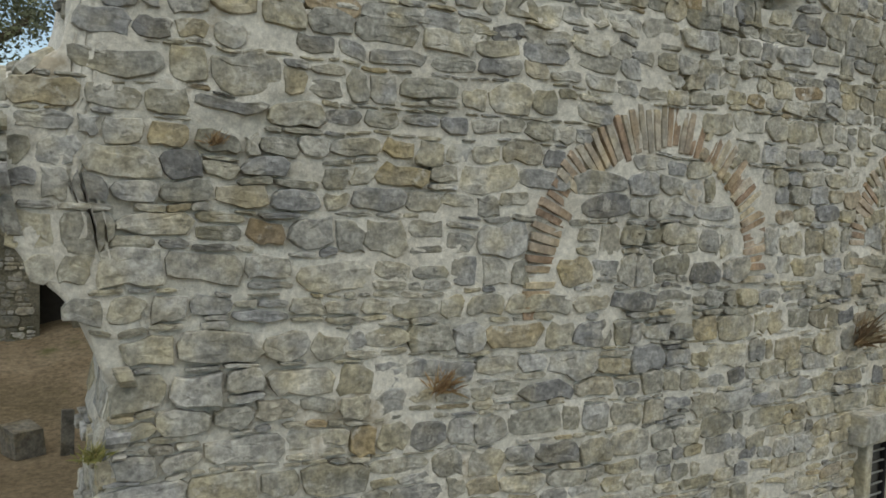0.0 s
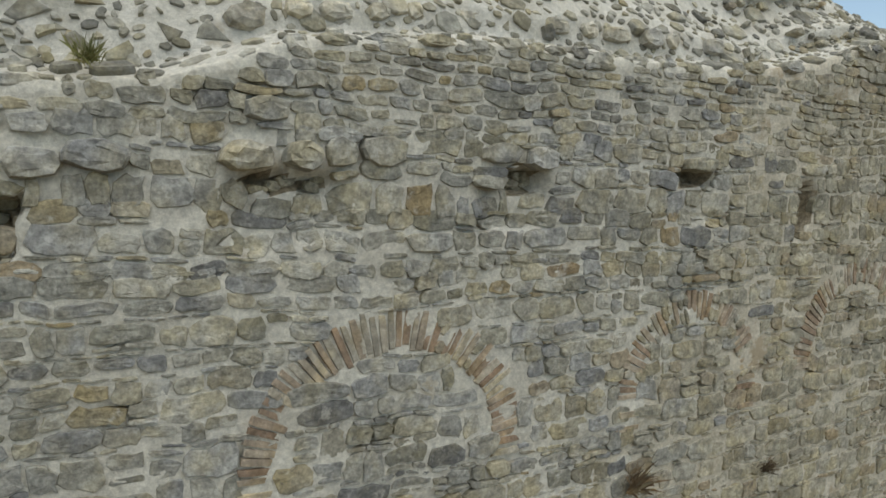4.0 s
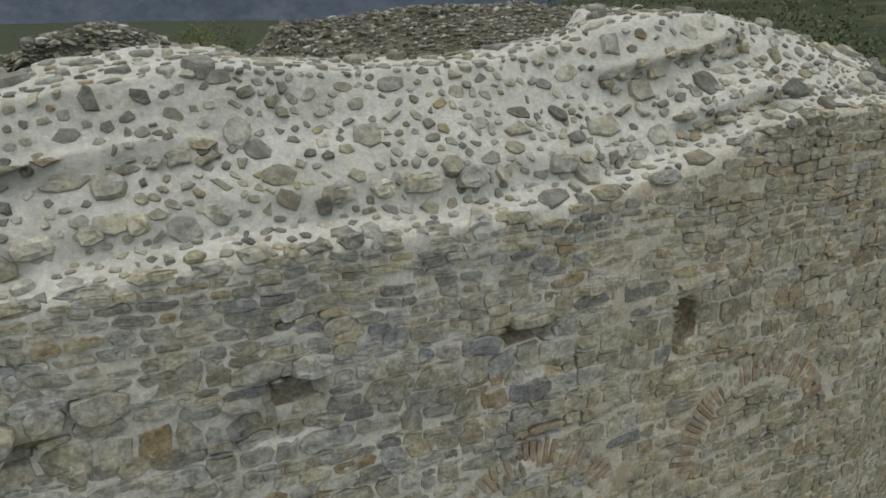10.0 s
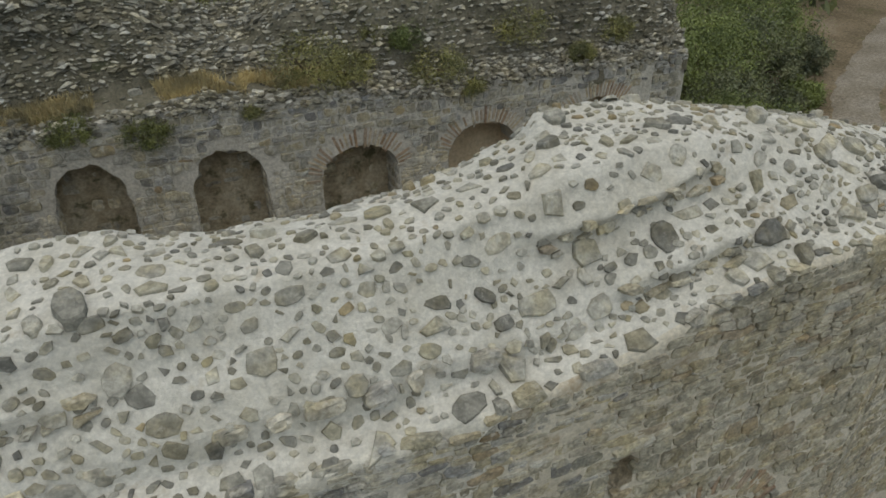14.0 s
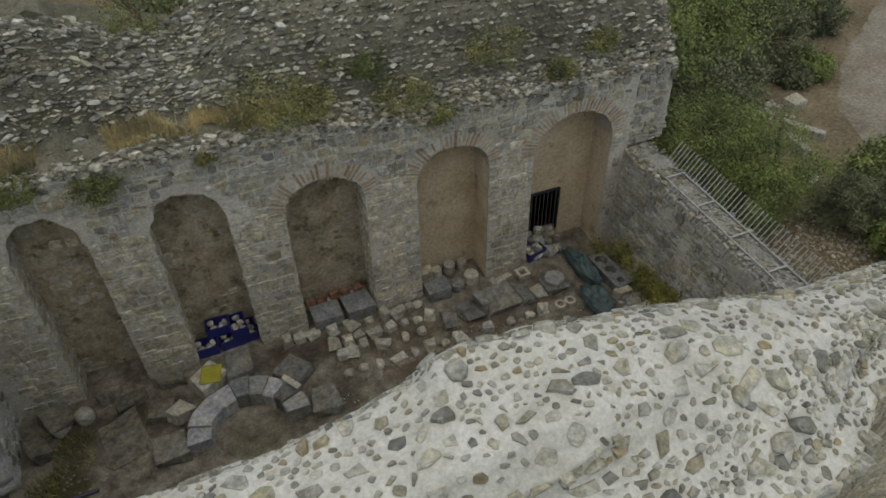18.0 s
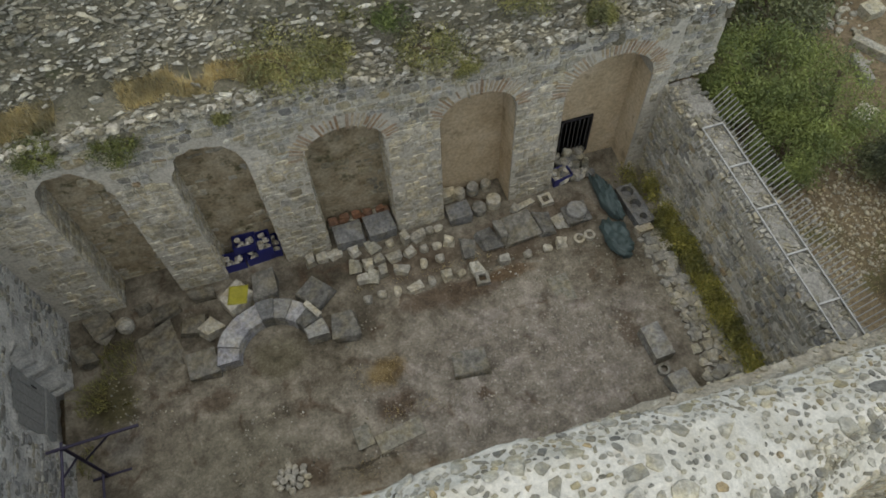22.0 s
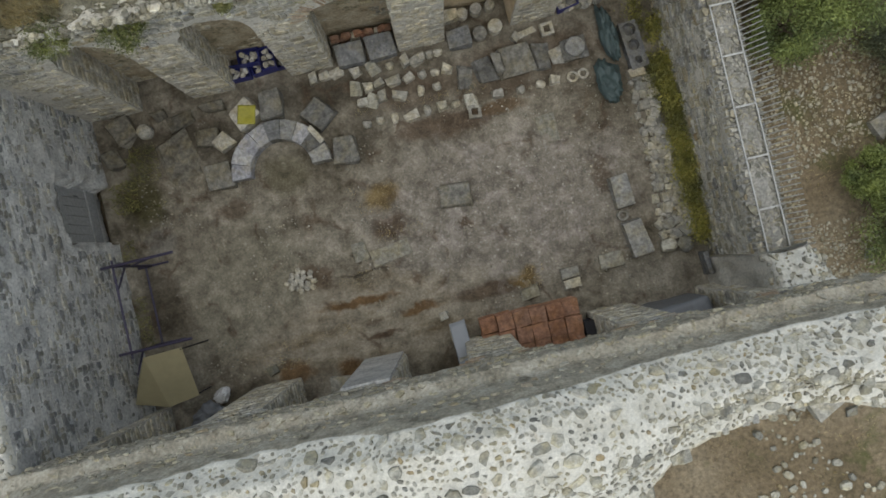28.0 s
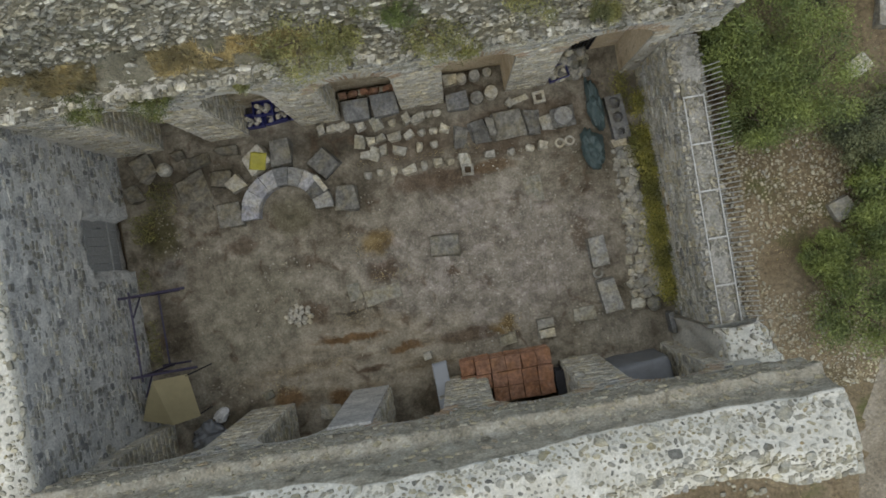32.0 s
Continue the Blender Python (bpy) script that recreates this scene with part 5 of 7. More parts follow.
def lay_east():
    rng = random.Random(17)
    cells = cells_of(rng, 6.7, 14.45, 0.0, 3.05, (0.16, 0.28), (0.2, 0.45), 0.4)
    lay_cells(wall_east, "stone", cells, lambda u, v, d: (17.2 - d, u, v), stone_grey_part, stone_grey, lambda p: p.z > 1.0, "wall_stones", 17, depth=(-0.01, 0.05))
    placed = []
    for u, v, s in scatter(rng, 9000, 6.7, 14.4, 17.24, 17.95, 0.06, 0.24, 0.72, 1.5):
        placed.append((rng.randrange(24), frame_at((v, u, 3.1), (rng.uniform(-1, 1), rng.uniform(-1, 1), 0), (rng.uniform(-0.15, 0.15), 0, 1), s * 1.25, s * 0.8, s * 0.2)))
    lay(wall_east, "coping_stone", placed, SHARDS, stone_ruin_part, stone_ruin, lambda p: True, "coping_stones")


# ---- broken stub where the east wall meets the south wall ----
def build_stub():
    def section(y):
        f = (y - 5.9) / 1.5
        top = 4.35 - 0.75 * f
        e = 18.75 - 0.55 * f
        return polyline([(17.0, -0.4), (17.05, top - 0.2), (17.2, top), (17.9, top + 0.05), (e - 0.15, top - 0.2), (e, top - 0.6), (e + 0.1, 0.2)], (20, 3, 8, 8, 5, 20))

    me, grid, nor = warped_sheet("wall_stub", mortar_inner, np.arange(5.9, 7.36, 0.08), section, 0.09, 0.35, 57, None, None, True)
    me.materials.append(mortar_top)
    n = len(grid[0]) - 1
    for p in me.polygons[: (len(grid) - 1) * n]:
        p.material_index = int(22 <= p.index % n < 44)
    return tagged(new("wall_stub", me), "broken pale rubble stub joining the east and south walls", "wall", kind="structure"), grid, nor


wall_stub, STUB_GRID, STUB_NORMAL = build_stub()


def lay_stub():
    rng = random.Random(58)
    placed = []
    for u, v, s in scatter(rng, 900, 5.95, 7.3, 0.0, 2.4, 0.06, 0.2, 0.95, 1.8):
        i = min(int((u - 5.9) / 0.08), len(STUB_GRID) - 1)
        j = 20 + min(int(v / 2.4 * 24), 24)
        placed.append((rng.randrange(24), frame_at(STUB_GRID[i, j], (rng.uniform(-1, 1), rng.uniform(-1, 1), 0), (0.1, 0, 1), s * 1.2, s * 0.85, s * rng.uniform(0.1, 0.4))))
    lay(wall_stub, "rubble_stone", placed, SHARDS, stone_pale_part, stone_pale, lambda p: True, "rubble_stones")


# ---- court floor ----
def build_floor():
    xs, ys = np.arange(1.7, 17.41, 0.11), np.arange(5.3, 15.45, 0.11)
    gx, gy = np.meshgrid(xs, ys, indexing="ij")
    gz = 0.03 * fractal(gx, gy, 0, 1.6, 61) + 0.015 * fractal(gx, gy, 0, 0.2, 62)
    shelf = np.clip((9.2 - gy) / 1.2, 0, 1) * np.clip((gx - 5.6) / 0.8, 0, 1) * np.clip((12.6 - gx) / 1.5, 0, 1)
    tier = (gy + 0.12 * (gx - 8) + 0.35 * fractal(gx, gy, 0, 1.1, 63)) / 0.62
    gz = gz + shelf * (0.06 * (np.floor(tier) % 2) + 0.03 * fractal(gx, gy, 1, 0.4, 64))
    n = len(ys)
    verts = np.stack([gx, gy, gz], -1).reshape(-1, 3)
    faces = [(i * n + j, (i + 1) * n + j, (i + 1) * n + j + 1, i * n + j + 1) for i in range(len(xs) - 1) for j in range(n - 1)]
    ob = new("floor", mesh_of("floor", verts, faces, court_soil, True))
    tagged(ob, "trodden earth court floor with stony and rusty patches", "floor", kind="structure")
    return ob


floor = build_floor()


# ---- kinds of loose things ----
def rock_mesh(name, size, seed, material, rough=0.16, sub=2, flat=0.0):
    bm = bmesh.new()
    bmesh.ops.create_icosphere(bm, subdivisions=sub, radius=0.5)
    for v in bm.verts:
        d = 1 + rough * 2 * noise.noise(v.co * 2.3 + Vector((seed * 3.7, seed, 0))) + rough * noise.noise(v.co * 5 + Vector((0, seed, 5)))
        v.co = Vector([c * d * s for c, s in zip(v.co, size)])
        v.co.x = max(min(v.co.x, size[0] * 0.44), -size[0] * 0.44)
        v.co.y = max(min(v.co.y, size[1] * 0.44), -size[1] * 0.44)
        v.co.z = max(min(v.co.z, size[2] * 0.42), -size[2] * 0.4) + size[2] * 0.4
    me = bpy.data.meshes.new(name)
    bm.to_mesh(me)
    bm.free()
    me.materials.append(material)
    return me


def block_mesh(name, size, seed, material, chip=0.03, bevel=0.02):
    """A hewn block with worn edges and knocked corners, standing on its base."""
    r = random.Random(seed)
    bm = bmesh.new()
    box(bm, -size[0] / 2, size[0] / 2, -size[1] / 2, size[1] / 2, 0, size[2], 0, chip, r)
    bmesh.ops.bevel(bm, geom=list(bm.edges), offset=min(bevel, min(size) * 0.2), segments=2, affect="EDGES", profile=0.6)
    for v in bm.verts:
        v.co += Vector((noise.noise(v.co * 9 + Vector((seed, 0, 0))), noise.noise(v.co * 9 + Vector((0, seed, 0))), noise.noise(v.co * 9 + Vector((0, 0, seed))))) * chip * 0.5
        v.co.z = max(v.co.z, 0)
    me = bpy.data.meshes.new(name)
    bm.to_mesh(me)
    bm.free()
    me.materials.append(material)
    return me


def drum_mesh(name, r, h, material, hole=0.0, sides=20, seed=0):
    bm = bmesh.new()
    prof = [(hole or 0.0, h * 0.98), (r * 0.92, h), (r, h * 0.9), (r * 1.02, h * 0.12), (r * 0.97, 0.0), (hole or 0.0, 0.0)]
    rings = []
    for q, z in prof:
        if q == 0.0:
            rings.append([bm.verts.new((0, 0, z))])
        else:
            rings.append([bm.verts.new((q * math.cos(2 * math.pi * i / sides) * (1 + 0.03 * noise.noise((i * 0.7, seed, z))), q * math.sin(2 * math.pi * i / sides) * (1 + 0.03 * noise.noise((i * 0.7, seed + 3, z))), z)) for i in range(sides)])
    if hole:
        rings.append(rings[0])
    for a, b in zip(rings, rings[1:]):
        for i in range(sides):
            j = (i + 1) % sides
            if len(a) == 1:
                bm.faces.new((a[0], b[i], b[j]))
            elif len(b) == 1:
                bm.faces.new((a[i], b[0], a[j]))
            else:
                bm.faces.new((a[i], b[i], b[j], a[j]))
    bmesh.ops.recalc_face_normals(bm, faces=bm.faces)
    me = bpy.data.meshes.new(name)
    bm.to_mesh(me)
    bm.free()
    me.materials.append(material)
    return me


def put(name, me, x, y, z, rz, label, category, group="", rx=0.0, ry=0.0):
    ob = new(name, me)
    ob.matrix_world = pose(x, y, z, rx, ry, rz)
    return tagged(ob, label, category, group)


slab_dark = stone_material("dark_grey_marble", [(0.0, (0.12, 0.122, 0.125)), (0.5, (0.16, 0.16, 0.16)), (1.0, (0.21, 0.205, 0.19))], False, (0.24, 0.235, 0.215), blotch=0.7)
marble_blue = stone_material("blue_grey_marble", [(0.0, (0.24, 0.245, 0.285)), (0.5, (0.31, 0.315, 0.355)), (1.0, (0.39, 0.395, 0.42))], False, (0.45, 0.455, 0.46))


# ---- the semicircle of marble blocks, with the slabs laid round it ----
def build_semicircle():
    bench = thing("semicircular_bench", (6.66, 12.04, -0.02), "low semicircle of grey-white marble blocks on the earth floor", "stone bench")
    n, r0, r1, h = 9, 0.82, 1.34, 0.42
    for k in range(n):
        a0, a1 = math.pi * (k + 0.008) / n, math.pi * (k + 0.992) / n
        bm = bmesh.new()
        m = 6
        low, up = [], []
        hk = h + 0.045 * math.sin(k * 2.1)
        for r in (r0, r0 + 0.03, r1 - 0.03, r1):
            z = hk - (0.025 if r in (r0, r1) else 0)
            up.append([bm.verts.new((r * math.cos(a0 + (a1 - a0) * i / m), r * math.sin(a0 + (a1 - a0) * i / m), z)) for i in range(m + 1)])
        for r in (r0, r1):
            low.append([bm.verts.new((r * math.cos(a0 + (a1 - a0) * i / m), r * math.sin(a0 + (a1 - a0) * i / m), 0)) for i in range(m + 1)])
        strips = [low[0]] + up + [low[1]]
        for a, b in zip(strips, strips[1:]):
            for i in range(m):
                bm.faces.new((a[i], b[i], b[i + 1], a[i + 1]))
        bm.faces.new([s[0] for s in strips])
        bm.faces.new([s[m] for s in reversed(strips)])
        bmesh.ops.recalc_face_normals(bm, faces=bm.faces)
        part("curved_block", bm, slab_dark if k == 1 else marble_grey if k in (0, 3, 4) else marble_blue, bench)


build_semicircle()
slabs = "marble slabs round the semicircle"
put("marble_slab", block_mesh("marble_slab", (0.64, 0.64, 0.25), 1, slab_dark, 0.07, 0.035), 4.98, 12.28, -0.02, 2, "grey marble slab lying against the semicircle's end", "stone slab", slabs)
put("marble_slab", block_mesh("marble_slab", (0.6, 0.76, 0.28), 2, slab_dark, 0.07, 0.035), 8.38, 12.2, -0.02, -4, "square grey marble slab beside the semicircle", "stone slab", slabs)
put("marble_slab", block_mesh("marble_slab", (0.66, 0.66, 0.26), 3, slab_dark, 0.07, 0.035), 7.92, 13.3, -0.02, 38, "square grey slab set askew behind the semicircle", "stone slab", slabs)
put("marble_slab", block_mesh("marble_slab", (0.5, 0.7, 0.5), 4, slab_dark, 0.07, 0.035), 6.76, 13.8, -0.02, -4, "dark grey upright block behind the semicircle", "stone block", slabs)
put("marble_slab", block_mesh("marble_slab", (0.5, 0.4, 0.36), 5, marble, 0.07, 0.035), 5.3, 13.12, -0.02, 35, "pale marble block askew behind the semicircle", "stone block", slabs)
put("marble_slab", block_mesh("marble_slab", (0.13, 0.5, 0.12), 6, marble), 7.74, 12.74, 0.4, 32, "narrow white marble piece lying on the semicircle", "stone slab", slabs)
put("marble_slab", block_mesh("marble_slab", (0.7, 0.62, 0.52), 7, marble, 0.07, 0.035), 6.06, 13.72, -0.02, 28, "pale block with a yellow sheet over it", "stone block", slabs)
yellow = plain_material("yellow_plastic", (0.30, 0.275, 0.03), 0.5, 0, 0.3)


def build_sheet(name, corners, thick, material, label, category, sag=0.05, n=10, seed=0):
    """A cloth or board between four corners, sagging and creased, with real thickness."""
    bm = bmesh.new()
    a, b, c, d = (Vector(q) for q in corners)
    rows = []
    for k in (0, 1):
        grid = []
        for i in range(n + 1):
            line = []
            for j in range(n + 1):
                u, v = i / n, j / n
                p = a * (1 - u) * (1 - v) + b * u * (1 - v) + c * u * v + d * (1 - u) * v
                p.z += -sag * math.sin(math.pi * u) * math.sin(math.pi * v) + sag * 0.5 * noise.noise((u * 4 + seed, v * 4, 0)) - k * thick
                line.append(bm.verts.new(p))
            grid.append(line)
        rows.append(grid)
    for k, grid in enumerate(rows):
        for i in range(n):
            for j in range(n):
                f = (grid[i][j], grid[i + 1][j], grid[i + 1][j + 1], grid[i][j + 1])
                bm.faces.new(f if k == 0 else f[::-1])
    top, bot = rows
    rim = [(i, 0) for i in range(n)] + [(n, j) for j in range(n)] + [(n - i, n) for i in range(n)] + [(0, n - j) for j in range(n)]
    for (i, j), (k, l) in zip(rim, rim[1:] + rim[:1]):
        bm.faces.new((top[i][j], bot[i][j], bot[k][l], top[k][l]))
    bmesh.ops.recalc_face_normals(bm, faces=bm.faces)
    ob = part(name, bm, material, None, "", True)
    return tagged(ob, label, category)


build_sheet("yellow_sheet", [(5.82, 13.44, 0.54), (6.28, 13.34, 0.545), (6.4, 13.82, 0.56), (5.95, 13.92, 0.56)], 0.012, yellow, "crumpled yellow plastic sheet lying on a pale block", "plastic sheet", 0.02)

# ---- carved fragments set out in rows before the north niches ----
rowed = "stone fragments set out in rows"
rng = random.Random(33)
FRAGS = [block_mesh("stone_fragment", s, 40 + i, m, 0.06) for i, (s, m) in enumerate((((0.3, 0.26, 0.2), marble), ((0.26, 0.22, 0.22), stone_tan_part), ((0.34, 0.26, 0.18), marble), ((0.22, 0.3, 0.24), marble), ((0.3, 0.3, 0.16), stone_pale_part)))]
FRAGS += [rock_mesh("stone_fragment", s, 60 + i, m) for i, (s, m) in enumerate((((0.28, 0.26, 0.24), marble), ((0.22, 0.34, 0.2), marble), ((0.3, 0.24, 0.2), stone_tan_part)))]
NOTES = ["squared pale marble fragment on the earth", "small tan building stone on the earth", "broken white marble moulding piece", "upright pale carved fragment", "thin greyish slab fragment", "rounded white marble lump", "oval pale stone set in a row", "rough tan lump of stone"]


def set_row(xs, y, kinds):
    for x, k in zip(xs, kinds):
        put("stone_fragment", FRAGS[k], x + rng.uniform(-0.02, 0.02), y + rng.uniform(-0.04, 0.04), -0.02, rng.uniform(-25, 25), NOTES[k], "stone fragment", rowed)


set_row([9.08, 9.6, 10.01, 10.46, 10.75], 14.18, (1, 4, 5, 3, 2))
set_row([9.02, 9.34, 9.64, 10.03, 10.48, 10.83, 11.15, 11.48], 13.76, (4, 1, 0, 2, 0, 5, 7, 1))
set_row([9.13, 9.4, 9.65, 10.15, 10.7, 11.14], 13.36, (0, 4, 3, 2, 6, 5))
set_row([9.09, 9.46, 9.87, 10.31, 10.76, 11.15, 11.52, 11.96, 12.67, 13.29, 13.81, 14.21], 12.77, (5, 5, 6, 2, 6, 1, 7, 4, 0, 5, 7, 1))
set_row([8.0, 8.28, 8.6], 14.28, (3, 0, 2))
set_row([10.9, 11.1, 11.35], 14.2, (5, 5, 7))
ring = drum_mesh("stone_ring", 0.15, 0.14, marble, 0.085)
for x, y in ((14.7, 12.77), (14.99, 12.79), (15.16, 8.88)):
    put("stone_ring", ring, x, y, -0.02, 0, "small white stone ring lying on the floor", "stone ring", "stone rings")
square_ring = bmesh.new()
for a, b, c, d in ((-0.17, 0.17, -0.17, -0.09), (-0.17, 0.17, 0.09, 0.17), (-0.17, -0.09, -0.09, 0.09), (0.09, 0.17, -0.09, 0.09)):
    box(square_ring, a, b, c, d, 0, 0.16)
bmesh.ops.remove_doubles(square_ring, verts=square_ring.verts, dist=0.001)
sq = bpy.data.meshes.new("square_frame")
square_ring.to_mesh(sq)
square_ring.free()
sq.materials.append(marble)
put("square_frame", sq, 14.32, 14.17, -0.02, 4, "small square hollow stone beside the pier", "stone frame")
sq2 = sq.copy()
put("square_frame", sq2, 11.96, 12.45, -0.02, -6, "small square hollow stone in the row", "stone frame")

# ---- niche contents ----
grey_slab = "grey slabs standing in the third niche"
for x, s in ((9.08, 21), (9.9, 22)):
    put("grey_slab", block_mesh("grey_slab", (0.74, 0.6, 0.42), s, marble_grey), x, 14.66, -0.02, 1, "thick bluish grey slab in a niche", "stone slab", grey_slab)
tile_red = stone_material("terracotta", [(0.0, (0.22, 0.115, 0.075)), (0.4, (0.29, 0.155, 0.105)), (0.75, (0.25, 0.15, 0.11)), (1.0, (0.36, 0.23, 0.17))], False, (0.33, 0.27, 0.22), 0.9, 0.5)
for i in range(6):
    put("old_brick", block_mesh("old_brick", (0.24, 0.16, 0.3), 80 + i, tile_red if i % 2 else stone_tan_part), 8.72 + 0.29 * i, 15.12, -0.02, rng.uniform(-8, 8), "old brick fragment stacked at the niche's back", "brick", "bricks in the niche")
for i in range(5):
    put("old_brick", block_mesh("old_brick", (0.22, 0.14, 0.2), 90 + i, tile_red), 8.78 + 0.31 * i, 15.1, 0.28, rng.uniform(-8, 8), "old brick fragment stacked at the niche's back", "brick", "bricks in the niche")
drums = "column drums in the fourth niche"
for x, y, r, h, m in ((12.98, 14.52, 0.2, 0.3, marble), (12.55, 14.45, 0.2, 0.22, slab_dark), (12.2, 15.05, 0.15, 0.3, marble), (12.58, 15.08, 0.16, 0.32, block_grey), (12.96, 15.1, 0.14, 0.28, marble)):
    put("column_drum", drum_mesh("column_drum", r, h, m, 0, 18, int(x * 10)), x, y, -0.02, 0, "short weathered column drum in a niche", "column drum", drums)
put("grey_slab", block_mesh("grey_slab", (0.62, 0.5, 0.36), 23, marble_grey), 11.98, 14.42, -0.02, 3, "bluish grey block before a niche", "stone block")
put("tan_block", block_mesh("tan_block", (0.42, 0.3, 0.38), 24, stone_tan_part), 11.85, 15.05, -0.02, 3, "tan building stone at the niche's back", "stone block")
flats = "flat stones along the north piers"
for x, y, sx, sy, h, m, s in ((13.32, 13.55, 0.85, 0.72, 0.3, slab_dark, 31), (14.02, 13.5, 0.42, 0.62, 0.14, slab_dark, 32), (14.88, 13.5, 0.66, 0.6, 0.16, slab_dark, 33), (14.45, 13.4, 0.4, 0.4, 0.14, block_grey, 34),
                              (11.88, 13.4, 0.4, 0.62, 0.12, slab_dark, 35), (12.45, 13.45, 0.42, 0.66, 0.12, slab_dark, 36), (12.82, 13.5, 0.22, 0.6, 0.4, slab_dark, 37)):
    put("flat_stone", block_mesh("flat_stone", (sx, sy, h), s, m, 0.085, 0.04), x, y, -0.02, rng.uniform(-6, 6), "weathered flat building stone lying on earth", "stone slab", flats)
put("broken_capital", drum_mesh("broken_capital", 0.27, 0.2, marble_grey, 0, 12, 5), 14.9, 13.5, 0.13, 10, "worn round capital lying on a flat stone", "capital")
put("marble_shaft", block_mesh("marble_shaft", (0.5, 0.12, 0.14), 44, marble), 13.78, 14.2, -0.02, 14, "slender white marble piece beside the pier", "marble fragment")
put("white_wedge", block_mesh("white_wedge", (0.22, 0.24, 0.2), 45, marble), 13.45, 14.16, -0.02, 40, "white wedge-shaped marble piece", "marble fragment")
put("round_stone", rock_mesh("round_stone", (0.46, 0.44, 0.42), 7, marble), 3.29, 13.9, -0.02, 0, "rounded white boulder near the corner", "boulder")
corner = "slabs in the north-west corner"
for x, y, sx, sy, h, rz, m, s in ((4.25, 13.98, 0.75, 0.36, 0.2, 14, slab_dusty, 51), (4.0, 13.05, 1.0, 1.1, 0.07, 12, slab_dusty, 52), (5.2, 14.15, 0.6, 0.34, 0.28, 4, slab_dusty, 53), (2.7, 14.0, 0.6, 0.7, 0.3, 30, slab_dusty, 54),
                                  (4.85, 13.35, 0.62, 0.5, 0.2, -3, slab_dusty, 55), (2.35, 13.3, 0.4, 0.5, 0.3, 10, slab_dusty, 56), (3.75, 14.25, 0.3, 0.26, 0.22, 20, slab_dusty, 57)):
    put("flat_stone", block_mesh("flat_stone", (sx, sy, h), s, m, 0.1, 0.05), x, y, -0.02, rz, "dusty flat stone lying in the corner", "stone slab", corner)

marble_white = stone_material("white_marble_chips", [(0.0, (0.40, 0.395, 0.38)), (0.5, (0.52, 0.51, 0.49)), (1.0, (0.62, 0.61, 0.58))], False, (0.4, 0.39, 0.37))
blue_plastic = plain_material("blue_plastic", (0.02, 0.025, 0.16), 0.45, 0, 0.2)


def build_crate():
    crate = thing("plastic_crate", (6.1, 14.86, -0.02), "blue plastic crate with white stone pieces, in a niche", "crate", "crates in the niche")
    part("crate_base", box(bmesh.new(), -0.26, 0.26, -0.18, 0.18, 0.0, 0.03, 0.004), blue_plastic, crate)
    for x0, x1, y0, y1 in ((-0.27, 0.27, -0.2, -0.18), (-0.27, 0.27, 0.18, 0.2), (-0.29, -0.27, -0.2, 0.2), (0.27, 0.29, -0.2, 0.2)):
        bm = box(bmesh.new(), x0, x1, y0, y1, 0, 0.3, 0.006)
        part("crate_side", bm, blue_plastic, crate)
    r = random.Random(3)
    for i in range(7):
        ob = part("white_piece", rock_mesh("white_piece", (0.2, 0.15, 0.14), i, marble_white), None, crate)
        ob.location = (r.uniform(-0.16, 0.16), r.uniform(-0.08, 0.08), 0.03 + 0.08 * (i % 3))
        ob.rotation_euler = (r.uniform(-0.4, 0.4), r.uniform(-0.4, 0.4), r.uniform(0, 3))
    return crate


crate = build_crate()
for x, y, z, rz in ((6.72, 14.9, -0.02, 4), (7.14, 15.02, -0.02, 88), (6.5, 15.1, 0.31, -3), (6.95, 14.95, 0.31, 92), (14.95, 14.75, -0.02, 10)):
    copy_thing(crate, pose(x, y, z, 0, 0, rz))
heap5 = thing("rubble_heap", (15.2, 14.9, -0.02), "heap of grey and white rubble below a grated opening", "rubble heap")
lumps = [rock_mesh("rubble_lump", (0.32, 0.26, 0.22), 20 + i, m) for i, m in enumerate((stone_pale_part, marble_grey, marble, stone_ruin_part))]
r5 = random.Random(9)
for i in range(46):
    x, y = r5.uniform(-0.55, 0.65), r5.uniform(-0.3, 0.35)
    ob = part("rubble_lump", lumps[r5.randrange(4)], None, heap5)
    ob.location = (x, y, max(0, 0.75 * (0.35 + y) - abs(x) * 0.25) * r5.random())
    ob.rotation_euler = (0, 0, r5.uniform(0, 6))

tarp_green = plain_material("green_tarpaulin", (0.05, 0.078, 0.08), 0.6, 0, 0.3, 0.3)
tarp_blue = plain_material("grey_tarpaulin", (0.16, 0.17, 0.185), 0.55, 0, 0.25, 0.4)
khaki = plain_material("khaki_canvas", (0.30, 0.265, 0.16), 0.8, 0, 0.12, 0.3)
white_bag = plain_material("white_sacking", (0.5, 0.5, 0.5), 0.7, 0, 0.2, 0.1)


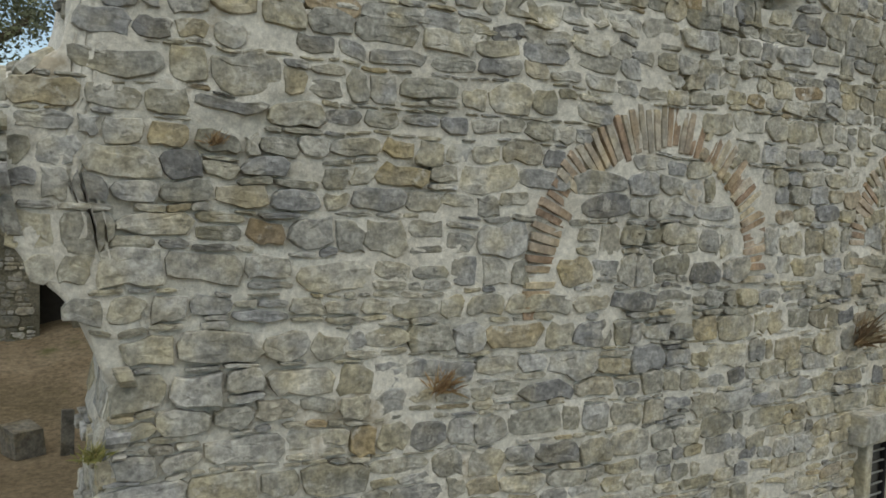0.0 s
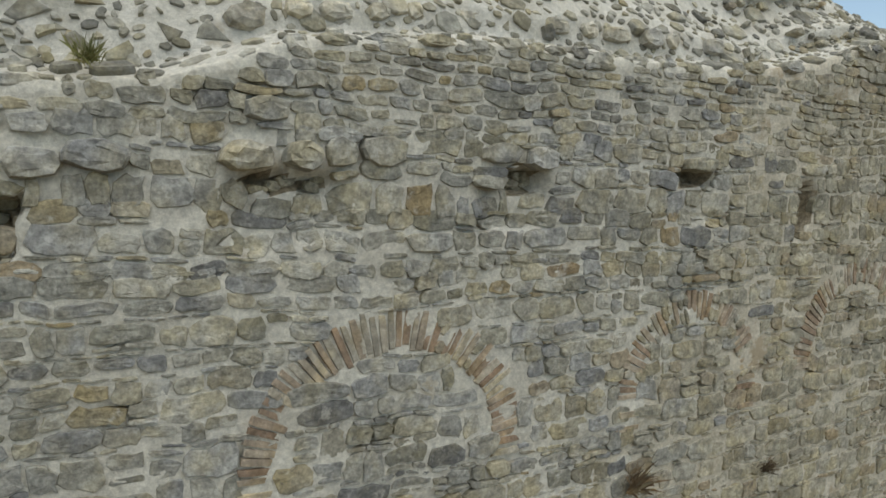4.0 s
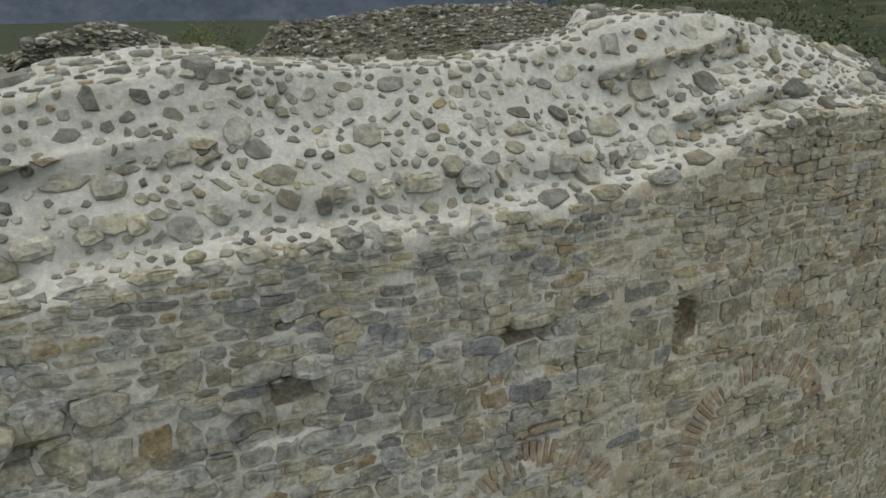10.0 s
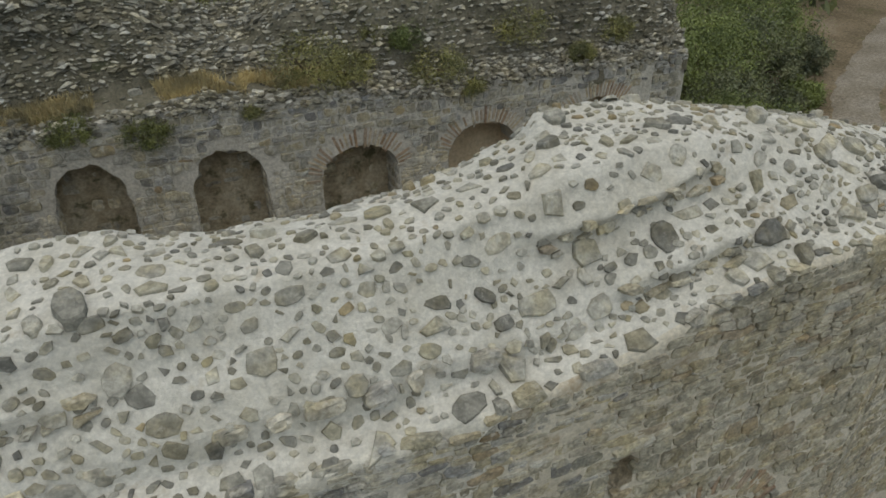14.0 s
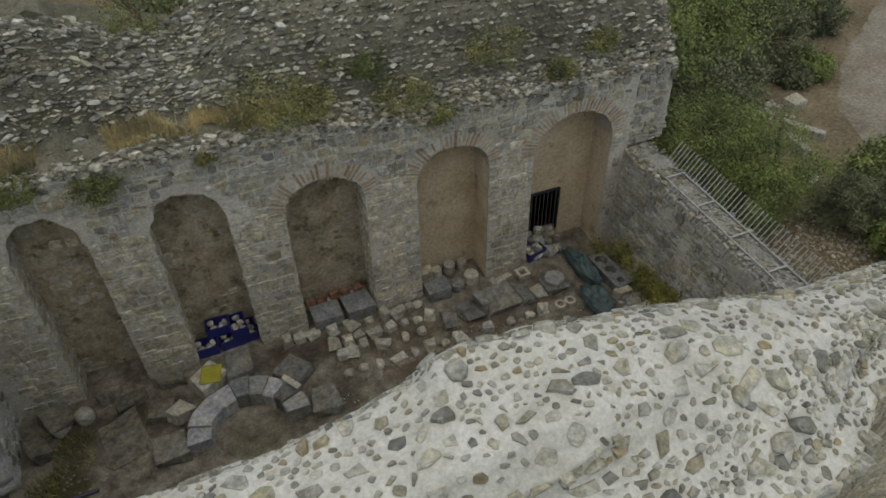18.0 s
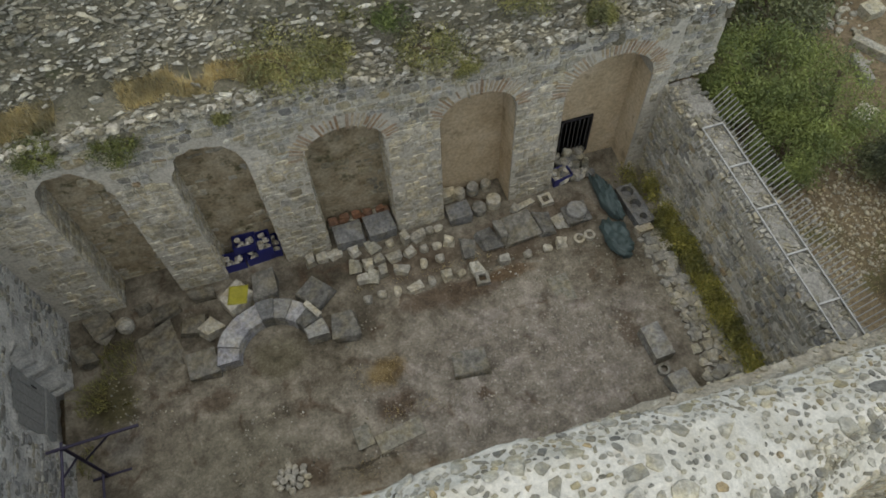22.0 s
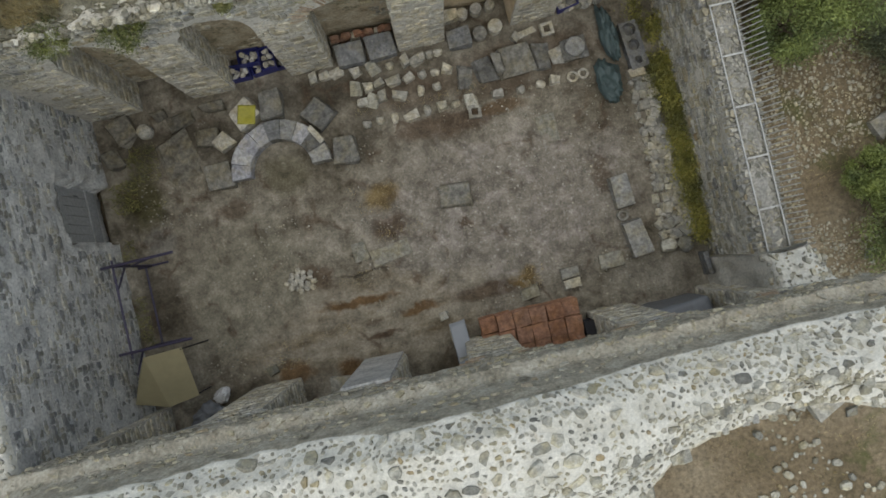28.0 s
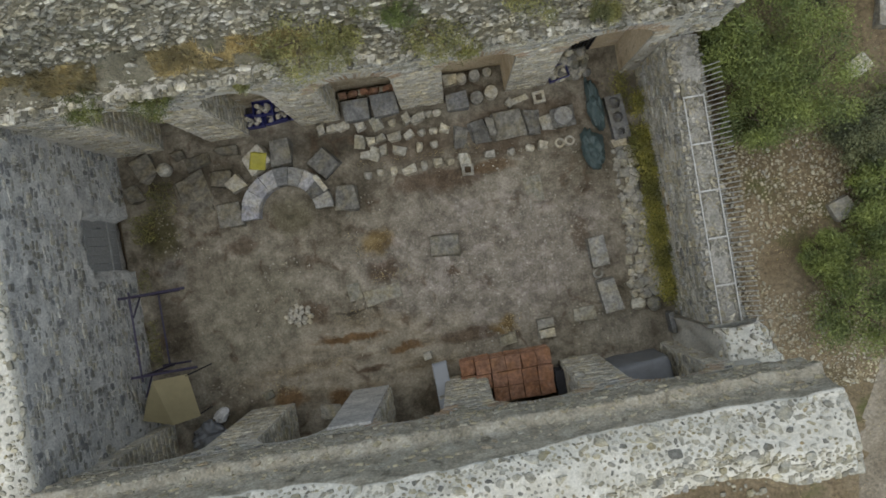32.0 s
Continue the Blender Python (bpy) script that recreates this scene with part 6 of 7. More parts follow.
def build_bundle(name, x, y, rz, size, material, label, category, group="", seed=1):
    bm = bmesh.new()
    bmesh.ops.create_uvsphere(bm, u_segments=44, v_segments=26, radius=0.5)
    for v in bm.verts:
        crease = abs(noise.noise(v.co * 5 + Vector((seed, 3, 0)))) + 0.6 * abs(noise.noise(v.co * 11 + Vector((seed, 0, 5))))
        fold = 0.92 + 0.3 * noise.noise(Vector((v.co.x * 2.5, v.co.y * 2.5, seed))) + 0.34 * crease + 0.07 * math.sin(14 * math.atan2(v.co.y, v.co.x) + 5 * v.co.z) * max(0.0, 0.35 - v.co.z)
        v.co = Vector((v.co.x * size[0] * fold, v.co.y * size[1] * fold, max(0.0, v.co.z + 0.32) * size[2] * 1.22 * (0.85 + 0.25 * noise.noise(v.co * 4) + 0.4 * crease)))
    cover = part(name, bm, material, None, "", True)
    cover.matrix_world = pose(x, y, -0.01, 0, 0, rz)
    tagged(cover, label, category, group)


build_bundle("green_tarpaulin", 15.84, 13.66, 6, (0.42, 1.4, 0.5), tarp_green, "long bundle under a dark green tarpaulin", "covered bundle", "green tarpaulin bundles", 1)
build_bundle("green_tarpaulin", 15.6, 12.42, 12, (0.62, 1.1, 0.45), tarp_green, "rounded bundle under a dark green tarpaulin", "covered bundle", "green tarpaulin bundles", 2)


def build_holed_slab():
    """A long grey block pierced by three round basins."""
    bm = bmesh.new()
    w, cell, h = 0.48, 0.42, 0.3
    for k, r in enumerate((0.1, 0.15, 0.17)):
        y0 = k * cell - 0.63
        loops = []
        for rr, z in ((None, 0.0), (None, h), (r, h), (r * 0.95, h * 0.3)):
            line = []
            for i in range(24):
                a = 2 * math.pi * i / 24 + math.pi / 4
                c, s = math.cos(a), math.sin(a)
                if rr is None:
                    m = max(abs(c), abs(s))
                    line.append(bm.verts.new((c / m * w / 2, y0 + cell / 2 + s / m * cell / 2, z)))
                else:
                    line.append(bm.verts.new((c * rr, y0 + cell / 2 + s * rr, z)))
            loops.append(line)
        for a, b in zip(loops, loops[1:]):
            for i in range(24):
                j = (i + 1) % 24
                bm.faces.new((a[i], a[j], b[j], b[i]))
        bm.faces.new(loops[-1])
    bmesh.ops.remove_doubles(bm, verts=bm.verts, dist=0.002)
    ob = part("pierced_block", bm, marble_grey)
    ob.matrix_world = pose(16.42, 13.2, -0.02, 0, 0, 5)
    tagged(ob, "long grey block pierced by three round holes", "stone block")


build_holed_slab()
put("brick_block", block_mesh("brick_block", (0.46, 0.26, 0.26), 71, brick_old_part), 16.36, 12.5, -0.02, 6, "brownish brick block beside the pierced stone", "brick block")

# ---- dry-stone border along the east wall ----
border = thing("dry_stone_border", (16.4, 10.0, 0), "low border of loose grey stones along the east wall", "stone border")
cobble = [block_mesh("border_stone", (0.21, 0.17, 0.15), 120 + i, m, 0.035) for i, m in enumerate((block_grey, marble, block_grey, stone_pale_part, marble, block_grey))]
rb = random.Random(21)
y = 12.3
while y > 7.95:
    f = (12.3 - y) / 4.4
    wide = 0.3 + 0.4 * max(0.0, f - 0.35)
    for side in (-1, 1, 0, 0.5, -0.5, 0.75)[: 4 if f < 0.4 else 6]:
        s = rb.uniform(0.6, 1.15) if side == -1 else rb.uniform(0.8, 1.6)
        ob = part("border_stone", cobble[rb.randrange(6)], None, border)
        ob.location = (0.02 + 0.1 * f + side * wide * 0.75 + rb.uniform(-0.05, 0.05), y - 10 + rb.uniform(-0.07, 0.07), -0.03)
        ob.rotation_euler = (0, 0, rb.uniform(0, 6))
        ob.scale = (s, s, s * 0.8)
    y -= rb.uniform(0.13, 0.22)
big_e = "large blocks before the east wall"
put("hewn_block", block_mesh("hewn_block", (0.5, 0.85, 0.36), 201, marble_grey, 0.03), 15.25, 9.5, -0.02, 4, "grey hewn block lying on the floor", "stone block", big_e)
put("hewn_block", block_mesh("hewn_block", (0.52, 0.95, 0.4), 202, marble_grey, 0.03), 15.36, 8.22, -0.02, 8, "long pale hewn block lying on the floor", "stone block", big_e)
put("hewn_block", block_mesh("hewn_block", (0.62, 0.42, 0.1), 203, stone_ruin_part, 0.03), 14.6, 7.8, -0.02, 2, "thin dusty grey slab lying flat", "stone slab", big_e)
put("boulder", rock_mesh("boulder", (0.5, 0.42, 0.36), 31, stone_pale_part), 16.15, 7.83, -0.02, 0, "rounded grey boulder at the border's end", "boulder", "boulders")
put("boulder", rock_mesh("boulder", (0.46, 0.48, 0.4), 32, stone_pale_part), 16.58, 7.78, -0.02, 30, "rounded grey boulder at the border's end", "boulder", "boulders")
put("standing_slab", block_mesh("standing_slab", (0.12, 0.62, 0.55), 204, marble_grey), 16.95, 7.2, -0.02, 4, "thin dark slab leaning by the corner", "stone slab")
put("hewn_block", block_mesh("hewn_block", (0.86, 0.66, 0.24), 205, slab_dark, 0.07, 0.04), 10.95, 10.4, -0.02, -4, "grey slab lying alone on the court floor", "stone slab", big_e)
for dy, s in ((-0.14, 206), (0.16, 207)):
    put("white_block", block_mesh("white_block", (0.46, 0.26, 0.3), s, marble, 0.02), 13.43, 7.58 + dy, -0.02, 3, "small pale block, one of a pair", "stone block", "pair of pale blocks")
put("flat_patch", block_mesh("flat_patch", (0.4, 0.5, 0.07), 208, stone_ruin_part, 0.03), 8.13, 9.5, -0.03, 4, "dark flat stone sunk in the floor", "stone slab", "sunken flat stones")
put("flat_patch", block_mesh("flat_patch", (1.1, 0.42, 0.07), 209, stone_ruin_part, 0.03), 8.95, 9.3, -0.03, 8, "long grey stone sunk in the floor", "stone slab", "sunken flat stones")
put("flat_patch", block_mesh("flat_patch", (0.5, 0.75, 0.05), 210, stone_ruin_part, 0.03), 13.75, 11.6, -0.03, 4, "dusty flat stone sunk in the floor", "stone slab", "sunken flat stones")
heap = thing("cobble_heap", (6.44, 9.08, -0.02), "small heap of white cobbles on the floor", "stone heap")
white = [rock_mesh("cobble", (0.19, 0.16, 0.14), 140 + i, marble) for i in range(3)]
for i in range(20):
    a, q = i * 2.4, 0.08 * math.sqrt(i)
    ob = part("cobble", white[i % 3], None, heap)
    ob.location = (q * math.cos(a) * 1.15, q * math.sin(a) * 0.85, 0.07 if i < 7 else 0.0)
    ob.rotation_euler = (0, 0, a)

# ---- along the south side ----
steel_violet = plain_material("painted_steel", (0.035, 0.03, 0.06), 0.5, 0.3, 0.2)


def build_frame():
    f = thing("steel_trestle", (2.6, 9.35, 0), "dark painted steel trestle frame against the west wall", "steel frame")
    for y in (-1.05, 1.05):
        part("upright", rod(bmesh.new(), (0, y, -0.03), (0, y, 2.15), 0.035, 8), steel_violet, f)
        part("top_beam", rod(bmesh.new(), (-0.32, y, 2.15), (1.45, y + 0.02, 2.15), 0.035, 8), steel_violet, f)
        part("brace", rod(bmesh.new(), (0, y, 1.2), (0.85, y, 2.13), 0.025, 8), steel_violet, f)
        part("brace", rod(bmesh.new(), (-0.02, y, 1.5), (-0.02, y - 0.55, 2.1), 0.025, 8), steel_violet, f)
        part("foot", rod(bmesh.new(), (-0.35, y, 0.0), (0.5, y, 0.0), 0.035, 8), steel_violet, f)
    part("long_rail", rod(bmesh.new(), (-0.05, -1.2, 2.1), (-0.05, 1.2, 2.1), 0.03, 8), steel_violet, f)
    part("long_rail", rod(bmesh.new(), (-0.02, -1.05, 0.3), (-0.02, 1.05, 0.3), 0.03, 8), steel_violet, f)


build_frame()


def build_awning():
    a = thing("canvas_awning", (2.6, 7.4, 0), "khaki canvas sheet hung as a sloping shelter", "awning")
    bm = bmesh.new()
    pts = [(0.14, 0.72, 1.98), (1.09, 0.76, 1.98), (0.93, -0.54, 1.1), (0.16, -0.66, 1.15), (-0.68, -0.42, 1.1), (-0.3, 0.2, 1.5)]
    for dz in (0.0, -0.02):
        v = [bm.verts.new((x, y, z + dz)) for x, y, z in pts]
        for q in ((0, 3, 2, 1), (0, 5, 4, 3)):
            bm.faces.new([v[i] for i in (q if dz == 0 else q[::-1])])
    bm.verts.ensure_lookup_table()
    for i in range(6):
        j = (i + 1) % 6
        bm.faces.new((bm.verts[i], bm.verts[j], bm.verts[6 + j], bm.verts[6 + i]))
    bmesh.ops.recalc_face_normals(bm, faces=bm.faces)
    part("canvas", bm, khaki, a)
    for x, y, z in ((0.88, -0.5, 1.1), (-0.6, -0.4, 1.1), (1.05, 0.72, 1.96)):
        part("pole", rod(bmesh.new(), (x, y, -0.03), (x, y, z), 0.022, 8), iron_dark, a)


build_awning()
build_bundle("dark_tarpaulin", 3.3, 6.1, 20, (0.9, 0.7, 0.45), tarp_blue, "grey sheeted pile beside the canvas shelter", "covered bundle", "", 4)
build_bundle("white_sack", 3.75, 6.62, 50, (0.5, 0.32, 0.28), white_bag, "crumpled whitish sack on the floor", "sack", "", 6)
board_grey = plain_material("grey_board", (0.24, 0.255, 0.28), 0.5, 0, 0.1, 0.4)
build_sheet("leaning_board", [(10.02, 7.12, 0.34), (10.44, 7.16, 0.34), (10.5, 5.85, 0.85), (10.08, 5.82, 0.85)], 0.03, board_grey, "flat grey board leaning over stones by a pier", "board", 0.0)
put("board_block", block_mesh("board_block", (0.36, 0.4, 0.36), 215, stone_tan_part), 10.2, 6.9, -0.03, 0, "tan block below the leaning board", "stone block", "blocks below the board")
put("board_block", block_mesh("board_block", (0.36, 0.4, 0.74), 216, stone_tan_part), 10.26, 6.05, -0.03, 0, "tall tan block below the leaning board", "stone block", "blocks below the board")
put("board_block", block_mesh("board_block", (0.24, 0.2, 0.3), 217, marble), 9.95, 7.35, -0.03, 12, "small pale stone before the board", "stone block", "blocks below the board")


def build_tiles():
    r = random.Random(44)
    tile = [block_mesh("roof_tile", (0.41, 0.4, 0.045), 230 + i, tile_red, 0.008, 0.008) for i in range(4)]
    for i in range(6):
        for j in range(3):
            if (i, j) in ((0, 0), (1, 0)):
                continue
            x, y = 10.98 + 0.425 * i + 0.02 * j, 6.08 + 0.41 * j
            n = 20 + (1 if r.random() < 0.5 else 0) - (5 if (i, j) == (0, 1) else 0) - (3 if j == 2 and i in (0, 5) else 0)
            stack = thing("tile_stack", (x, y, -0.02), "stack of square red terracotta tiles against the wall", "tile stack", "stacks of terracotta tiles", r.uniform(-3, 3))
            for k in range(n):
                ob = part("roof_tile", tile[r.randrange(4)], None, stack)
                ob.location = (r.uniform(-0.012, 0.012), r.uniform(-0.012, 0.012), 0.05 * k)
                ob.rotation_euler = (0, 0, r.uniform(-0.03, 0.03))


build_tiles()
iron_box = thing("iron_rack", (13.5, 6.15, -0.02), "dark rusty iron rack beside the tile stacks", "iron rack")
for x in (-0.12, 0.12):
    for y in (-0.3, 0.3):
        part("rack_leg", rod(bmesh.new(), (x, y, 0), (x, y, 1.0), 0.02), iron_dark, iron_box)
for z in (0.4, 1.0):
    part("rack_shelf", box(bmesh.new(), -0.13, 0.13, -0.32, 0.32, z, z + 0.03, 0.004), iron_dark, iron_box)


def build_covered_pile():
    bm = bmesh.new()
    box(bm, -0.75, 0.75, -0.42, 0.42, 0, 1.72, 0.12)
    bmesh.ops.subdivide_edges(bm, edges=[e for e in bm.edges if e.calc_length() > 0.3], cuts=4, use_grid_fill=True)
    for v in bm.verts:
        v.co += Vector((noise.noise(v.co * 2.5), noise.noise(v.co * 2.5 + Vector((3, 0, 0))), noise.noise(v.co * 2 + Vector((0, 5, 0))) * 0.6)) * 0.06
        v.co.z = max(v.co.z, 0)
    ob = part("blue_tarpaulin", bm, tarp_blue, None, "", True)
    ob.matrix_world = pose(15.65, 6.05, -0.02, 0, 0, 3)
    tagged(ob, "tall pile under a blue-grey tarpaulin in a recess", "tarpaulin")


build_covered_pile()
part("plaster_coat", box(bmesh.new(), 7.62, 8.66, 6.61, 6.68, -0.2, 4.4, 0.012, 0.012), west_face, wall_south_inner, "pale lime plaster left on a pier")
for x, y, sx, sy, h, s in ((5.2, 6.95, 0.26, 0.2, 0.16, 221), (12.3, 7.45, 0.5, 0.3, 0.2, 222), (6.9, 6.2, 0.6, 0.4, 0.2, 223)):
    put("rough_block", block_mesh("rough_block", (sx, sy, h), s, stone_ruin_part, 0.04), x, y, -0.03, rng.uniform(-10, 10), "rough grey block beside the inner piers", "stone block", "rough blocks by the piers")

# ---- door in the west wall, grating in the last niche, barred window in the south face ----
wood_grey = plain_material("weathered_wood", (0.26, 0.26, 0.255), 0.85, 0, 0.35, 0.08)
door = thing("door_1", (1.47, 11.95, 0), "weathered grey plank door closed in the west wall", "door")
tagged(door, kind="structure")
planks = []
for i in range(6):
    planks += [0]
    planks[i] = part("door_plank", box(bmesh.new(), 0, 0.05, -0.72 + 0.24 * i, -0.49 + 0.24 * i, 0, 2.3, 0.006), wood_grey, door)
for z in (0.4, 1.8):
    part("door_ledge", box(bmesh.new(), 0.05, 0.09, -0.7, 0.7, z, z + 0.14, 0.006), wood_grey, door)
part("door_handle", rod(bmesh.new(), (0.1, 0.5, 1.0), (0.1, 0.5, 1.2), 0.014), iron_dark, planks[5], "dark iron door handle")


def build_grating(name, place, w, h, across, label, turn=0.0, lying=False):
    g = thing(name, place, label, "barred window", "", turn)
    tagged(g, kind="structure")
    # thin dark sheet added in place of the opening's shade
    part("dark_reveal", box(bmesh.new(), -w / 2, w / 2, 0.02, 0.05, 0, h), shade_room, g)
    for x0, x1, z0, z1 in ((-w / 2, w / 2, 0, 0.05), (-w / 2, w / 2, h - 0.05, h), (-w / 2, -w / 2 + 0.05, 0.05, h - 0.05), (w / 2 - 0.05, w / 2, 0.05, h - 0.05)):
        part("window_frame", box(bmesh.new(), x0, x1, -0.05, 0.0, z0, z1, 0.006), iron_dark, g)
    for i in range(1, across):
        if lying:
            z = h * i / across
            part("bar", rod(bmesh.new(), (-w / 2, -0.03, z), (w / 2, -0.03, z), 0.012), metal_pale, g)
        else:
            x = -w / 2 + w * i / across
            part("bar", rod(bmesh.new(), (x, -0.03, 0), (x, -0.03, h), 0.013), iron_grey, g)
    return g


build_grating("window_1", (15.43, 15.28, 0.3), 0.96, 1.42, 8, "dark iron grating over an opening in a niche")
build_grating("window_2", (7.15, 4.42, 0.2), 1.2, 1.6, 13, "barred window low in the south wall face", 0, True)
bm = box(bmesh.new(), 6.25, 8.1, 3.86, 4.3, 1.8, 2.12, 0.03, 0.02)
part("window_lintel", bm, stone_pale_part, wall_south, "long pale stone lintel")
bm = box(bmesh.new(), 6.45, 6.56, 3.93, 4.3, 0.2, 1.8, 0.02, 0.01)
part("window_jamb", bm, stone_pale_part, wall_south)


# ---- steel fence on the east wall ----
def build_fence():
    f = thing("steel_fence", (17.75, 10.4, 3.12), "pale galvanised picket fence on the east wall's top", "fence")
    for x in (-0.4, 0.1):
        rail = part("base_rail", box(bmesh.new(), x - 0.015, x + 0.015, -3.3, 2.6, 0.02, 0.05), metal_pale, f)
    for i in range(6):
        y = -3.28 + 1.17 * i
        part("cross_bar", box(bmesh.new(), -0.38, 0.08, y - 0.02, y + 0.02, 0.02, 0.06), metal_pale, rail)
    picket = bmesh.new()
    rod(picket, (0.12, 0, -0.02), (0.46, 0, 0.44), 0.013, 5)
    pm = bpy.data.meshes.new("picket")
    picket.to_mesh(pm)
    picket.free()
    pm.materials.append(metal_pale)
    short = bmesh.new()
    rod(short, (-0.4, 0, 0.04), (-0.62, 0, -0.2), 0.014, 5)
    sm = bpy.data.meshes.new("short_bar")
    short.to_mesh(sm)
    short.free()
    sm.materials.append(metal_pale)
    for i in range(55):
        ob = part("picket", pm, None, f)
        ob.location = (0, -3.3 + 0.121 * i, 0)
    for i in range(48):
        ob = part("short_bar", sm, None, f)
        ob.location = (0, -3.3 + 0.121 * i, 0)


build_fence()


# ---- plants ----
def leaf_cloud(rng, centres, per, spread, leaf, up=0.3):
    """Leaves as small bent quads round the given clump centres."""
    c = np.repeat(np.array(centres, float), per, 0)
    n = len(c)
    p = c[:, :3] + rng.normal(0, 1, (n, 3)) * c[:, 3:4] * spread
    a = rng.normal(0, 1, (n, 3))
    a /= np.linalg.norm(a, axis=1, keepdims=True)
    b = np.cross(a, rng.normal(0, 1, (n, 3)) + [0, 0, up])
    b /= np.linalg.norm(b, axis=1, keepdims=True) + 1e-9
    s = leaf * rng.uniform(0.6, 1.4, (n, 1))
    v = np.stack([p - a * s, p + b * s * 0.45, p + a * s, p - b * s * 0.45], 1).reshape(-1, 3)
    return v, [(4 * i, 4 * i + 1, 4 * i + 2, 4 * i + 3) for i in range(n)]


def clumps(rng, n, radius, squash, base=0.0):
    d = rng.normal(0, 1, (n, 3))
    d /= np.linalg.norm(d, axis=1, keepdims=True)
    r = radius * rng.uniform(0.35, 1.0, (n, 1)) ** 0.5
    p = d * r * [1, 1, squash]
    p[:, 2] += base
    return np.c_[p, rng.uniform(0.6, 1.25, n)]


def build_tree(x, y, radius, height, material, label, seed, category="tree", group="", leaves=2600, leaf=0.075, z=None):
    rng = np.random.default_rng(seed)
    r = random.Random(seed)
    z = float(ground_z(x, y)) - 0.1 if z is None else z
    tree = thing("tree" if category == "tree" else "bush", (x, y, z), label, category, group)
    crown = height - radius * 0.75
    bm = bmesh.new()
    prev, lean = Vector((0, 0, 0)), Vector((r.uniform(-0.2, 0.2), r.uniform(-0.2, 0.2), 0))
    for k in range(4):
        nxt = Vector((lean.x * (k + 1) / 4, lean.y * (k + 1) / 4, crown * (k + 1) / 4))
        d = nxt - prev
        bmesh.ops.create_cone(bm, segments=8, radius1=0.055 * radius * (1.6 - 0.25 * k) + 0.02, radius2=0.055 * radius * (1.35 - 0.25 * k) + 0.02, depth=d.length * 1.04, matrix=Matrix.Translation((prev + nxt) / 2) @ d.to_track_quat("Z", "Y").to_matrix().to_4x4())
        prev = nxt
    trunk = part("trunk", bm, bark, tree)
    c = clumps(rng, 46, radius, min(0.8, height / radius * 0.42), max(crown, height * 0.5))
    c[:, 2] = np.maximum(c[:, 2], 0.15)
    for k in range(5):
        q = Vector(c[k * 7][:3])
        part("limb", rod(bmesh.new(), tuple(prev * 0.8), tuple(q * 0.85 + prev * 0.12), 0.028 * radius, 6), bark, trunk)
    v, f = leaf_cloud(rng, c, leaves // 46, radius * 0.17, leaf)
    v[:, 2] = np.maximum(v[:, 2], 0.05)
    part("crown", mesh_of("crown", v, f, material), None, tree)
    return tree


def build_tuft(name, x, y, z, size, material, label, category, seed, blades=70, direction=(0, 0, 1), group="", wide=0.5):
    """A tuft of narrow blades growing from one spot."""
    rng = np.random.default_rng(seed)
    d = rng.normal(0, wide, (blades, 3)) + np.array(direction)
    d /= np.linalg.norm(d, axis=1, keepdims=True)
    root = rng.normal(0, 0.16, (blades, 3)) * size * (1 - np.abs(np.array(direction)) * 0.7)
    l = size * rng.uniform(0.5, 1.1, (blades, 1))
    side = np.cross(d, rng.normal(0, 1, (blades, 3)))
    side /= np.linalg.norm(side, axis=1, keepdims=True) + 1e-9
    w = size * 0.014
    droop = np.array([0, 0, -0.12]) * size
    v = np.stack([root - side * w, root + side * w, root + d * l * 0.6 + side * w * 0.8, root + d * l + droop], 1).reshape(-1, 3)
    f = [(4 * i, 4 * i + 1, 4 * i + 2, 4 * i + 3) for i in range(blades)]
    ob = new(name, mesh_of(name, v, f, material))
    ob.location = (x, y, z)
    return tagged(ob, label, category, group)


for x, z, s, m, lab, k in ((1.9, 2.72, 0.2, tuft_dry, "dry reddish tuft rooted in the wall face", 1), (6.28, 2.78, 0.35, tuft_dry, "large dry reddish tuft rooted in the wall face", 2), (1.57, 6.4, 0.2, leaf_weed, "green sprig growing from the wall's edge", 3),
                           (0.48, 4.22, 0.1, tuft_dry, "dry reddish tuft rooted in the wall face", 4), (8.3, 2.6, 0.2, tuft_dry, "dry reddish tuft rooted in the wall face", 5), (-0.12, 2.5, 0.16, leaf_weed, "green sprig on the wall's ragged end", 6)):
    build_tuft("wall_tuft", x, float(front_y(x)) - 0.02, z, s, m, lab, "plant", k, 110, (0, -0.35, 0.8), "tufts on the wall face", 0.34)

# bushes rooted in the broken mass over the arcade
for x, y, z, r, h, m, k in ((8.7, 14.95, 5.85, 0.95, 1.0, leaf_weed, 1), (9.4, 14.9, 5.75, 0.6, 0.8, leaf_weed, 8), (10.9, 15.3, 6.2, 0.5, 0.6, leaf_green, 2), (11.5, 14.8, 5.5, 0.65, 0.8, leaf_weed, 3), (13.7, 15.2, 6.0, 0.7, 0.85, leaf_weed, 4),
                            (5.3, 14.5, 5.3, 0.46, 0.6, leaf_sprig, 5), (3.98, 14.52, 5.62, 0.44, 0.5, leaf_sprig, 6), (16.3, 15.1, 5.7, 0.5, 0.7, leaf_weed, 7), (10.2, 15.5, 6.4, 0.4, 0.5, leaf_weed, 9), (15.2, 14.75, 5.4, 0.35, 0.5, leaf_weed, 10),
                            (6.8, 17.2, 7.0, 0.85, 1.2, leaf_sprig, 13), (12.2, 14.6, 5.2, 0.35, 0.4, leaf_weed, 11), (7.3, 14.6, 5.5, 0.3, 0.35, leaf_weed, 12)):
    build_tree(x, y, r, h, m, "green wall bush rooted in the broken masonry" if m is leaf_green else "dusty olive bush rooted in the broken masonry", 300 + k, "bush", "bushes on the north wall", 5200, 0.022, z - 0.05)


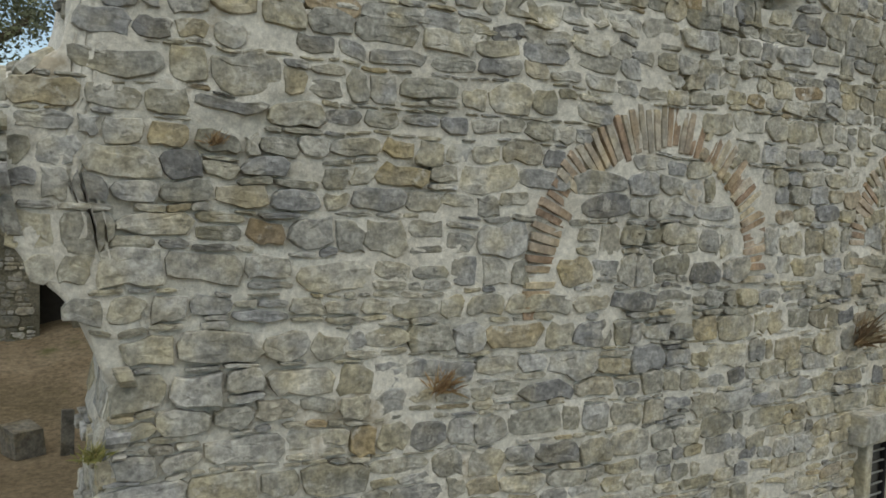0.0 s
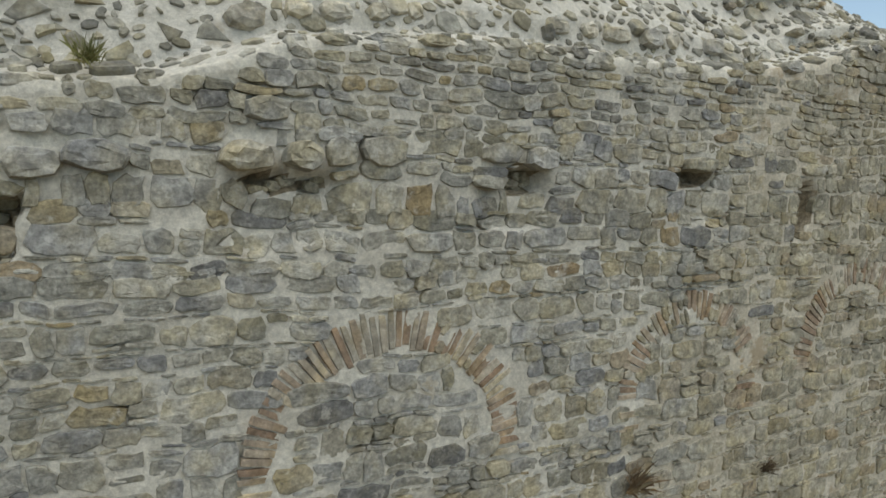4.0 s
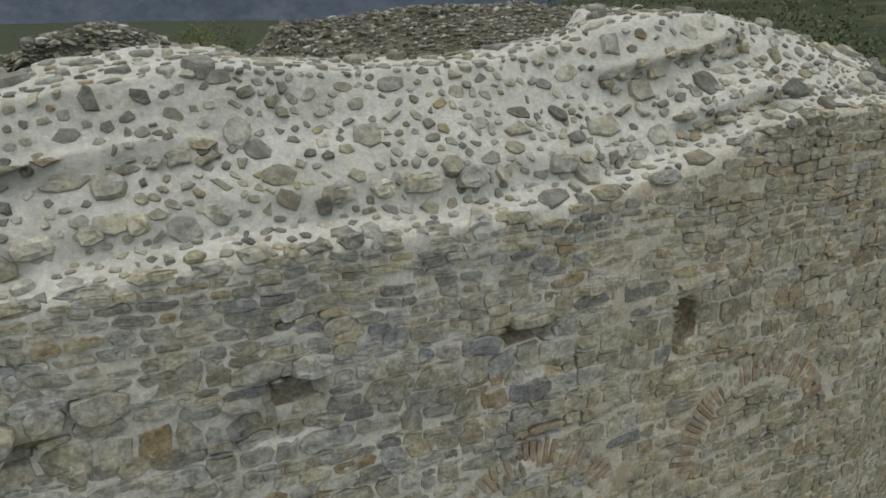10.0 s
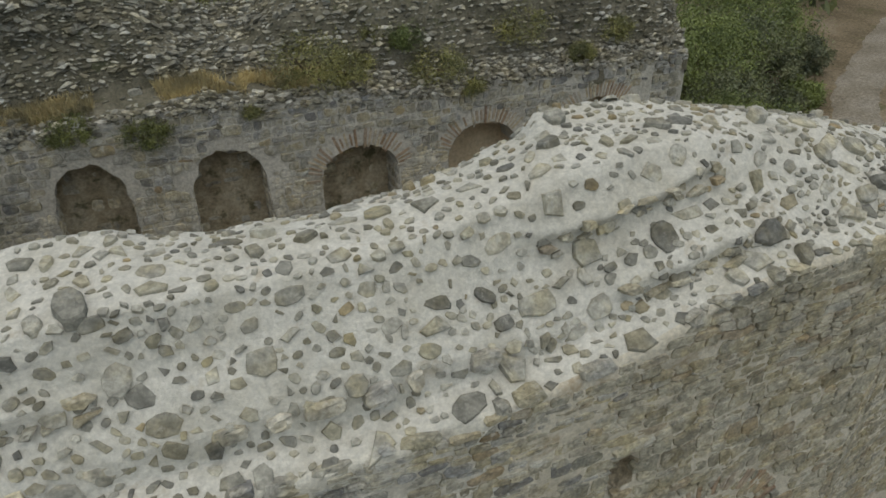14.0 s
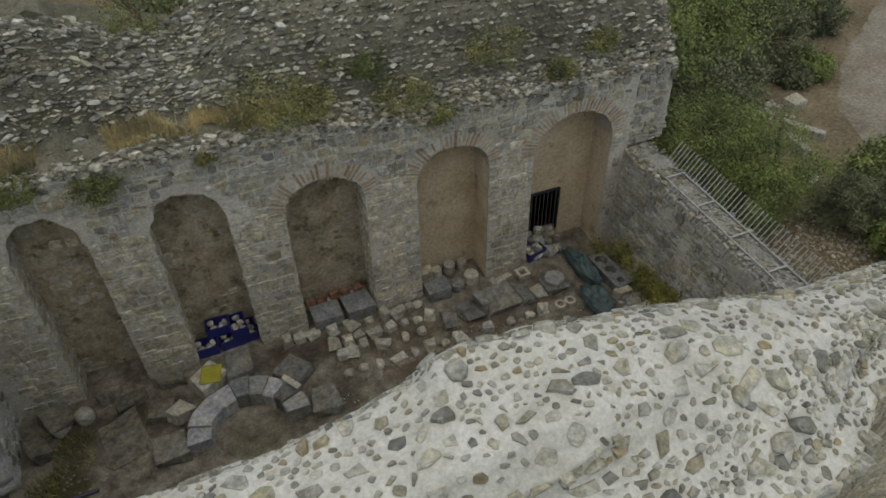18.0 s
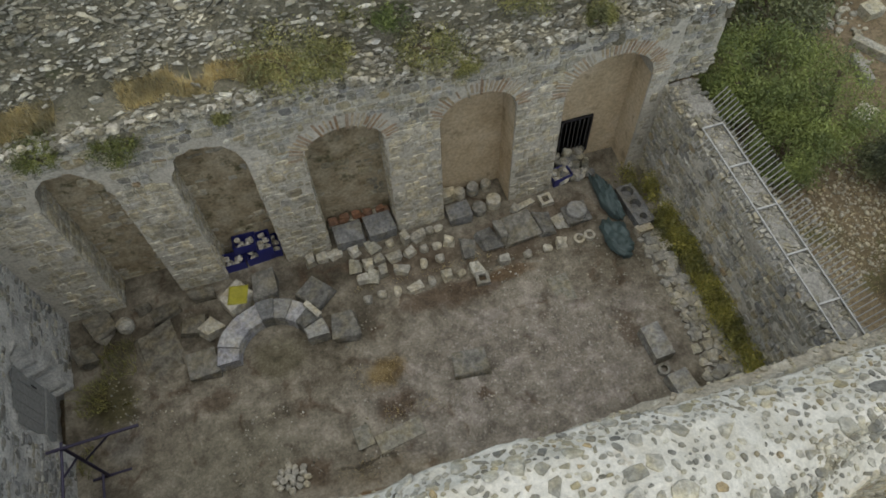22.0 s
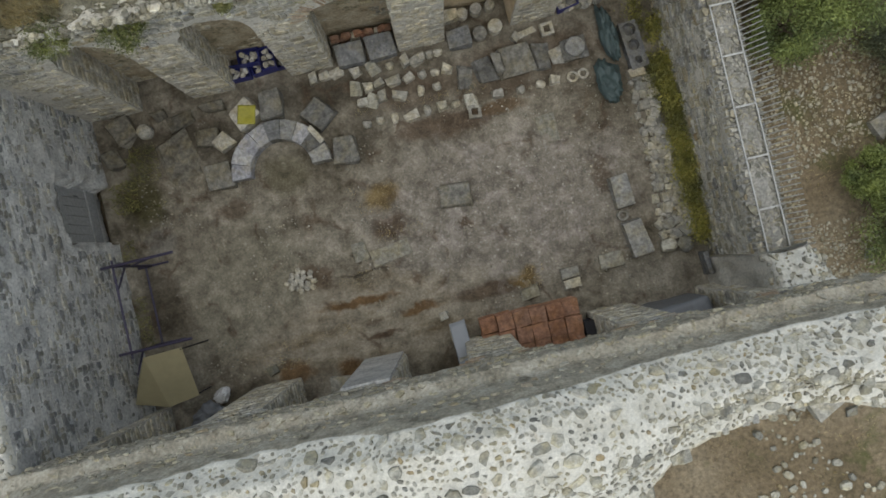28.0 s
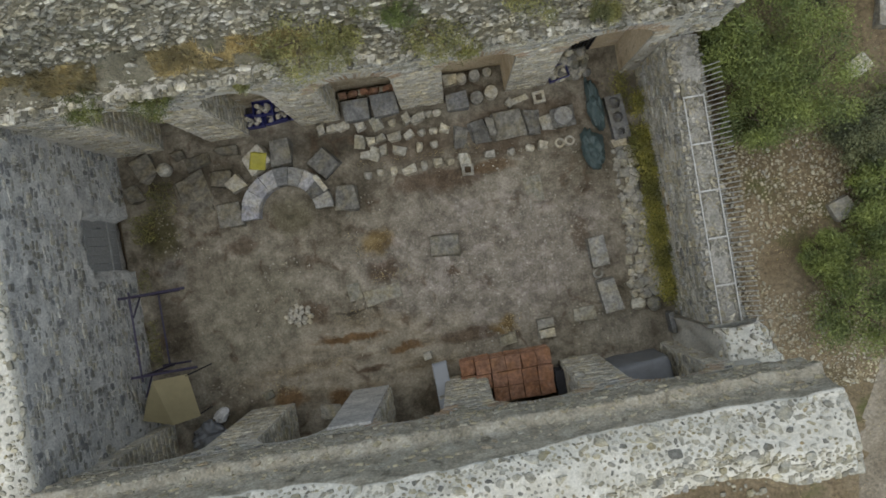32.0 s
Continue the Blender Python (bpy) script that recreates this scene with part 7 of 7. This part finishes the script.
def build_grass(name, label, material, n, spots, seed, height, bare=-0.15):
    """Blades strewn over strips: (x0, x1, y0, y1, height function)."""
    rng = np.random.default_rng(seed)
    verts, faces = [], []
    for x0, x1, y0, y1, zf in spots:
        k = int(n * (x1 - x0) * (y1 - y0))
        p = np.c_[rng.uniform(x0, x1, k), rng.uniform(y0, y1, k), np.zeros(k)]
        keep = vnoise(p[:, 0] * 1.3, p[:, 1] * 1.3, 0, seed) > bare
        p = p[keep]
        p[:, 2] = zf(p[:, 0], p[:, 1])
        d = rng.normal(0, 0.5, (len(p), 3)) + [0, 0, 1]
        l = height * rng.uniform(0.4, 1.2, (len(p), 1))
        side = np.cross(d, rng.normal(0, 1, (len(p), 3)))
        side = side / (np.linalg.norm(side, axis=1, keepdims=True) + 1e-9) * height * 0.06
        v = np.stack([p - side, p + side, p + d * l], 1).reshape(-1, 3)
        base = sum(len(q) for q in verts)
        faces += [(base + 3 * i, base + 3 * i + 1, base + 3 * i + 2) for i in range(len(p))]
        verts.append(v)
    ob = new(name, mesh_of(name, np.concatenate(verts), faces, material))
    tagged(ob, label, "grass", kind="stuff")


def ledge_z(x, y):
    j = np.clip(((y - 14.75) / 0.6 * 7).astype(int) + 8, 8, 16)
    i = np.clip(((x - 1.6) / 0.1).astype(int), 0, len(NORTH_GRID) - 1)
    return NORTH_GRID[i, j, 2]


build_grass("dry_grass", "strip of dry orange grass on the north ledge", grass_dry, 6000, [(3.2, 9.0, 14.78, 15.32, ledge_z), (2.0, 3.2, 14.9, 15.3, ledge_z)], 5, 0.15, -0.5)
rng_strip = np.random.default_rng(6)
strip = np.c_[rng_strip.uniform(16.78, 17.14, 420), rng_strip.uniform(7.5, 14.4, 420), rng_strip.uniform(0.05, 0.45, 420), rng_strip.uniform(0.7, 1.2, 420)]
strip[:, 0] -= 0.25 * np.clip((strip[:, 1] - 11) / 3, 0, 1) * rng_strip.uniform(0, 1, 420)
strip[:, 2] *= 0.5 + 2.0 * (strip[:, 0] - 16.6)
strip = strip[(vnoise(strip[:, 0] * 2.5, strip[:, 1] * 1.7, 0, 6) > -0.4) & (strip[:, 0] > 16.82 + 0.12 * vnoise(0, strip[:, 1] * 1.2, 0, 7) - 0.25 * np.clip((strip[:, 1] - 11) / 3, 0, 1))]
v, f = leaf_cloud(rng_strip, strip, 90, 0.13, 0.032)
v[:, 2], v[:, 0] = np.maximum(v[:, 2], 0.0), np.minimum(v[:, 0], 17.19)
tagged(new("weed_strip", mesh_of("weed_strip", v, f, leaf_strip)), "strip of green weeds along the east wall's foot", "weeds", kind="stuff")
build_grass("corner_weeds", "sparse brown-green weeds in the court's corner", leaf_weed, 700, [(2.0, 3.4, 11.9, 13.6, lambda x, y: x * 0), (1.95, 2.3, 8.3, 11.2, lambda x, y: x * 0)], 7, 0.16)
build_grass("court_dry_grass", "patches of short dry grass on the court floor", grass_dry, 420, [(8.2, 9.4, 10.4, 11.2, lambda x, y: x * 0), (12.3, 13.2, 7.5, 8.1, lambda x, y: x * 0), (6.6, 8.4, 8.3, 9.0, lambda x, y: x * 0), (5.0, 7.6, 6.9, 7.7, lambda x, y: x * 0),
                                                                                               (8.8, 12.4, 13.0, 13.2, lambda x, y: x * 0), (8.6, 10.0, 9.6, 10.0, lambda x, y: x * 0)], 8, 0.1)
build_grass("field_grass", "short dry grass on the field outside", grass_dry, 150, [(18.4, 24, 2, 16, lambda x, y: ground_z(x, y)), (-8, -1, 6, 22, lambda x, y: ground_z(x, y)), (16, 24, -3, 3.6, lambda x, y: ground_z(x, y))], 9, 0.09)

# trees and bushes beyond the east wall
east = "trees beyond the east wall"
for x, y, r, h, m, k in ((19.6, 14.3, 1.35, 2.9, leaf_green, 1), (20.9, 13.2, 1.5, 2.7, leaf_green, 2), (19.5, 12.4, 0.95, 2.0, leaf_green, 3), (21.2, 7.1, 1.1, 2.1, leaf_green, 4), (22.4, 8.9, 0.9, 1.6, leaf_green, 5), (20.9, 8.4, 0.6, 1.2, leaf_green, 36), (22.6, 10.2, 0.7, 1.3, leaf_green, 37), (18.95, 14.2, 0.8, 2.0, leaf_green, 39), (23.3, 10.4, 0.9, 1.6, leaf_olive, 6),
                         (23.9, 11.9, 1.1, 2.0, leaf_green, 7), (21.4, 16.4, 1.5, 2.6, leaf_olive, 8), (20.6, 18.3, 2.0, 3.6, leaf_green, 10), (23.4, 19.6, 2.1, 3.4, leaf_green, 11), (26.6, 21.5, 2.0, 3.0, leaf_olive, 12),
                         (22.3, 23.5, 2.4, 4.2, leaf_green, 13), (30.5, 25.0, 2.4, 3.6, leaf_green, 14), (27.2, 27.0, 2.4, 4.0, leaf_green, 15), (34.5, 30.0, 2.8, 4.2, leaf_olive, 16), (22.2, 11.6, 0.85, 1.6, leaf_olive, 17), (20.0, 21.3, 2.0, 3.8, leaf_green, 18),
                         (26.7, 19.6, 1.2, 1.9, leaf_olive, 19), (25.6, 20.6, 1.4, 2.4, leaf_green, 21), (28.0, 21.4, 1.5, 2.2, leaf_green, 22), (30.3, 22.4, 1.6, 2.4, leaf_green, 23), (28.2, 24.0, 1.8, 2.8, leaf_green, 24),
                         (27.2, 18.2, 0.7, 1.0, leaf_green, 25), (26.3, 18.0, 0.6, 0.8, leaf_olive, 26), (23.5, 18.0, 1.15, 1.9, leaf_olive, 27), (29.6, 20.5, 1.0, 1.4, leaf_olive, 28), (24.2, 21.8, 1.6, 2.9, leaf_green, 29)):
    build_tree(x, y, r, h, m, "dense green shrubby tree beyond the wall" if m is leaf_green else "grey-green olive shrub beyond the wall", 400 + k, "tree", east, 20000 if y < 15 and x < 22.5 else 9000, 0.03 if y < 15 and x < 22.5 else 0.05)
for x, y, r, h, m, k in ((-6.2, 26.5, 3.2, 9.0, leaf_olive, 30), (-1.1, 26.0, 2.4, 11.2, leaf_olive, 31), (5.6, 21.6, 1.4, 4.6, leaf_green, 32), (3.2, 23.5, 1.6, 4.0, leaf_olive, 33), (7.2, 23.4, 1.4, 4.6, leaf_olive, 34), (4.4, 19.4, 1.2, 5.6, leaf_green, 35)):
    build_tree(x, y, r, h, m, "dark olive-green tree behind the ruin" if m is leaf_olive else "bright green bush behind the ruin", 400 + k, "tree", "trees behind the ruin", 6000, 0.08)


def build_woods():
    """Scrub and woods on the far slopes, as one mass of leaf clumps."""
    rng = np.random.default_rng(77)
    spots = []
    while len(spots) < 1500:
        a, d = rng.uniform(-50, 85), 32 + 190 * rng.random() ** 1.3
        x, y = 9 + d * math.sin(radians(a)), 9 + d * math.cos(radians(a))
        if abs(y - 22.5 - 0.55 * (x - 37)) < 3.5 and 20 < x < 62:
            continue
        r = rng.uniform(0.8, 2.2) * (1 + d / 150)
        spots.append((x, y, float(ground_z(x, y)) + r * 0.4, r))
    v, f = leaf_cloud(rng, np.array(spots), 46, 0.42, 0.34)
    ob = new("far_woods", mesh_of("far_woods", v, f, leaf_far))
    tagged(ob, "dark green scrub and woods on the far slopes", "woods", kind="stuff")
    # shrubs along the hillside
    spots = []
    hill = bpy.data.objects["backdrop_hill"]
    for q in rng.choice(len(hill.data.polygons), 1600, replace=len(hill.data.polygons) < 1600):
        c = hill.matrix_world @ hill.data.polygons[int(q)].center
        spots.append((c.x + rng.uniform(-3, 3), c.y + rng.uniform(-3, 3), c.z + rng.uniform(-0.5, 1.0), rng.uniform(1.2, 2.8)))
    v, f = leaf_cloud(rng, np.array(spots), 40, 0.5, 0.6)
    ob = new("hill_shrubs", mesh_of("hill_shrubs", v, f, leaf_far))
    tagged(ob, "dark shrubs covering the hillside", "woods", kind="stuff")


build_woods()


# ---- loose stones outside and pebbles in the court ----
def strew(name, label, n, x0, x1, y0, y1, zf, small, big, seed, shape_mat, keep=None):
    r = random.Random(seed)
    placed = []
    for u, v, s in scatter(r, n, x0, x1, y0, y1, small, big, 0.9):
        if keep and not keep(u, v):
            continue
        placed.append((r.randrange(24), frame_at((u, v, float(zf(u, v))), (r.uniform(-1, 1), r.uniform(-1, 1), 0), (r.uniform(-0.2, 0.2), r.uniform(-0.2, 0.2), 1), s * 1.2, s * 0.85, s * 0.45)))
    lay(None, name, placed, STONES, shape_mat, shape_mat, None, name)
    tagged(bpy.data.objects[name], label, "stones", kind="stuff")


strew("field_stones", "tan and grey rubble strewn on the slope outside", 9000, 18.5, 22.4, 4.6, 12.5, lambda u, v: ground_z(u, v) - 0.01, 0.025, 0.13, 3, stone_earth, lambda u, v: vnoise(u * 0.6, v * 0.6, 0, 3) > -0.3)
strew("clearing_stones", "small pale rubble in a clearing between the bushes", 160, 23.6, 26.0, 14.9, 17.4, lambda u, v: ground_z(u, v) - 0.01, 0.08, 0.3, 7, stone_pale, lambda u, v: vnoise(u * 0.9, v * 0.9, 0, 8) > -0.1)
strew("south_stones", "broken stones strewn at the wall's foot", 700, 14.0, 22.0, -1.5, 3.7, lambda u, v: ground_z(u, v) - 0.01, 0.06, 0.3, 4, stone_pale, lambda u, v: vnoise(u * 0.6, v * 0.6, 0, 4) > 0.0)
strew("court_pebbles", "fine gravel trodden into the court floor", 5000, 2.3, 16.0, 6.8, 13.0, lambda u, v: -0.008, 0.02, 0.06, 5, stone_ruin, lambda u, v: vnoise(u * 0.5, v * 0.5, 0, 6) > (-0.5 if u > 8 and v < 12.3 else 0.1))
outside = "large stones outside the east wall"
for x, y, sx, sy, h, rz, k in ((21.72, 9.62, 0.62, 0.55, 0.3, 20, 1), (23.68, 14.76, 0.32, 1.04, 0.3, -192, 2), (22.75, 13.3, 0.55, 0.5, 0.35, 30, 3), (24.4, 15.3, 0.35, 1.2, 0.35, 32, 4), (25.3, 16.7, 0.6, 0.5, 0.35, 5, 5), (27.3, 19.0, 0.9, 0.7, 0.4, 12, 6), (26.5, 18.0, 0.5, 0.4, 0.3, 50, 7),
                               (19.3, 2.9, 0.9, 0.7, 0.5, 25, 8), (18.5, 3.1, 0.4, 0.6, 0.35, 60, 9), (20.1, 2.3, 0.3, 0.25, 0.2, 0, 10), (20.7, 6.6, 0.24, 0.22, 0.2, 0, 11)):
    put("field_block", block_mesh("field_block", (sx, sy, h), 500 + k, marble if k in (2, 8) else block_grey if k == 1 else stone_pale_part, 0.05), x, y, float(ground_z(x, y)) - 0.06, rz, "large pale block lying in the field outside", "stone block", outside)


# ---- other ruins in view ----
def build_ruin(name, label, x0, x1, y0, y1, z0, top, seed, opening=None):
    """A stretch of broken wall with a rugged top and stones proud of its mortar."""
    bm = bmesh.new()
    n = 24
    w = thing(name, ((x0 + x1) / 2, y0, 0), label, "wall")
    tagged(w, kind="structure")
    cx, cy = (x0 + x1) / 2, y0
    for a, b, zb in ([(x0, x1, z0)] if not opening else [(x0, opening[0], z0), (opening[0], opening[1], opening[2]), (opening[1], x1, z0)]):
        cols = []
        for i in range(n + 1):
            x = a + (b - a) * i / n
            zt = float(interp(x, top)) + 0.22 * noise.noise((x * 1.7, seed, 0))
            cols.append([bm.verts.new((x - cx, y - cy, z)) for y, z in ((y0, zb), (y0, zt), (y1, zt + 0.1), (y1, zb))])
        for p, q in zip(cols, cols[1:]):
            for i in range(4):
                j = (i + 1) % 4
                bm.faces.new((p[i], q[i], q[j], p[j]))
        bm.faces.new(cols[0])
        bm.faces.new(cols[-1][::-1])
    bmesh.ops.recalc_face_normals(bm, faces=bm.faces)
    part("masonry", bm, ruin_earth, w)
    rng = random.Random(seed)
    cells = [q for q in cells_of(rng, x0, x1, z0, max(t for _, t in top), (0.2, 0.34), (0.25, 0.6), 0.35)
             if q[3] < float(interp((q[0] + q[2]) / 2, top)) and q[2] < x1 and not (opening and q[2] > opening[0] and q[0] < opening[1] and q[1] < opening[2])]
    lay_cells(w, "stone", cells, lambda u, v, d: (u - cx, np.full_like(u, y0 - cy) - d, v), stone_ruin_part, stone_ruin, None, "wall_stones", seed, depth=(0.0, 0.06))


build_ruin("wall_far_west", "ruined grey wall beyond the court", -12, -2.1, 20.7, 21.5, -0.3, [(-12, 3.6), (-6, 3.4), (-2, 3.0)], 91)
build_ruin("wall_far_north", "broken grey rubble wall with a dark doorway", -2.0, 7.6, 20.6, 21.5, -0.3, [(-2, 4.4), (1.5, 5.6), (3.4, 6.6), (4.6, 6.5), (5.9, 5.9), (7.6, 5.4)], 92, (0.42, 1.15, 1.95))
# dark sheet set behind the doorway, standing in for its inner shade
part("dark_recess", box(bmesh.new(), 0.3, 1.3, 21.6, 21.7, -0.3, 2.2), dark_void, bpy.data.objects["wall_far_north"]).matrix_parent_inverse = bpy.data.objects["wall_far_north"].matrix_world.inverted()

put("field_block", block_mesh("field_block", (0.5, 0.5, 0.5), 520, slab_dusty, 0.04), -0.15, 14.2, -0.62, 20, "dusty grey block standing on the ground behind the wall", "stone block", outside)
post = block_mesh("stone_post", (0.2, 0.16, 0.8), 521, slab_dusty, 0.02)
put("stone_post", post, 0.5, 13.9, -0.62, 5, "narrow upright grey stone post behind the wall", "stone post")

# ---- laid pieces of the walls ----
lay_south_face()
lay_south_cap()
lay_west()
lay_arcade(wall_north, NORTH_NICHES, 14.5, -1, 1.9, 17.2, NORTH_TOP, 71)
lay_arcade(wall_south_inner, SOUTH_NICHES, 6.6, 1, 1.9, 17.2, [(0, 5.2), (20, 5.2)], 72)
lay_niche_backs()
lay_upper()
lay_east()
lay_stub()
